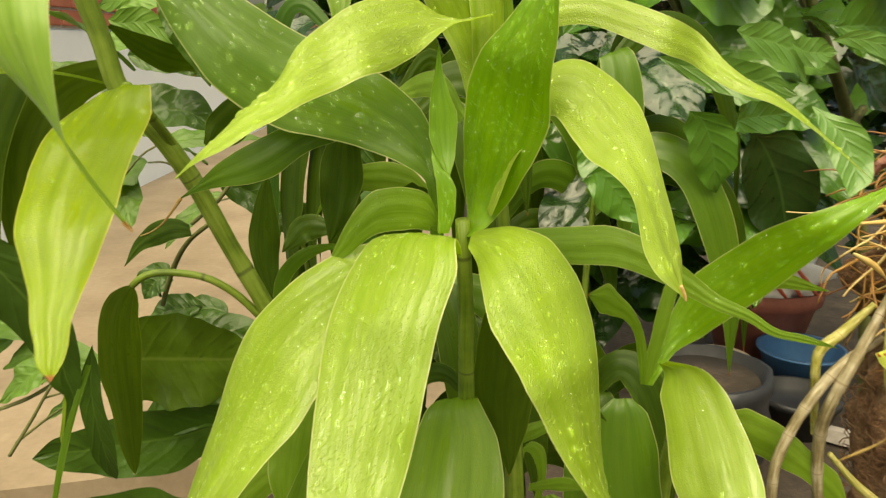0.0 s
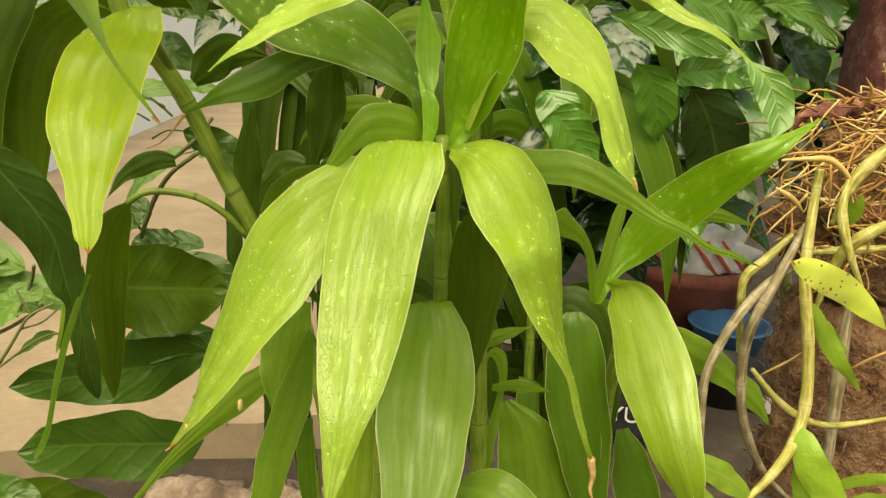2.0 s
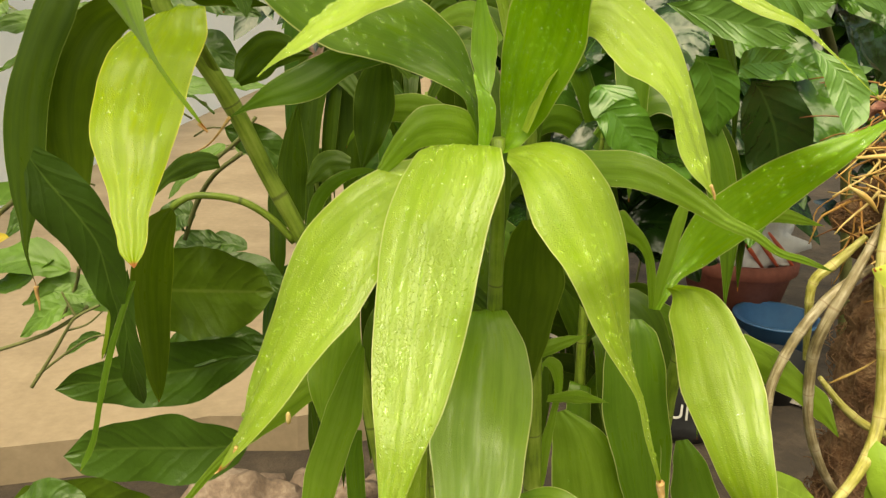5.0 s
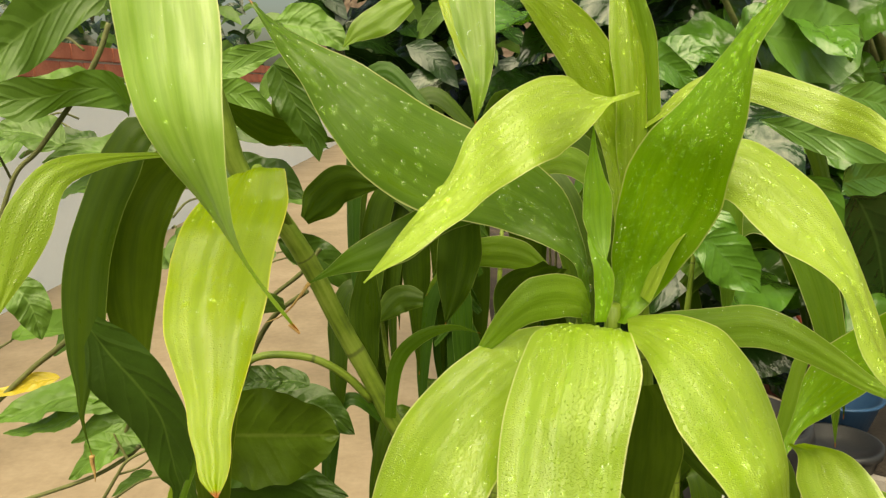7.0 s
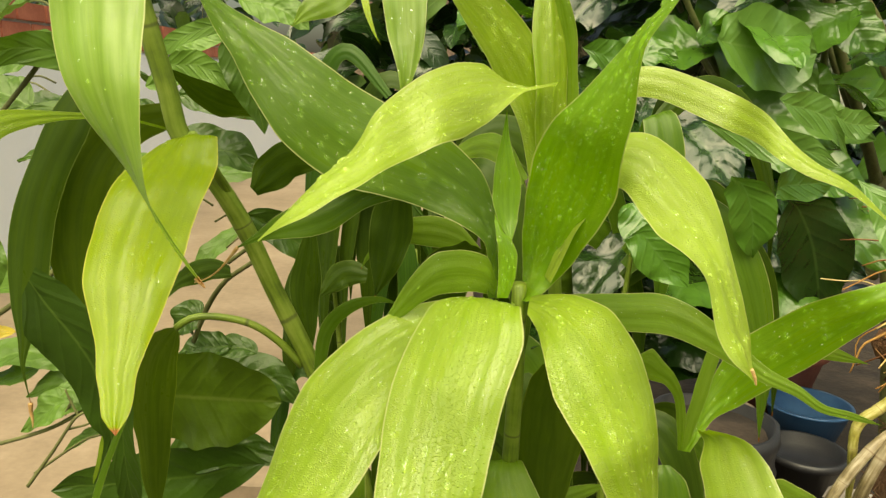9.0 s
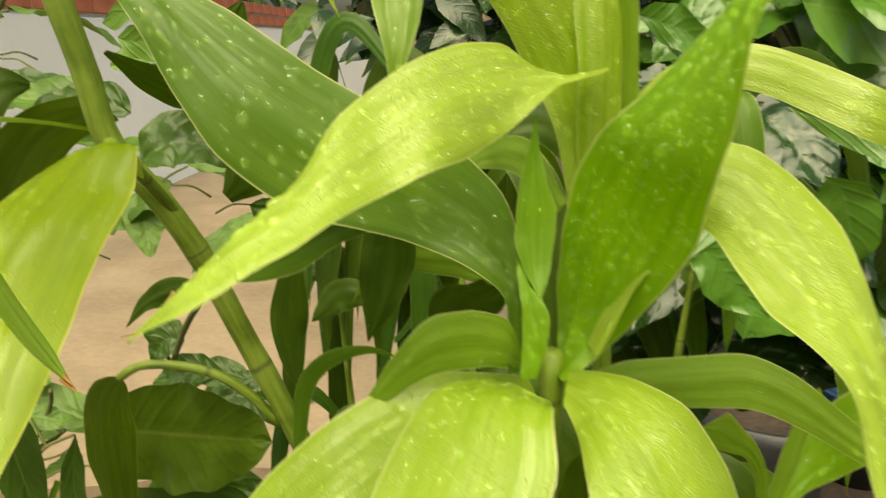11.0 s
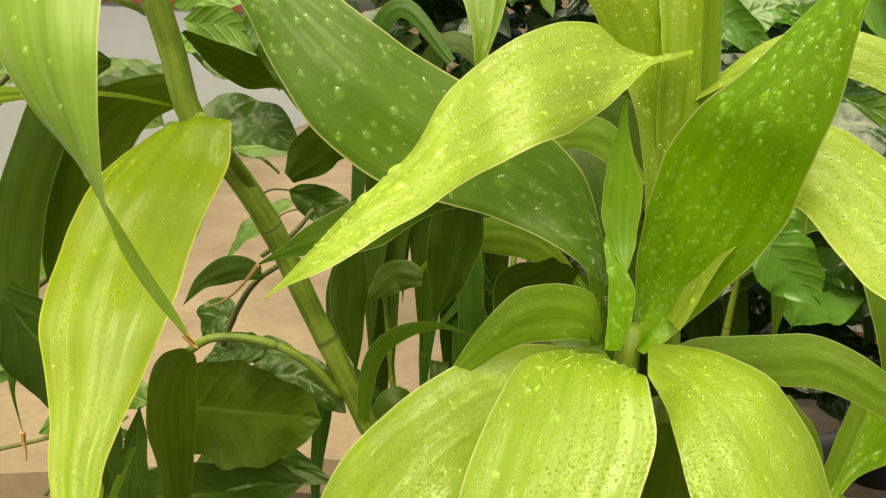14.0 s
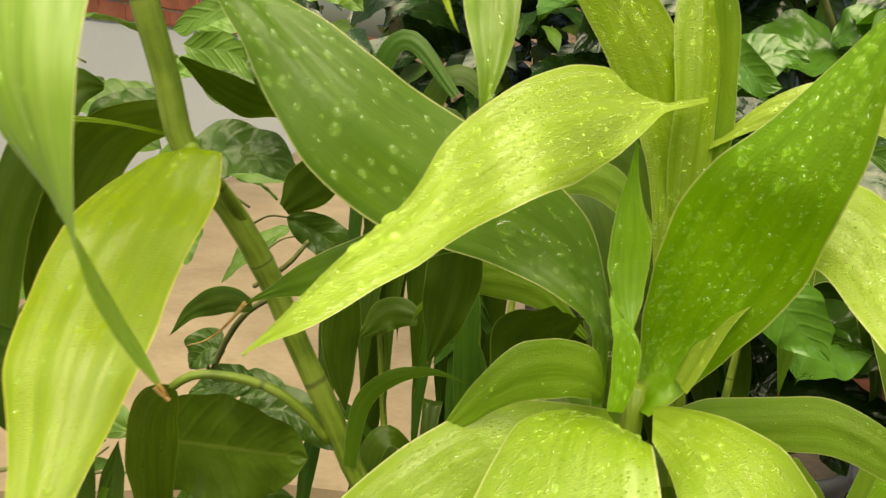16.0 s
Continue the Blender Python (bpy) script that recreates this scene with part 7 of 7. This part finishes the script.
for word, size, z, turn in (("YUN", 0.055, 0.02, -0.33),):
    fc = bpy.data.curves.new("letters", "FONT")
    fc.body, fc.size, fc.extrude, fc.align_x = word, size, 0.0008, "CENTER"
    tmp = bpy.data.objects.new("letters", fc)
    scene.collection.objects.link(tmp)
    dg.update()
    me = bpy.data.meshes.new_from_object(tmp.evaluated_get(dg))
    bpy.data.objects.remove(tmp)
    me.materials.clear()
    me.materials.append(grey_paint)
    ob = new("lettering", me)
    ob.parent = bag
    ob.matrix_basis = Matrix.Translation((0.158 * math.sin(turn), -0.158 * math.cos(turn), z + 0.06)) @ pose(0, 0, 0, 90, 0, math.degrees(turn))
    tagged(ob, "pale grey printed letters")
tub = thing("planter", (0.932, 1.86, -0.09), "dark grey plastic planter full of earth", "planter")
bm = bmesh.new()
lathe(bm, [(0.001, 0.0), (0.08, 0.0), (0.1, 0.082), (0.108, 0.082), (0.108, 0.102), (0.098, 0.102), (0.092, 0.072), (0.001, 0.072)], (0.932, 1.86, -0.09))
part("shell", bm, black_plastic, tub)
pot = thing("clay_pot", (1.02, 2.36, -0.09), "dark red clay pot among garden clutter", "pot")
bm = bmesh.new()
lathe(bm, [(0.001, 0.0), (0.12, 0.0), (0.17, 0.2), (0.185, 0.205), (0.188, 0.25), (0.17, 0.25), (0.16, 0.22), (0.001, 0.21)], (1.02, 2.36, -0.09))
part("shell", bm, clay, pot)
sack = thing("plastic_bag", (1.04, 2.35, 0.13), "crumpled white plastic bag with red print", "bag")
bm = bmesh.new()
lump(bm, (1.04, 2.33, 0.2), (0.13, 0.1, 0.11), 2, 4, 0.55, 1.6)
part("body", bm, white_plastic, sack)
bm = bmesh.new()
for k in range(3):
    tube(bm, [(0.95 + 0.05 * k, 2.225 + 0.006 * k, 0.26), (0.99 + 0.05 * k, 2.215, 0.21), (1.04 + 0.05 * k, 2.22, 0.15)], [0.004, 0.007, 0.004], 10, 8)
part("stripe", bm, red_print, sack)
stump = thing("wood_slice", (0.80, 2.09, -0.09), "round pale cut wood block on the earth", "wood block")
bm = bmesh.new()
lathe(bm, [(0.001, 0), (0.1, 0), (0.104, 0.05), (0.104, 0.1), (0.098, 0.105), (0.001, 0.106)], (0.80, 2.09, -0.09))
part("block", bm, pale_wood, stump)
rail = thing("batten", (0.72, 1.98, -0.09), "grey weathered timber batten lying on the earth", "timber")
bm = bmesh.new()
tube(bm, [(0.3, 2.3, -0.065), (0.72, 1.98, -0.065), (1.15, 1.66, -0.065)], [0.024, 0.024], 4, 4)
part("board", bm, grey_wood, rail, smooth=False)
hose = thing("hose", (0.3, 0.36, 0.55), "thin black garden hose tied across the coir log", "hose")
bm = bmesh.new()
tube(bm, [(0.2, 0.39, 0.60), (0.25, 0.375, 0.588), (0.31, 0.38, 0.58), (0.37, 0.39, 0.575), (0.46, 0.46, 0.56)], [0.0035, 0.0035], 30, 10)
part("pipe", bm, rubber, hose)
for k, (x, y, s) in enumerate(((-0.36, 1.27, 0.12), (-0.2, 1.3, 0.1), (-0.55, 1.2, 0.1), (-0.3, 1.1, 0.09), (-0.12, 1.15, 0.09), (-0.45, 1.05, 0.1), (-0.05, 1.4, 0.08))):
    rock = thing("rock", (x, y, -0.09), "rough brown-grey lump of stone in the bed", "rock", "rocks in the bed")
    bm = bmesh.new()
    lump(bm, (x, y, -0.09 + s * 0.3), (s, s * 0.8, s * 0.6), k + 1, 4, 0.5, 1.5)
    part("lump", bm, stone, rock)
for x, y, z in ((-0.0776, 0.2655, 0.7201), (-0.1731, 0.4170, 0.6016), (0.0635, 0.2890, 0.6519)):
    husk = thing("seed_husk", (x, y, z), "tiny dry orange seed husk lying on a leaf", "seed husk", "fallen husks")
    bm = bmesh.new()
    lump(bm, (x, y, z), (0.0012, 0.001, 0.003), 3, 2, 0.2)
    part("shell", bm, root_mat, husk)
petal = thing("petal", (-0.437, 1.887, 0.0), "fallen pink petal on the concrete", "petal")
bm = bmesh.new()
sheet(bm, spline([(-0.455, 1.88, 0.002), (-0.437, 1.887, 0.012), (-0.42, 1.89, 0.004)], 8), (0, -0.5, 1), 0.03, oval, 0, -0.3, 0, 0.002, 6, 1)
part("blade", bm, petal_mat, petal)

# ---- brick coping along the wall ----
bm = bmesh.new()
box(bm, -0.1, 0.1, -0.118, 0.118, 0, 0.078, 0.004)
first = part("brick", bm, red_brick, wall, smooth=False)
first.location = (wall_x - 0.09, 1.0, 0.982)
shared = first.data
for row in range(2):
    for k in range(48):
        if row == 0 and k == 0:
            continue
        b = new("brick", shared)
        b.parent = wall
        b.location = (wall_x - 0.09 + rng.uniform(-0.004, 0.004), 1.0 + 0.248 * k + 0.124 * row, 0.982 + 0.09 * row)
bm = bmesh.new()
box(bm, wall_x - 0.18, wall_x - 0.0, 0.9, 12.9, 0.9705, 1.14)
part("mortar_bed", bm, mortar, wall, smooth=False)
